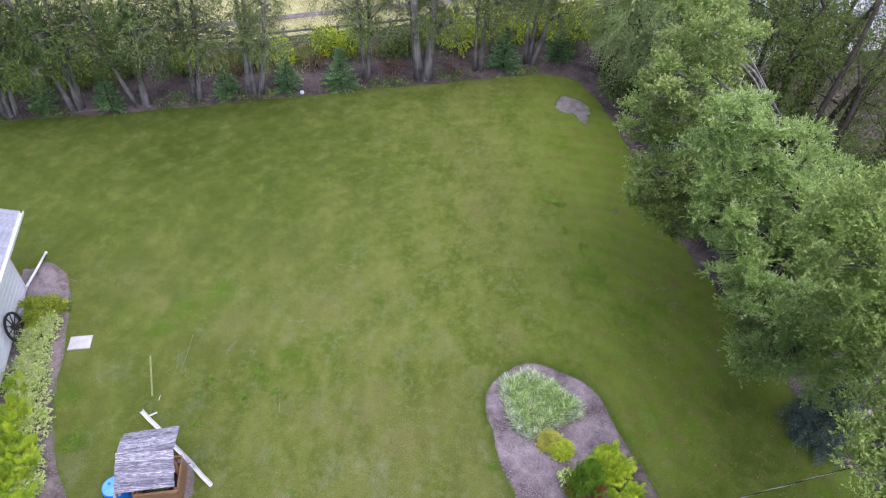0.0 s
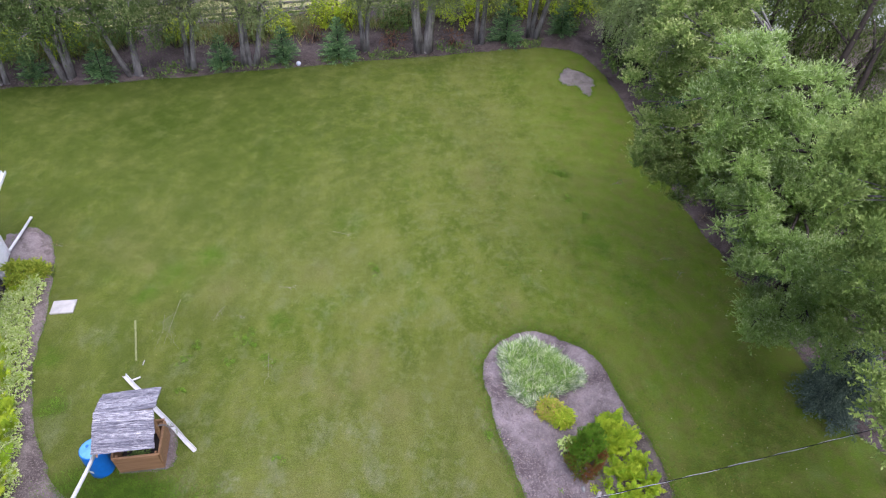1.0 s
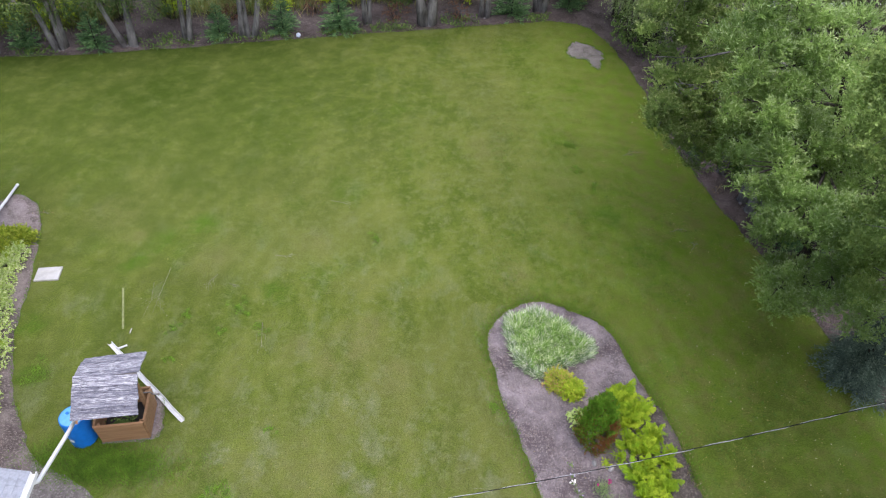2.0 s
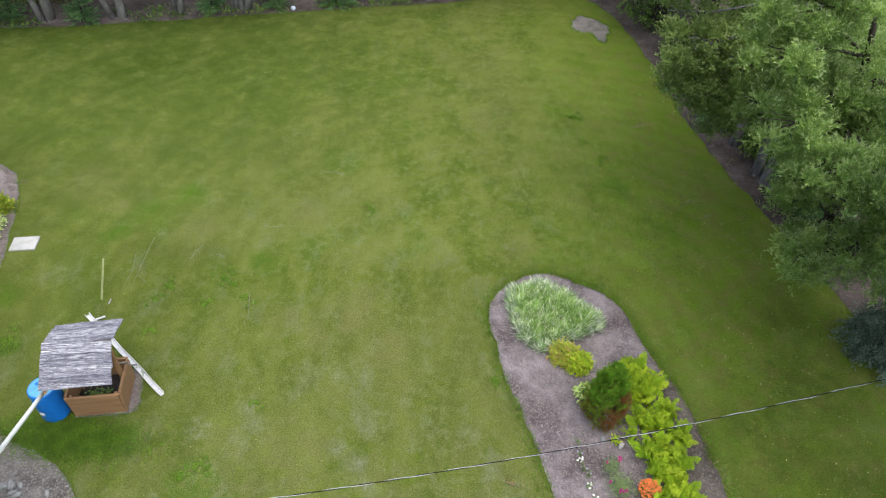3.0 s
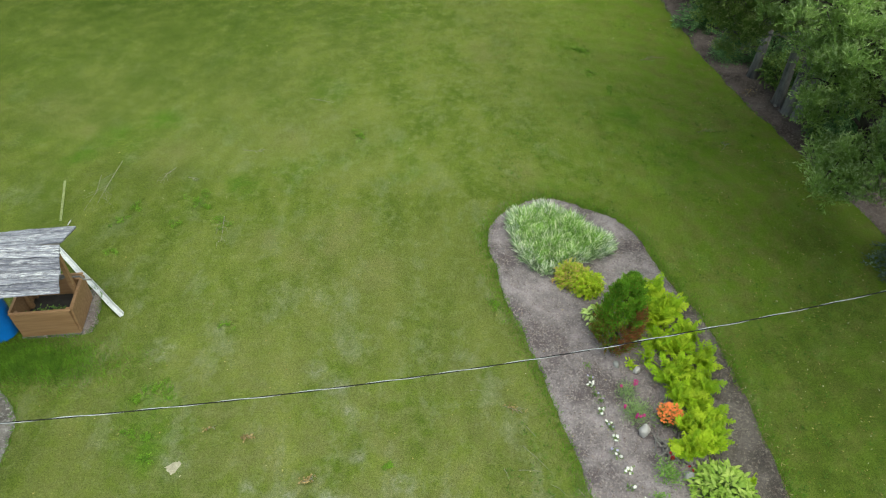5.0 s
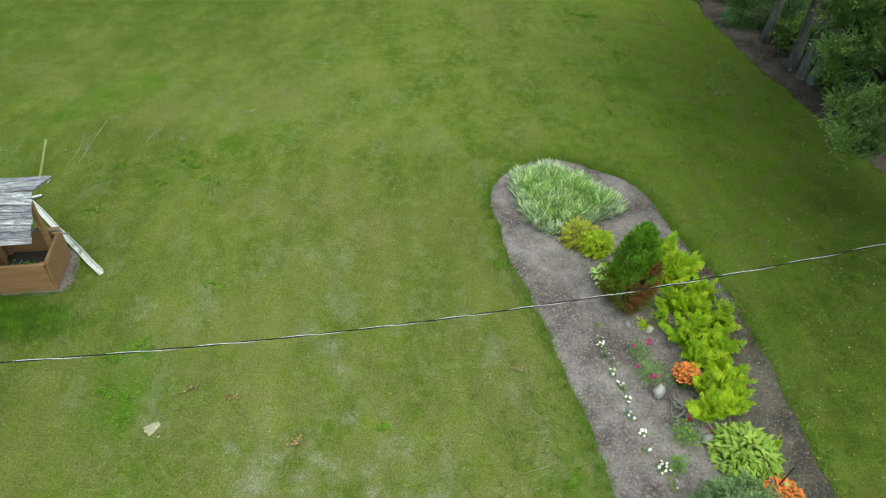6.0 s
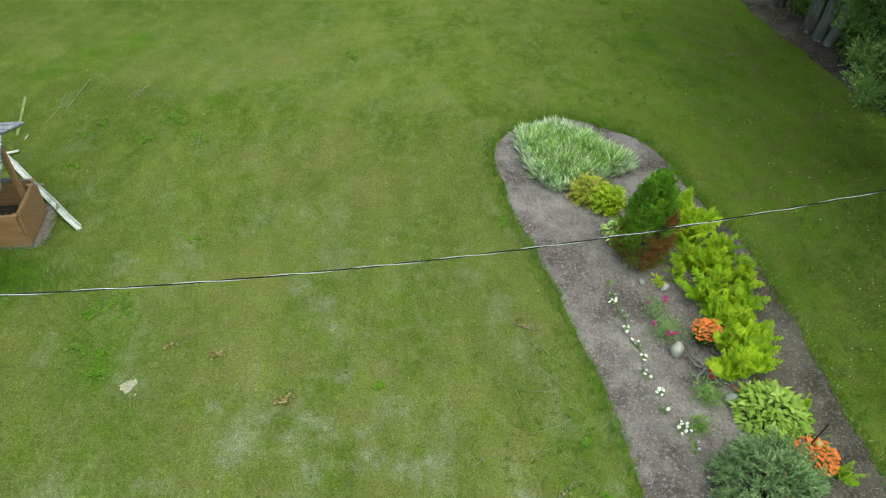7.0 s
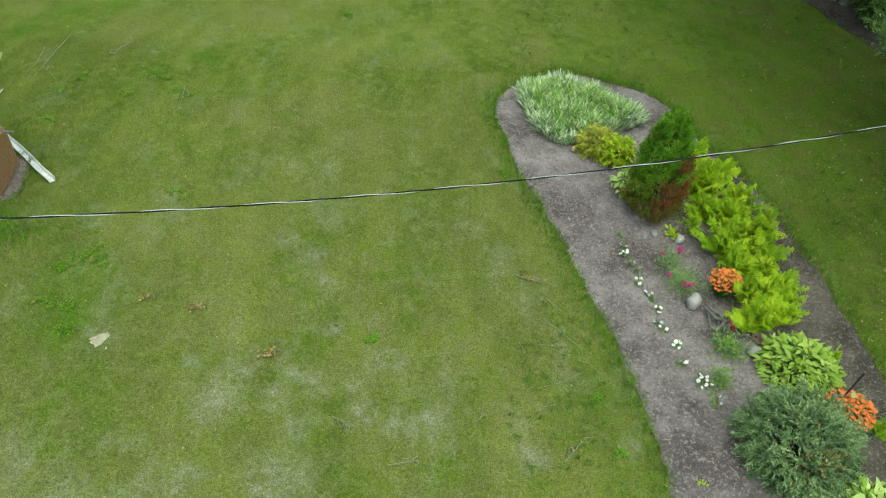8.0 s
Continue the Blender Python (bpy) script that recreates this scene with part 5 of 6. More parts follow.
# the back row
BACK = [(-19.65, 11.95), (-17.0, 12.6), (-14.42, 13.1), (-12.27, 13.95), (-9.85, 14.4), (-5.0, 16.25), (-2.35, 16.5), (0.2, 17.35), (2.75, 18.3)]
LEAN = [(-0.3, 0), (-0.6, 0), (0.0, 0), (0.5, 0), (0.6, 0), (-0.3, 0), (0.2, 0), (0.5, 0), (0.8, 0)]
for k, ((x, y), (lx, ly)) in enumerate(zip(BACK, LEAN)):
    g = np.random.default_rng(k + 300)
    n = 2 if k in (3, 5, 6, 7) else 3
    stems = [((i - (n - 1) / 2) * 0.20 + g.normal() * 0.04, g.normal() * 0.10, lx + (i - (n - 1) / 2) * (0.4 if k == 2 else 0.9) + 0.2 * g.normal(), ly + g.normal() * 0.6, 8.5 + g.random() * 2, (0.19 if k == 6 else 0.098) + 0.035 * g.random()) for i in range(n)]
    lobes = lobes_about((lx * 0.6, 0, 7.6), (1.8, 1.8, 4.0), 14, 0.9, k + 40)
    lobes += [(lx * 0.3 + g.normal() * 1.1, -0.2 + g.normal() * 0.7, 2.7 + 1.5 * g.random(), 0.55, 0.55, 0.5) for i in range(13)]
    if k < 3:
        lobes += [(lx * 0.3 + g.normal() * 1.2, 0.2 + g.normal() * 0.8, 2.2 + 2.4 * g.random(), 0.6, 0.6, 0.6) for i in range(12)]
    tree("poplar_tree", (x, y, 0), stems, lobes, BACK_GREEN if k < 3 else BACK_LEAF, 3600 if k < 3 else 1900, 9, 0.50, 0.078, 0.040, 0.7, k + 90, "dense green tree with grey stems in the back row" if k < 3 else "grey-stemmed tree with olive leaves in the back row", group="back row of trees", dense_below=5.2, bend=0.4)


def conifer(name, loc, height, radius, material, seed, label, dense=1.0, group="", fine=False):
    gen = np.random.default_rng(seed)
    h = thing(name, pose(*loc), label, "conifer", group)
    part("trunk", Geo().tube([(0, 0, -0.03), (0, 0, height * 0.5), (0, 0, height * 0.95)], [0.05 * height / 2, 0.03 * height / 2, 0.006], 7).mesh("trunk", DARK_BARK, True), h)
    base, way = [], []
    levels = int(11 * dense + height * 2)
    for i in range(levels):
        s = i / (levels - 1)
        z = height * (0.06 + 0.92 * s)
        r = radius * (1 - s) ** 0.8 + 0.03
        for k in range(int((7 + 9 * (1 - s)) * dense)):
            a = gen.random() * 2 * math.pi
            L = r * (0.75 + 0.4 * gen.random())
            d = np.array([math.cos(a), math.sin(a), 0.05 + 0.35 * s - 0.15 * (1 - s)])
            side = np.array([-math.sin(a), math.cos(a), 0])
            q = max(4, int(L / (0.085 if fine else 0.055)))
            for j in range(q):
                t = (j + 1) / q
                p = np.array([0, 0, z]) + d * L * t + np.array([0, 0, -0.10 * L * t + 0.10 * L * t * t]) - np.array([0, 0, (0.42 if fine else 0.0) * L * t * t])
                for e in (-1, 1):
                    twig = d * 0.8 + side * e * (0.75 - 0.3 * t) + gen.normal(size=3) * 0.18 + np.array([0, 0, -0.10 if fine else 0.12])
                    steps = max(2, int((0.30 * r * (1.15 - t) + 0.07) / 0.032)) if fine else 1
                    for i_ in range(steps):
                        base.append(p + twig * 0.032 * i_)
                        way.append(twig + gen.normal(size=3) * (0.38 if fine else 0.0))
    base, way = np.array(base), unit(np.array(way))
    part("needles", array_mesh("needles", leaf_quads(base, way, (0.075 if fine else 0.13 + 0.05 * radius) * (0.7 + 0.6 * gen.random(len(base))), 0.022 if fine else 0.045, gen=gen), 4, material), h)
    return h


for x, y, hh, r, s in ((-6.1, 15.55, 2.1, 0.95, 1), (-8.5, 15.1, 1.7, 0.8, 2), (-11.05, 14.35, 1.6, 0.7, 3), (-15.7, 12.8, 1.7, 0.75, 4), (-18.45, 12.55, 1.6, 0.75, 5), (1.5, 17.85, 2.3, 1.05, 6), (4.2, 18.9, 1.7, 0.9, 7)):
    conifer("spruce", (x, y, 0), hh * 0.88, r * 0.85, SPRUCE, s + 400, "small dark green young spruce in the mulch", 0.9, "young spruces")
conifer("blue_spruce", (9.65, -1.75, 0), 2.9, 1.15, BLUE_SPRUCE, 410, "dark bluish spruce under the side trees", 1.3, fine=True)
conifer("spruce", (7.9, 7.7, 0), 1.7, 0.7, SPRUCE, 414, "dark young spruce at the lawn edge under the poplar", 1.0, fine=True)
conifer("spruce", (9.0, 7.3, 0), 2.6, 0.9, SPRUCE, 411, "dark young spruce between the grey trunks", 1.0, fine=True)
conifer("spruce", (9.8, 3.2, 0), 3.4, 1.2, SPRUCE, 412, "dark young spruce behind the grey trunks", 1.0, fine=True)
conifer("spruce", (9.7, 5.3, 0), 2.8, 1.0, SPRUCE, 415, "dark young spruce close behind the grey trunks", 1.0, fine=True)
conifer("spruce", (7.5, 9.9, 0), 2.2, 0.8, SPRUCE, 413, "dark young spruce at the bed edge", 1.0)
fallen = thing("fallen_log", pose(10.89, -1.44, 0.085, 0, 0, math.degrees(math.atan2(0.60, 0.86))), "grey fallen log lying under the blue spruce", "log")
part("log_wood", Geo().tube([(0, 0, 0), (0.4, 0.03, 0.01), (0.8, -0.02, 0), (1.1, 0.01, -0.005)], [0.105, 0.10, 0.095, 0.085], 10).mesh("log_wood", BARK, True), fallen)
part("branch_stub", Geo().tube([(0.55, 0, 0.06), (0.6, 0.07, 0.16)], [0.03, 0.022], 7).mesh("branch_stub", BARK, True), fallen)


def shrub(name, loc, radii, leaf, twigs, seed, label, leaf_len=0.07, leaf_wid=0.04, lobes=7, per=9, category="shrub", group="", twig=0.22, droop=0.2):
    gen = np.random.default_rng(seed)
    h = thing(name, pose(*loc), label, category, group)
    rx, ry, rz = radii
    lo = [(gen.normal() * rx * 0.35, gen.normal() * ry * 0.35, rz * (0.75 + 0.5 * gen.random()), rx * 0.6, ry * 0.6, rz * 0.65) for k in range(lobes)]
    for c in lo:
        wood = Geo().tube([(c[0] * 0.2, c[1] * 0.2, -0.02), (c[0] * 0.6, c[1] * 0.6, c[2] * 0.6), (c[0], c[1], c[2])], [0.018, 0.012, 0.006], 5)
        part("stem", wood.mesh("stem", DARK_BARK), h)
    leaves = sprays(lo, twigs, per, twig, leaf_len, leaf_wid, droop, gen, 0.5, 0.04)
    leaves[:, 2] = np.maximum(leaves[:, 2], 0.02)
    part("foliage", array_mesh("foliage", leaves, 4, leaf), h)
    return h


for x, y, r, hz, s in ((-7.2, 18.4, 0.7, 0.65, 1), (-6.0, 18.9, 0.6, 0.6, 2), (0.6, 20.8, 1.4, 1.1, 3), (2.6, 21.2, 1.2, 1.0, 4), (-1.3, 19.9, 1.0, 0.9, 5), (4.6, 20.6, 1.1, 1.1, 6), (5.8, 21.4, 1.1, 1.0, 7), (-13.6, 16.4, 0.5, 0.5, 8), (-18.3, 14.9, 1.0, 0.6, 9), (-9.2, 17.6, 0.7, 0.5, 10), (-20.5, 14.2, 0.9, 0.7, 11)):
    shrub("yellow_shrub", (x, y, 0), (r, r, hz), YELLOW_SHRUB, 640, s + 500, "bright yellow-green leafy shrub before the fence", 0.10, 0.06, group="yellow shrubs")
for x, y, r, hz, s in ((-21.8, 13.6, 1.2, 1.3, 41), (-19.6, 14.3, 1.2, 1.4, 42), (-17.6, 14.8, 1.1, 1.3, 43), (-15.6, 15.3, 1.1, 1.2, 44), (-23.6, 13.0, 1.3, 1.5, 45), (-13.4, 15.7, 1.0, 1.1, 46), (11.0, 8.2, 1.1, 0.9, 21), (12.6, 8.8, 1.2, 1.0, 22), (11.4, 10.2, 1.2, 0.9, 23), (13.2, 6.2, 1.2, 1.0, 24), (13.8, 9.6, 1.3, 1.1, 25), (10.8, 6.0, 1.0, 0.8, 26), (9.0, 6.2, 0.45, 0.5, 51), (9.25, 5.4, 0.45, 0.5, 52), (9.5, 4.5, 0.5, 0.5, 53), (9.3, 3.5, 0.45, 0.45, 54), (14.8, 7.6, 1.3, 1.1, 27), (12.0, 4.4, 1.2, 0.9, 28), (14.2, 4.0, 1.3, 1.0, 29), (9.9, 11.4, 1.0, 0.8, 30), (10.2, 14.0, 1.1, 0.9, 31), (15.5, 11.5, 1.4, 1.1, 32), (13.0, 12.6, 1.3, 1.0, 33), (6.95, 14.3, 0.8, 0.9, 11), (7.5, 12.2, 0.7, 0.7, 12), (6.6, 16.0, 0.8, 0.9, 13), (4.7, 19.6, 0.9, 0.8, 1), (-4.0, 18.6, 0.9, 0.8, 2), (-3.2, 18.9, 0.8, 0.8, 3), (-10.6, 17.2, 0.9, 0.7, 4), (-21.0, 14.4, 1.0, 0.7, 6), (-16.4, 15.6, 1.1, 0.8, 8)):
    shrub("green_shrub", (x, y, 0), (r, r, hz), GREEN_SHRUB, 300, s + 520, "loose green shrub in the mulch bed", 0.09, 0.05, group="green shrubs")
for x, y, r, hz, s in ((-3.75, 16.6, 0.45, 0.45, 1), (-1.0, 17.2, 0.4, 0.4, 2), (-7.4, 17.0, 0.45, 0.35, 3), (-10.9, 15.9, 0.4, 0.3, 4)):
    shrub("dry_shrub", (x, y, 0), (r, r, hz), DRY_LEAF, 130, s + 540, "dry reddish brown shrub on the mulch", 0.07, 0.03, group="dry shrubs")

gen = np.random.default_rng(555)
m_ = 15000
f_ = gen.random(m_)
tall = np.stack([-26 + 34 * f_ + gen.normal(size=m_) * 0.1, 12.9 + 10.8 * f_ - np.abs(gen.normal(size=m_)) * 0.75, np.full(m_, 0.02)], 1)
tall = tall[np.array([noise.noise(Vector((u * 0.5, v * 0.5, 9))) > -0.12 for u, v, _ in tall])]
MEADOW_BLADE = foliage("tall_meadow_grass", [(0, (0.16, 0.20, 0.045)), (0.6, (0.28, 0.31, 0.085)), (0.9, (0.40, 0.38, 0.16)), (1, (0.42, 0.30, 0.22))], 0.7, 0.35, 1.0, 0.8)
tagged(new("tall_grass", array_mesh("tall_grass", leaf_quads(tall, unit(gen.normal(size=tall.shape) * np.array([0.35, 0.35, 0]) + np.array([0, 0, 1])), 0.35 + 0.45 * gen.random(len(tall)), 0.035, gen=gen, flat=0.3), 4, MEADOW_BLADE)),
       "tall yellowing grass and weeds before the fence", "grass", kind="stuff")
gen = np.random.default_rng(560)
edge = np.array([(-22, 11.0), (-14.5, 12.8), (-9.76, 14.1), (-5.53, 15.2), (0.56, 16.8), (3.4, 17.5)])
spots = []
for (xa, ya), (xb, yb) in zip(edge[:-1], edge[1:]):
    m_ = int(26 * math.hypot(xb - xa, yb - ya))
    f_ = gen.random(m_)
    spots.append(np.stack([xa + (xb - xa) * f_ + gen.normal(size=m_) * 0.2, ya + (yb - ya) * f_ + np.abs(gen.normal(size=m_)) * 0.5, np.full(m_, 0.03)], 1))
spots = np.concatenate(spots)
spots = spots[np.array([noise.noise(Vector((u * 0.6, v * 0.6, 5))) > -0.02 for u, v, _ in spots])]
pts = np.repeat(spots, 7, 0) + gen.normal(size=(len(spots) * 7, 3)) * np.array([0.10, 0.10, 0.03])
pts[:, 2] = np.maximum(pts[:, 2], 0.02)
tagged(new("undergrowth", array_mesh("undergrowth", leaf_quads(pts, unit(sphere_dirs(len(pts), gen) + np.array([0, 0, 0.7])), 0.16, 0.05, gen=gen), 4, GREEN_SHRUB)),
       "low green weeds along the mulch edge", "undergrowth", kind="stuff")

# ---- fence and neighbour ----
fence = thing("rail_fence", pose(0, 0, 0), "weathered wooden post and rail fence behind the trees", "fence")
FENCE_WOOD = plain("pale_fence_wood", (0.23, 0.22, 0.20), 0.9, vary=0.25, scale=4, bump_by=0.5)
post = Geo().slab((-0.06, -0.06, -0.1), (0.06, 0.06, 1.2), b=0.02).mesh("post", FENCE_WOOD)
a, b = Vector((-27.0, 12.9, 0)), Vector((11.0, 25.0, 0))
n = 15
span = (b - a).length / n
yaw = math.degrees(math.atan2(b.y - a.y, b.x - a.x))
rail = Geo().slab((-0.05, -0.03, -0.055), (span + 0.05, 0.03, 0.055), b=0.015).mesh("rail", FENCE_WOOD)
for k in range(n + 1):
    q = a.lerp(b, k / n)
    part("post", post, fence, m=pose(q.x, q.y, 0, 0, 0, yaw))
    if k < n:
        for z in (0.45, 0.78, 1.08):
            part("rail", rail, fence, m=pose(q.x, q.y, z, 0, 0, yaw + (0.4 if k % 2 else -0.4)) @ Matrix.Translation((0, -0.095, 0)))

nb = thing("neighbour_house", pose(14.0, 19.5, 0, 0, 0, 15), "white walled neighbour house behind the side trees", "house")
part("wall", Geo().box((0, 0, 0), (11, 7, 2.7)).mesh("wall", SIDING), nb)
rf = Geo().add([(-0.4, -0.5, 2.6), (11.4, -0.5, 2.6), (11.4, 7.5, 2.6), (-0.4, 7.5, 2.6), (-0.4, 3.5, 4.2), (11.4, 3.5, 4.2)], [(0, 1, 5, 4), (2, 3, 4, 5), (1, 2, 5), (3, 0, 4), (3, 2, 1, 0)])
part("roof", rf.mesh("roof", plain("pale_metal_roof", (0.55, 0.57, 0.62), 0.5, 0.2)), nb, "pale grey metal roof")
for k in range(3):
    wdw = part("window", Geo().slab((0, -0.04, 0), (1.2, 0.0, 1.1)).mesh("window", WHITE), nb, m=pose(1.4 + 3.4 * k, 0, 1.0))
    part("pane", Geo().box((0.08, -0.046, 0.08), (1.12, -0.041, 1.02)).mesh("pane", plain("dark_glass", (0.03, 0.035, 0.04), 0.1)), wdw)

# ---- island bed plants ----
gen = np.random.default_rng(70)
CLUMP = smooth_loop([(0.84, -0.70), (0.92, -1.55), (1.15, -2.10), (1.55, -2.45), (2.12, -2.10), (3.02, -1.66), (2.92, -1.15), (2.45, -0.72), (1.86, -0.36), (1.25, -0.42)], 0.2, 0.03, 11)
def ribbon_ring(count, edge_only, length, wide, lean, material, label):
    """Striped blades: an upright green core, or the paler arching rim of the clump."""
    x, y = 0.6 + 2.9 * gen.random(count), -2.8 + 2.9 * gen.random(count)
    ok = inside(CLUMP, x, y)
    core = inside((CLUMP - CLUMP.mean(0)) * 0.80 + CLUMP.mean(0), x + 0.06 * gen.normal(size=count), y + 0.06 * gen.normal(size=count))
    ok &= ~core if edge_only else core
    x, y = x[ok], y[ok]
    n = len(x)
    base = np.stack([x, y, np.full(n, 0.01)], 1)
    out = np.stack([x - 1.9, y + 1.3, np.zeros(n)], 1) * lean
    d = unit(gen.normal(size=(n, 3)) * np.array([0.30, 0.30, 0]) + out + np.array([0, 0, 1.1]))
    reach = length * (0.7 + 0.6 * gen.random(n)) * (0.86 + 0.22 * np.sin(x * 6.1 + 1.0) * np.sin(y * 5.3))
    arch = unit(d * np.array([1, 1, 0]) + 1e-6)
    side = np.cross(arch, np.array([0, 0, 1.0])) * wide
    cols = [base + d * (reach * k)[:, None] + arch * (reach * 0.30 * k * k)[:, None] - np.array([0, 0, 1]) * (reach * 0.16 * k * k)[:, None] for k in (0, 0.4, 0.75, 1.0)]
    vv = np.stack([np.stack([c - side * w, c + side * w], 1) for c, w in zip(cols, (0.8, 1.0, 0.75, 0.12))], 1).reshape(-1, 3)
    me = bpy.data.meshes.new("ribbon_grass")
    idx = np.arange(n) * 8
    me.from_pydata(vv.tolist(), [], np.concatenate([np.stack([idx + 2 * i, idx + 2 * i + 1, idx + 2 * i + 3, idx + 2 * i + 2], 1) for i in range(3)]).tolist())
    me.materials.append(material)
    tagged(new("ribbon_grass", me), label, "ornamental grass", kind="stuff")


GREEN_RIBBON = foliage("green_ribbon_blades", [(0, (0.15, 0.30, 0.045)), (0.4, (0.25, 0.44, 0.095)), (0.66, (0.42, 0.57, 0.24)), (1, (0.74, 0.79, 0.56))], 0.5, 0.3, 5.0, 0.66, soft=0.25)
ribbon_ring(17000, False, 0.34, 0.0095, 0.10, GREEN_RIBBON, "upright striped green ribbon grass in the clump")
ribbon_ring(24000, True, 0.27, 0.0105, 0.22, RIBBON, "pale white and green ribbon grass round the clump")

SPIREA = foliage("spirea_leaves", [(0, (0.27, 0.39, 0.03)), (0.5, (0.44, 0.54, 0.06)), (0.72, (0.56, 0.57, 0.12)), (1, (0.55, 0.27, 0.15))], 0.5, 0.3, 4.0, 0.8)
shrub("golden_shrub", (2.08, -2.60, 0), (0.265, 0.21, 0.23), SPIREA, 1100, 601, "golden spirea shrub with orange tips", 0.056, 0.026, 11, twig=0.15, group="golden shrubs")
shrub("golden_shrub", (2.34, -2.86, 0), (0.225, 0.19, 0.23), LIME, 1000, 602, "small bright yellow-green spirea shrub", 0.056, 0.026, 9, twig=0.14, group="golden shrubs")


def cedar(loc, height, radius, seed):
    gen = np.random.default_rng(seed)
    h = thing("cedar", pose(*loc), "conical green cedar with browned dead patches low down", "conifer")
    part("trunk", Geo().tube([(0, 0, -0.03), (0, 0, height * 0.8)], [0.05, 0.01], 7).mesh("trunk", DARK_BARK), h)
    # flat upright plumes that overlap up the tree
    plumes = 520
    s = ((np.arange(plumes) + gen.random(plumes)) / plumes) ** 1.15
    a = np.arange(plumes) * 2.39996 + gen.normal(size=plumes) * 0.25
    lump = 1 + 0.10 * np.sin(a * 3 + s * 5) + 0.07 * gen.normal(size=plumes)
    r = radius * np.minimum(1.0, 0.90 + s * 0.4) * np.maximum(1 - s ** 3.6, 0) ** 0.7 * lump * (0.66 + 0.32 * gen.random(plumes))
    foot = np.stack([np.cos(a) * r, np.sin(a) * r, 0.03 + s * (height - 0.24)], 1)
    rise = unit(np.stack([np.cos(a) * 0.42 * (1 - s), np.sin(a) * 0.42 * (1 - s), np.full(plumes, 1.0)], 1) + gen.normal(size=(plumes, 3)) * 0.10)
    turn = a + gen.normal(size=plumes) * 0.8
    fan = unit(np.stack([-np.sin(turn), np.cos(turn), np.zeros(plumes)], 1))
    tall = (0.19 + 0.10 * gen.random(plumes)) * (1 - 0.35 * s)
    k = 100
    h_, w_ = gen.random((plumes, k)) ** 0.8, gen.normal(size=(plumes, k)) * 0.42
    w_ *= 0.30 + np.sin(np.clip(h_, 0, 1) * 2.6) * 0.7
    pos = foot[:, None] + rise[:, None] * (h_ * tall[:, None])[..., None] + fan[:, None] * (w_ * tall[:, None] * 0.42)[..., None] + gen.normal(size=(plumes, k, 3)) * 0.009
    way = unit(rise[:, None] + fan[:, None] * (w_ * 1.1)[..., None] + gen.normal(size=(plumes, k, 3)) * 0.28)
    pos[..., 2] = np.maximum(pos[..., 2], 0.02)
    patch = ((np.cos(a - 5.3) > 0.62) & (s > 0.10) & (s < 0.38)) | ((np.cos(a - 5.7) > 0.86) & (s > 0.50) & (s < 0.64))
    dry = patch[:, None] & (gen.random((plumes, k)) < 0.93)
    dry |= gen.random((plumes, k)) < np.clip(0.62 - 1.1 * s, 0.03, 1)[:, None]
    for sel, mat_, nm, lb in ((~dry, CEDAR, "foliage", ""), (dry, DEAD_CEDAR, "dead_foliage", "browned dry sprays")):
        q, w = pos[sel], way[sel]
        part(nm, array_mesh(nm, leaf_quads(q, w, 0.028 + 0.032 * gen.random(len(q)), 0.0125, gen=gen, flat=0.4), 4, mat_), h, lb)
    return h


cedar((2.77, -4.10, 0), 1.92, 0.40, 611)


def dwarf_spruce(loc, radius, height, seed):
    gen = np.random.default_rng(seed)
    h = thing("dwarf_spruce", pose(*loc), "rounded blue-green dwarf spruce bush", "conifer")
    part("trunk", Geo().tube([(0, 0, -0.03), (0, 0, height * 0.6)], [0.05, 0.02], 7).mesh("trunk", DARK_BARK), h)
    n = 1000
    u = sphere_dirs(n, gen)
    u[:, 2] = np.abs(u[:, 2]) - 0.12
    u = unit(u)
    rr = (0.62 + 0.30 * gen.random(n)) * (1 + 0.10 * np.sin(u[:, 0] * 9) * np.sin(u[:, 1] * 8 + 1))
    p = u * np.array([radius, radius, height * 0.92]) * rr[:, None]
    p[:, 2] = np.maximum(p[:, 2] + 0.12, 0.03)
    shoot = unit(u * np.array([1, 1, 0.7]) + gen.normal(size=(n, 3)) * 0.38)
    across = unit(np.cross(shoot, u + gen.normal(size=(n, 3)) * 0.3))
    k = 26
    step = np.tile(np.arange(k), n)
    reach = np.repeat(0.15 + 0.10 * gen.random(n), k) / k
    base = np.repeat(p, k, 0) + np.repeat(shoot, k, 0) * (step * reach)[:, None]
    way = unit(np.repeat(shoot, k, 0) * 0.7 + np.repeat(across, k, 0) * np.where(step % 2, 0.75, -0.75)[:, None] + gen.normal(size=(n * k, 3)) * 0.22)
    needle = leaf_quads(base, way, 0.046 + 0.015 * gen.random(n * k), 0.0145, gen=gen, flat=0.6).reshape(n, k * 4, 3)
    yellowed = (u @ np.array([0.05, -0.66, 0.75]) + 0.04 * gen.normal(size=n)) > 0.975
    part("needles", array_mesh("needles", needle[~yellowed].reshape(-1, 3), 4, DWARF), h)
    part("yellowed_needles", array_mesh("yellowed_needles", needle[yellowed].reshape(-1, 3), 4, OLD_NEEDLE), h, "yellowish brown needles")
    m = 200
    tw = [p[i] * 0.75 for i in range(m)]
    inner = Geo()
    for i in range(m):
        inner.tube([tw[i] * 0.2 + np.array([0, 0, 0.1]), tw[i]], [0.008, 0.003], 4)
    part("twig", inner.mesh("twig", DARK_BARK), h)
    return h


dwarf_spruce((3.68, -8.25, 0), 0.58, 0.70, 621)


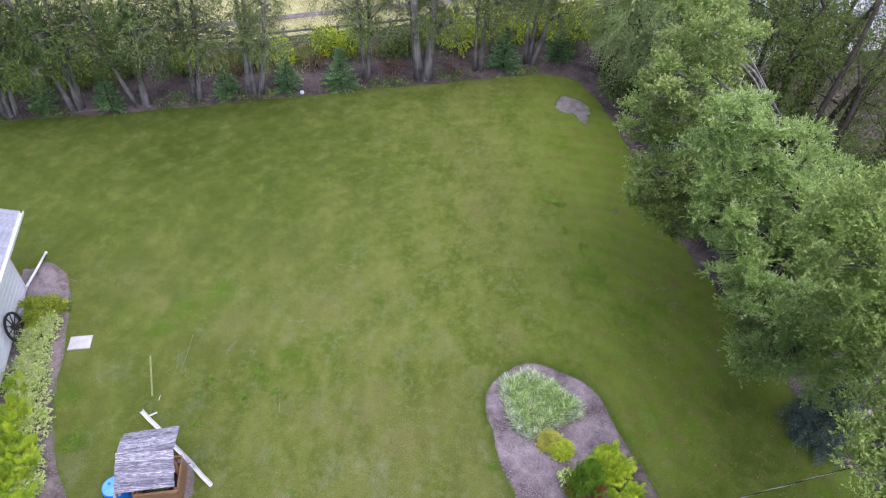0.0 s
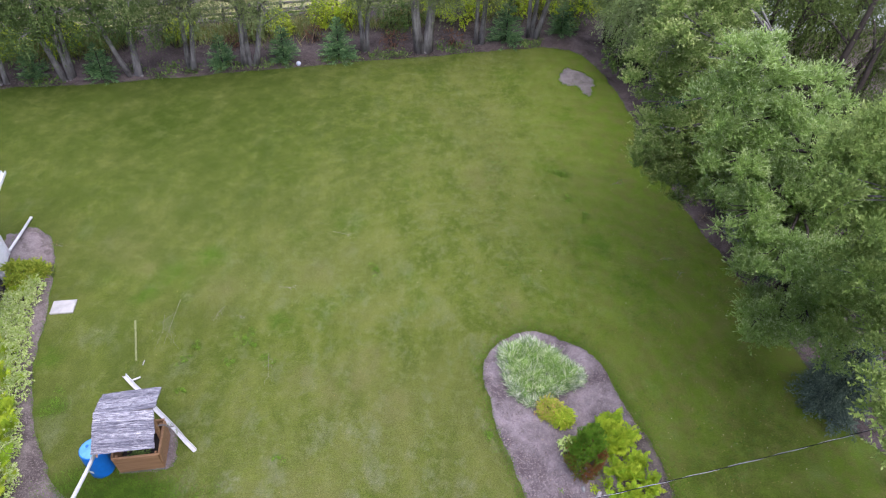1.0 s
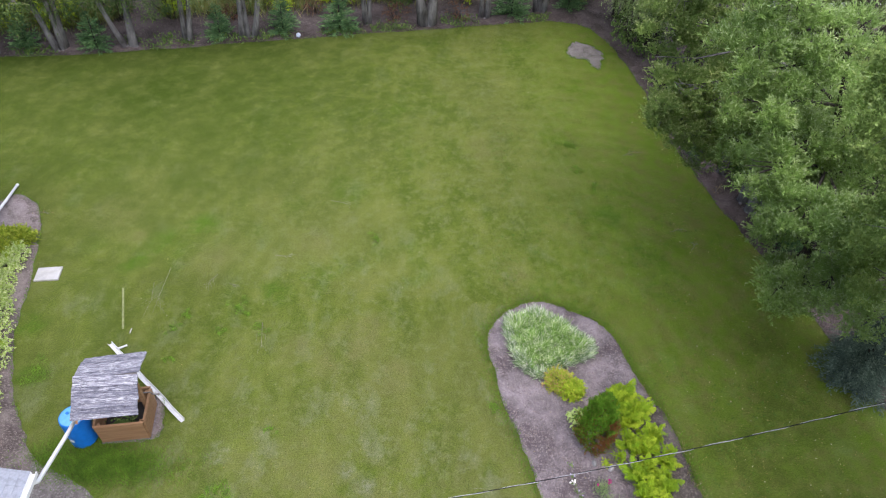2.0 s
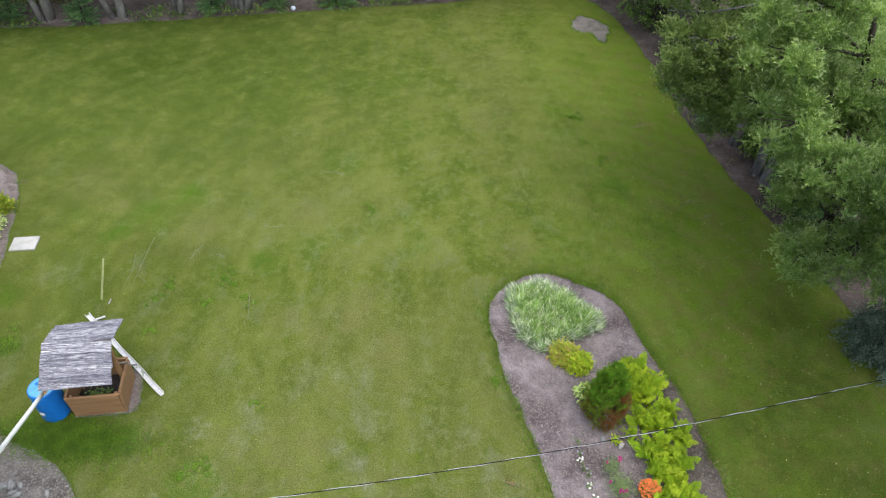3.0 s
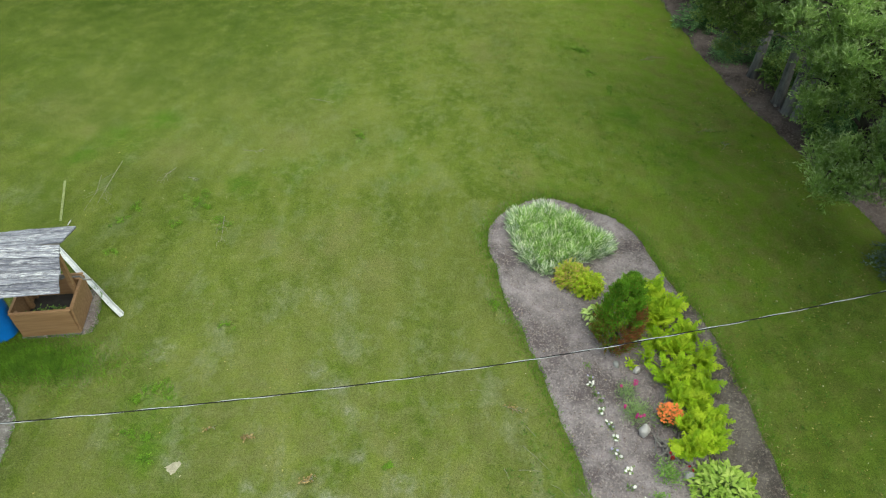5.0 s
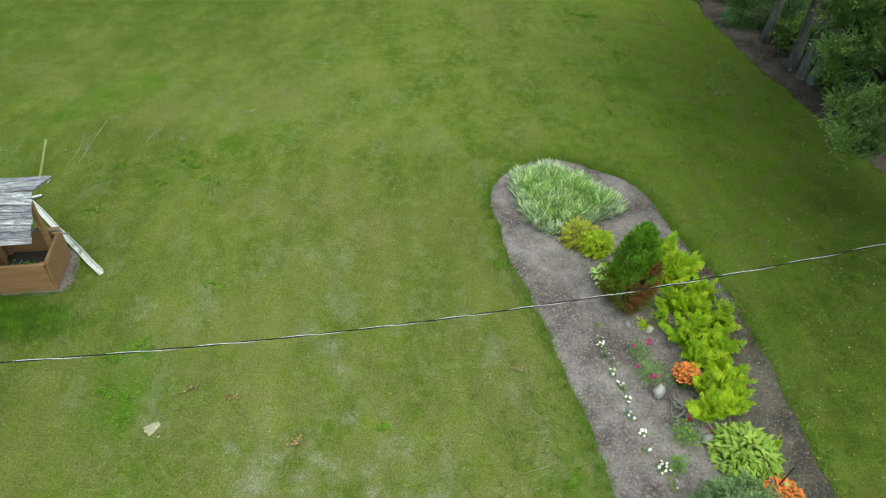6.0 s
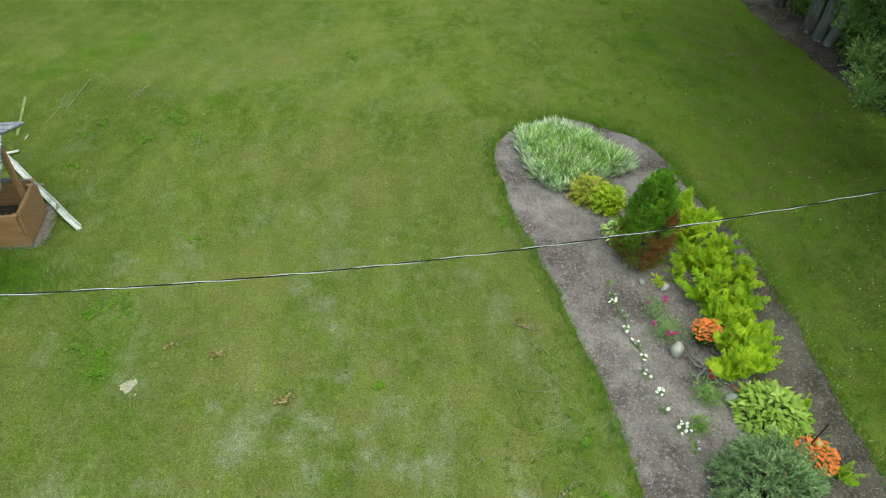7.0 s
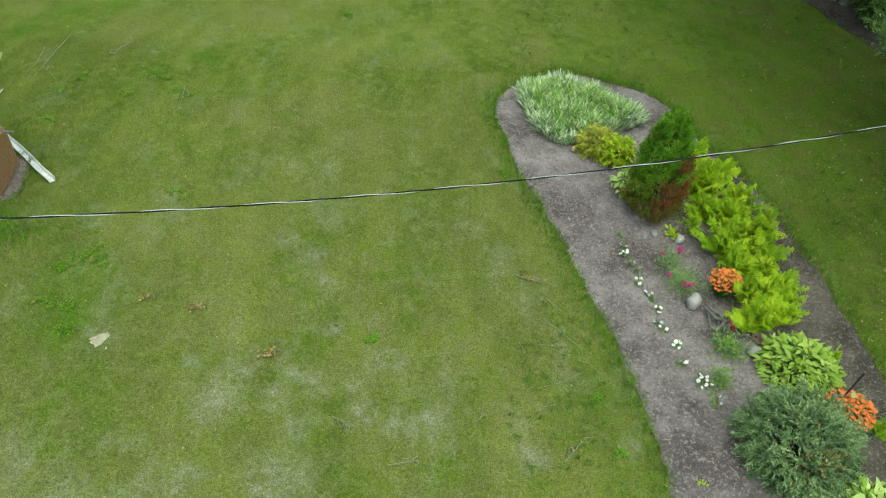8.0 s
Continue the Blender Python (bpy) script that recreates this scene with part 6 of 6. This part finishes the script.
# fern fronds: feather-shaped, arching
def frond_mesh(length, width, arch, seed):
    gen = np.random.default_rng(seed)
    verts, faces = [], []
    q = 22
    axis = lambda s: np.array([length * (s * 0.72 + 0.05 * s * s), 0, length * (0.86 * s - arch * s * s)])
    for i in range(q):
        s = 0.10 + 0.90 * i / (q - 1)
        p, w = axis(s), width * math.sin(math.pi * min(1, 0.16 + s * 0.84)) ** 0.7 + 0.008
        for e in (-1, 1):
            tip = p + np.array([0.42 * w + 0.01 * gen.normal(), e * w * (0.88 + 0.24 * gen.random()), -0.10 * w + 0.022 * gen.normal()])
            mid = (p + tip) / 2 + np.array([0, 0, 0.022])
            h = 0.0122 * length / 0.5
            k = len(verts)
            verts += [p - np.array([h * 0.5, 0, 0]), mid + np.array([-h, 0, 0.004 * gen.normal()]), tip, mid + np.array([h * 0.9, 0, 0]), p + np.array([h * 0.5, 0, 0])]
            faces.append((k, k + 1, k + 2, k + 3, k + 4) if e > 0 else (k + 4, k + 3, k + 2, k + 1, k))
    spine = [axis(s) for s in np.linspace(0, 1, 6)]
    g = Geo().add(verts, faces).tube(spine, [0.007, 0.006, 0.005, 0.004, 0.003, 0.002], 3)
    return g.mesh("frond", FERN)


FRONDS = [frond_mesh(0.46, 0.100, 0.42, 1), frond_mesh(0.52, 0.106, 0.30, 2), frond_mesh(0.40, 0.094, 0.55, 3), frond_mesh(0.46, 0.090, 0.20, 4)]


def fern(loc, size, seed, label, group, count=13):
    gen = np.random.default_rng(seed)
    h = thing("fern", pose(*loc, 0, 0, gen.random() * 360), label, "fern", group)
    for k in range(count):
        s = size * (0.8 + 0.4 * gen.random())
        m = pose(0, 0, 0.02, 0, gen.normal() * 13 - (50, 28, 6)[k % 3], k * 137.5 + gen.normal() * 16) @ pose(0, 0, 0, gen.normal() * 22) @ Matrix.Diagonal((s, s, s, 1))
        part("frond", FRONDS[k % 4], h, m=m)
    return h


gen = np.random.default_rng(71)
line = [(3.58, -3.05), (3.78, -3.6), (3.90, -4.2), (3.98, -4.8), (4.02, -5.4), (4.04, -6.0), (4.06, -6.45)]
for k, (x, y) in enumerate(line):
    for dx in (-0.30, -0.05, 0.24 if 0 < k < 5 else 0.14):
        w = 0.8 if k < 2 else 1.0
        fern((x + dx * w + gen.normal() * 0.05, y + gen.normal() * 0.08 + (0.28 if dx > 0 else 0), 0.01), 0.91 + 0.15 * gen.random(), 700 + k * 3 + int(dx * 5), "lush lime-green fern in the island bed", "ferns in the island bed", 32)
fern((4.72, -7.95, 0.01), 0.6, 741, "small lime-green fern beside orange lilies", "ferns in the island bed", 9)
fern((4.62, -6.9, 0.01), 0.5, 742, "small lime-green fern beside the hosta", "ferns in the island bed", 8)


def leaf_blade(length, width, material, seed, ribs=5):
    """A broad pointed leaf with a trough along the midrib and a drooping tip, on a stalk."""
    gen = np.random.default_rng(seed)
    v, f = [], []
    for i in range(ribs + 1):
        s = i / ribs
        w = width * math.sin(math.pi * (0.08 + 0.92 * s) ** 0.8) / 2 + 0.001
        x, z = length * s, length * (0.35 * s - 0.5 * s * s)
        v += [(x, -w, z + 0.25 * w), (x, 0, z), (x, w, z + 0.25 * w)]
    for i in range(ribs):
        for j in (0, 1):
            a = i * 3 + j
            f.append((a, a + 3, a + 4, a + 1))
    return Geo().add(v, f).mesh("leaf", material, True)


HOSTA_LEAF = [leaf_blade(0.125, 0.052, HOSTA, 1), leaf_blade(0.105, 0.044, HOSTA, 2)]
PALE_HOSTA_LEAF = [leaf_blade(0.14, 0.052, PALE_LEAF, 3), leaf_blade(0.12, 0.046, HOSTA, 4)]


def hosta(loc, radius, height, count, kinds, seed, label):
    gen = np.random.default_rng(seed)
    h = thing("hosta", pose(*loc), label, "hosta", "hostas")
    stalks = Geo()
    for k in range(count):
        s = math.sqrt((k + 0.5) / count)
        a = k * 2.39996 + gen.normal() * 0.5
        r = radius * s * 0.80 * (0.85 + 0.3 * gen.random())
        z = height * (1 - 0.75 * s ** 1.6) * (0.55 + 0.5 * gen.random())
        p = (r * math.cos(a), r * math.sin(a), max(0.04, z))
        stalks.tube([(0.1 * p[0], 0.1 * p[1], 0), (0.6 * p[0], 0.6 * p[1], p[2] * 0.8), p], 0.005, 4)
        sc = 0.7 + 0.4 * gen.random()
        part("leaf", kinds[k % 2], h, m=pose(*p, gen.normal() * 24, 4 - 26 * (1 - s) + gen.normal() * 18, math.degrees(a) + gen.normal() * 48) @ Matrix.Diagonal((sc, sc, sc, 1)))
    part("stalk", stalks.mesh("stalk", GREEN_SHRUB), h)
    return h


hosta((4.12, -7.08, 0.01), 0.58, 0.42, 760, HOSTA_LEAF, 801, "large light green hosta beside the ferns")
hosta((4.22, -9.0, 0.01), 0.55, 0.38, 280, PALE_HOSTA_LEAF, 802, "cream-edged variegated hosta beside the dwarf spruce")
hosta((2.46, -3.60, 0.01), 0.30, 0.42, 110, PALE_HOSTA_LEAF, 803, "small pale variegated hosta behind the cedar")
hosta((5.05, -8.75, 0.01), 0.42, 0.32, 110, HOSTA_LEAF, 804, "bright green hosta at the bed edge")


def bloom(name, radius, petals, material, cup=0.35):
    v, f = [(0, 0, 0)], []
    for k in range(petals):
        a, w = 2 * math.pi * k / petals, math.pi / petals * 1.05
        c = len(v)
        for da, r, z in ((-w, 0.72, cup * 0.5), (0, 1.0, cup), (w, 0.72, cup * 0.5)):
            v.append((radius * r * math.cos(a + da), radius * r * math.sin(a + da), radius * z))
        f += [(0, c, c + 1), (0, c + 1, c + 2)]
    return Geo().add(v, f).mesh(name, material)


def flower_plant(name, loc, radius, height, blooms, flower, leaf, seed, label, category, group="", leaves=220, leaf_len=0.05, leaf_wid=0.018, spread=None, extra=None):
    gen = np.random.default_rng(seed)
    h = thing(name, pose(*loc), label, category, group)
    p = np.stack([gen.normal(size=leaves) * radius * 0.45, gen.normal(size=leaves) * radius * 0.45, gen.random(leaves) * height * 0.85], 1)
    part("foliage", array_mesh("foliage", leaf_quads(p, unit(sphere_dirs(leaves, gen) + np.array([0, 0, 0.7])), leaf_len * (0.7 + 0.6 * gen.random(leaves)), leaf_wid, gen=gen), 4, leaf), h)
    st = Geo()
    spots = []
    for k in range(blooms):
        a, s = k * 2.39996, math.sqrt((k + 0.5) / blooms)
        x, y = (spread[k % len(spread)] if spread else (radius * s * math.cos(a), radius * s * math.sin(a)))
        z = height * (1.0 - 0.25 * s * s + 0.08 * gen.normal())
        st.tube([(x * 0.3, y * 0.3, 0), (x * 0.8, y * 0.8, z * 0.6), (x, y, z)], 0.004, 4)
        spots.append((x, y, z))
    part("stem", st.mesh("stem", leaf), h)
    for k, (x, y, z) in enumerate(spots):
        me = flower if not extra or k % 3 else extra
        s = 0.8 + 0.4 * gen.random()
        part("flower", me, h, m=pose(x, y, z, gen.normal() * 22 - 12, gen.normal() * 22, gen.random() * 360) @ Matrix.Diagonal((s, s, s, 1)))
    return h


LILY = bloom("lily_flower", 0.023, 6, ORANGE, 0.6)
flower_plant("orange_lilies", (3.45, -5.83, 0.01), 0.21, 0.38, 190, LILY, GREEN_SHRUB, 811, "dense clump of orange lilies in bloom", "lily", "orange lilies", 260, 0.12, 0.02)
flower_plant("orange_lilies", (4.36, -7.82, 0.01), 0.28, 0.40, 260, LILY, GREEN_SHRUB, 812, "wide clump of orange lilies in bloom", "lily", "orange lilies", 360, 0.12, 0.02)
DIANTHUS = bloom("pink_flower", 0.028, 5, PINK, 0.25)
GREY_GREEN = foliage("grey_green_leaves", [(0, (0.15, 0.25, 0.085)), (1, (0.29, 0.40, 0.17))], 0.6, 0.2, 5.0, 0.85)
flower_plant("pink_dianthus", (2.82, -5.28, 0.01), 0.2, 0.24, 18, DIANTHUS, GREY_GREEN, 821, "straggly grey-green plant with magenta flowers", "flowering plant", "pink flowers", 480, 0.08, 0.007, [(-0.10, 0.02), (0.16, 0.14), (0.14, 0.07), (0.18, 0.10)])
flower_plant("pink_dianthus", (2.95, -5.70, 0.01), 0.27, 0.22, 22, DIANTHUS, GREY_GREEN, 822, "bushy grey-green plant with magenta flowers", "flowering plant", "pink flowers", 1100, 0.09, 0.007, [(-0.22, 0.02), (-0.05, -0.17), (0.02, -0.16), (0.08, -0.14), (-0.02, -0.12)])
ROSE_LEAF = foliage("rose_leaves", [(0, (0.13, 0.26, 0.05)), (1, (0.26, 0.40, 0.10))], 0.5, 0.3, 5.0, 0.8)
ROSE = bloom("red_rose", 0.032, 7, RED, 0.7)
flower_plant("rose_bush", (3.28, -6.86, 0.01), 0.24, 0.34, 6, ROSE, ROSE_LEAF, 831, "small green rose bush with dark red blooms", "rose", "roses", 480, 0.045, 0.022, [(0.02, 0.24), (0.06, 0.20), (0.28, 0.02), (0.34, 0.0)])
flower_plant("rose_bush", (3.08, -7.34, 0.01), 0.16, 0.24, 0, ROSE, ROSE_LEAF, 832, "small green rose bush without flowers", "rose", "roses", 280, 0.045, 0.020)
PET_W, PET_L = bloom("white_flower", 0.030, 8, WHITE_PETAL, 0.12), bloom("lilac_flower", 0.025, 8, LILAC, 0.12)
ROW = [(2.20, -4.75, 1, 1), (2.22, -5.03, 2, 1), (2.22, -5.17, 5, 0), (2.27, -5.37, 1, 1), (2.34, -5.48, 1, 1), (2.33, -5.72, 4, 0), (2.44, -5.96, 2, 0), (2.47, -6.03, 2, 1), (2.51, -6.24, 4, 0), (2.47, -6.49, 2, 1), (2.52, -6.59, 2, 0), (2.66, -6.83, 5, 0), (2.65, -7.12, 1, 0), (2.87, -7.38, 8, 0), (2.96, -7.58, 1, 1), (2.94, -7.70, 1, 1)]
for k, (x, y, nb_, kind_) in enumerate(ROW):
    flower_plant("petunia", (x, y, 0.02), 0.07 if nb_ < 6 else 0.11, 0.10, nb_, PET_L if kind_ else PET_W, GREEN_SHRUB, 840 + k, "small petunia with lilac blooms" if kind_ else "small petunia with white blooms", "petunia", "row of petunias", 26 if nb_ < 6 else 60, 0.045, 0.022)
flower_plant("seedling", (2.55, -8.72, 0.02), 0.05, 0.07, 0, PET_W, LIME, 861, "tiny pale green seedling in bare soil", "seedling", "", 14, 0.055, 0.02)
flower_plant("yellow_plant", (3.0, -4.68, 0.02), 0.10, 0.14, 0, PET_W, LIME, 862, "small yellow-green plant under the cedar", "plant", "", 40, 0.09, 0.04)
flower_plant("leafy_plant", (3.30, -4.55, 0.02), 0.14, 0.30, 0, PET_W, FERN, 863, "upright green plant beside the cedar", "plant", "", 90, 0.16, 0.03)

stake = thing("garden_stake", pose(4.28, -7.70, 0), "thin black garden stake with a small glass head", "stake")
part("rod", Geo().tube([(-0.05, -0.05, -0.02), (0.03, 0.0, 0.38), (0.11, 0.05, 0.78)], 0.011, 6).mesh("rod", IRON), stake)
part("head", Geo().lathe([(0.01, 0), (0.022, 0.01), (0.025, 0.03), (0.01, 0.045)], 10).mesh("head", plain("blue_glass", (0.05, 0.14, 0.32), 0.2)), stake, "small blue head", m=pose(-0.05, 0.06, 0.34))
part("disc", Geo().lathe([(0.01, 0), (0.036, 0.008), (0.036, 0.014), (0.01, 0.02)], 12).mesh("disc", plain("pale_yellow", (0.30, 0.31, 0.10), 0.6)), stake, "pale yellow disc", m=pose(0.10, -0.02, 0.46, 30, 0, 0))

# twisted driftwood root
root = thing("driftwood_root", pose(3.44, -6.36, 0.02), "grey twisted driftwood root on the soil", "driftwood")
gen = np.random.default_rng(90)
for k in range(19):
    a = gen.random() * 6.28
    r = 0.18 + 0.28 * gen.random()
    path = [(0.04 * gen.normal(), 0.04 * gen.normal(), 0.05)]
    for s in (0.35, 0.7, 1.0):
        path.append((r * s * math.cos(a + s * gen.normal() * 0.6), r * s * math.sin(a + s * gen.normal() * 0.6), 0.05 + 0.10 * math.sin(3 * s) * gen.random()))
    part("root_arm", Geo().tube(path, [0.036, 0.028, 0.019, 0.007], 6).mesh("root_arm", OLD_WOOD, True), root)

# ---- house bed plants ----
wall_dir, out_dir = Vector((0.2555, -0.9668, 0)), Vector((0.9668, 0.2555, 0))
corner = Vector((-14.41, 2.13, 0))
gen = np.random.default_rng(95)
for k in range(18):
    s = 1.35 + 0.42 * k
    for o in (0.62, 0.86 + 0.13 * max(0.0, s - 3.6)):
        q = corner + wall_dir * (s + 0.15 * gen.normal()) + out_dir * (o + 0.07 * gen.normal())
        shrub("goutweed", (q.x, q.y, 0), (0.38, 0.38, 0.15), PALE_LEAF, 380, 900 + 2 * k + int(o > 0.7), "low mound of white-edged variegated goutweed", 0.046, 0.031, 12, 8, "ground cover", "goutweed mounds", 0.10)
CLUSTERS = [(-12.95, -1.5, 0.8), (-12.6, -1.7, 0.75), (-12.57, -2.32, 1.1), (-12.1, -2.55, 1.0), (-12.45, -2.8, 1.2), (-12.1, -3.25, 1.2), (-11.75, -3.55, 1.15), (-12.2, -3.7, 1.2), (-11.4, -3.9, 1.05), (-11.85, -4.1, 1.2), (-11.45, -4.3, 1.1), (-11.75, -4.7, 1.2), (-11.2, -5.0, 1.2), (-11.5, -5.4, 1.2), (-10.9, -5.7, 1.2), (-13.35, 0.55, 0.7), (-13.3, 0.9, 0.6)]
for k, (x, y, size) in enumerate(CLUSTERS):
    fern((x, y, 0.01), size + 0.15 * gen.random(), 930 + k, "yellow-green fern along the white wall", "ferns along the house", 24)
for k, (x, y) in enumerate(((-13.74, 1.28), (-13.42, 1.30), (-13.12, 1.38), (-13.47, 0.82))):
    shrub("golden_shrub", (x, y, 0), (0.22, 0.20, 0.18), CORNER_LEAF, 420, 960 + k, "yellow-green leafy plant at the house corner", 0.07, 0.04, 6, group="house corner plants")

# ---- lawn details ----
for k, (x, y, r) in enumerate(((0.46, -3.32, 0.20), (-1.27, -6.97, 0.09), (-6.35, -0.62, 0.26), (-6.15, -0.80, 0.15), (-7.6, -0.97, 0.16), (-7.85, -1.5, 0.15), (-6.57, -1.55, 0.14), (-5.6, -1.4, 0.2), (-7.6, -2.45, 0.12), (3.22, 7.7, 0.32), (3.4, 6.3, 0.22), (3.8, 5.4, 0.22),
                               (-5.5, -5.8, 0.18), (-5.23, -5.81, 0.13), (-5.7, -5.98, 0.12), (-5.58, -6.67, 0.12), (-5.34, -6.72, 0.12), (-5.2, -7.1, 0.10), (-4.7, -4.25, 0.12), (-2.97, 2.2, 0.2), (-10.75, -3.1, 0.38), (1.5, -7.62, 0.10), (1.7, -8.4, 0.08))):
    gen = np.random.default_rng(970 + k)
    n = int(90 + 3600 * r * r)
    lump = gen.normal(size=(7, 2)) * r * 0.55
    p = np.concatenate([lump[gen.integers(0, 7, n)] + gen.normal(size=(n, 2)) * r * 0.22, (0.012 + 0.028 * gen.random(n))[:, None]], 1)
    h = thing("weed_patch", pose(x, y, 0), "low patch of bright green clover in the lawn", "weed", "clover patches")
    part("foliage", array_mesh("foliage", leaf_quads(p, unit(sphere_dirs(n, gen) * np.array([1, 1, 0.4])), 0.028, 0.019, gen=gen, flat=2.0), 4, WEED), h)


TAN_LEAF = foliage("tan_dry_leaves", [(0, (0.20, 0.14, 0.06)), (1, (0.38, 0.29, 0.14))], 0.8, 0.15, 3.0)
TWIG = plain("bleached_twig", (0.24, 0.225, 0.18), 0.9, vary=0.25)


def fallen_twig(loc, length, yaw, seed, label, material=OLD_WOOD, leaves=0):
    gen = np.random.default_rng(seed)
    h = thing("fallen_branch", pose(*loc, 0, 0, yaw), label, "branch", "fallen branches")
    part("branch", Geo().tube([(-length / 2, 0, 0.02), (0, length * 0.06 * gen.normal(), 0.035), (length / 2, 0, 0.015)], [0.0045, 0.004, 0.002], 5).mesh("branch", material), h)
    for k in range(6):
        x = (gen.random() - 0.4) * length * 0.8
        e = 1 if k % 2 else -1
        side = [(x, 0, 0.025), (x + 0.12 * length, e * length * (0.06 + 0.10 * gen.random()), 0.05), (x + 0.25 * length, e * length * (0.10 + 0.16 * gen.random()), 0.012)]
        part("twig", Geo().tube(side, [0.003, 0.0022, 0.0015], 4).mesh("twig", material), h)
    if leaves:
        p = np.stack([gen.normal(size=leaves) * length * 0.3, gen.normal(size=leaves) * length * 0.15, 0.02 + 0.03 * gen.random(leaves)], 1)
        part("foliage", array_mesh("foliage", leaf_quads(p, sphere_dirs(leaves, gen), 0.05, 0.028, gen=gen), 4, TAN_LEAF), h)


STALKS = [(1.13, -6.21, 0.37, -49), (1.18, -6.69, 0.65, -45), (1.07, -6.91, 0.40, -1), (1.49, -7.20, 0.29, -35), (1.12, -7.44, 0.71, 26), (0.66, -6.97, 0.23, -64), (0.99, -7.81, 0.22, 20), (0.15, -5.42, 0.22, 4),
          (0.96, -8.63, 0.23, -19), (1.89, -7.27, 0.28, -49), (-8.79, -0.59, 1.3, -84)]
for k, (x, y, L, yaw) in enumerate(STALKS):
    g = np.random.default_rng(1100 + k)
    h = thing("dry_stalk", pose(x, y, 0.03, 0, 0, yaw), "thin straw-coloured stalk lying on the grass", "stalk", "dry stalks")
    part("stem", Geo().tube([(-L / 2, 0, 0), (0, L * 0.05 * g.normal(), 0.012), (L / 2, 0, 0)], [0.0032, 0.0028, 0.0016], 5).mesh("stem", TWIG), h)
for k, (x, y, L, yaw, lv) in enumerate(((-4.27, 3.86, 0.66, -13, 0), (5.45, 7.32, 0.8, 20, 30), (-5.49, -1.56, 0.82, -79, 0), (-7.30, 0.19, 0.62, -107, 0), (-8.55, -0.21, 1.7, -88, 0), (-5.57, 1.35, 0.49, -2, 0), (-6.67, 0.10, 0.27, -18, 0), (0.81, -5.75, 0.30, -15, 26), (-4.32, -6.50, 0.16, 20, 16), (-3.63, -6.61, 0.18, 30, 30),
                                     (-2.5, -7.3, 0.22, 30, 40), (1.21, -8.38, 0.40, 53, 10), (-0.69, -8.67, 0.35, 14, 0), (-1.45, -8.21, 0.25, -29, 0), (0.15, -8.04, 0.17, 50, 0), (-13.2, 2.62, 0.5, 10, 8), (6.58, 2.73, 0.5, 60, 16), (6.24, 3.39, 0.5, 20, 12), (8.05, 5.6, 0.7, 50, 30))):
    fallen_twig((x, y, 0.015), L, yaw, 1000 + k, "dry leafy twig lying on the grass" if lv else "thin bare grey twig lying on the grass", TWIG, lv)
gen = np.random.default_rng(99)
n = 520
p = np.stack([-9 + 18.5 * gen.random(n), -9.5 + 22 * gen.random(n), np.full(n, 0.05)], 1)
near = np.stack([gen.normal(7.0, 1.5, 2300), -8 + 18 * gen.random(2300), np.full(2300, 0.04)], 1)
p = np.concatenate([p, near])
keep = ~inside(WOODS, p[:, 0], p[:, 1])
p = p[keep]
LITTER = foliage("fallen_leaves", [(0, (0.17, 0.12, 0.04)), (0.45, (0.30, 0.24, 0.08)), (0.85, (0.42, 0.37, 0.14)), (1, (0.62, 0.60, 0.46))], 0.7, 0.1, 3.0)
way = unit(gen.normal(size=p.shape) * np.array([1, 1, 0.15]))
tagged(new("leaf_litter", array_mesh("leaf_litter", leaf_quads(p, way, 0.018 + 0.028 * gen.random(len(p)), 0.018, gen=gen), 4, LITTER)), "scattered pale fallen leaves on the lawn", "fallen leaves", kind="stuff")
n = 26000
x, y = 0.2 + 5.4 * gen.random(n), -10.5 + 10.8 * gen.random(n)
ok = inside(ISLAND, x, y)
p = np.array([(u, v, bed_rise(u, v, 0.006, 0.05) + 0.004) for u, v in zip(x[ok], y[ok])])
CHIP = foliage("soil_chips", [(0, (0.06, 0.045, 0.042)), (0.35, (0.13, 0.09, 0.08)), (0.7, (0.27, 0.21, 0.19)), (1, (0.37, 0.33, 0.30))], 0.9, 0.0, 3.0)
way = unit(gen.normal(size=p.shape) * np.array([1, 1, 0.3]))
# small weeds that dot the turf
gen = np.random.default_rng(131)
foot = np.stack([0.5 + 8.0 * gen.random(2600), -9 + 19 * gen.random(2600), np.full(2600, 0.03)], 1)
foot = foot[np.array([noise.noise(Vector((u * 0.55, v * 0.55, 4))) > -0.05 for u, v, _ in foot]) & ~inside(WOODS, foot[:, 0], foot[:, 1]) & ~inside(ISLAND, foot[:, 0], foot[:, 1])]
pts = np.repeat(foot, 7, 0) + gen.normal(size=(len(foot) * 7, 3)) * np.array([0.026, 0.026, 0.006])
pts[:, 2] = np.maximum(pts[:, 2], 0.012)
WEED = foliage("turf_weed_leaves", [(0, (0.045, 0.10, 0.012)), (0.6, (0.075, 0.15, 0.018)), (1, (0.12, 0.22, 0.03))], 0.6, 0.25, 3.0, 0.8)
tagged(new("turf_weeds", array_mesh("turf_weeds", leaf_quads(pts, unit(sphere_dirs(len(pts), gen) * np.array([1, 1, 0.2]) + np.array([0, 0, 0.35])), 0.030 + 0.022 * gen.random(len(pts)), 0.018, gen=gen), 4, WEED)), "small dark green weeds dotted over the turf", "weeds", kind="stuff")
tagged(new("soil_litter", array_mesh("soil_litter", leaf_quads(p, way, 0.02 + 0.10 * gen.random(len(p)) ** 3, 0.008, gen=gen), 4, CHIP)), "bark chips and dry bits on the bed soil", "mulch", kind="stuff")
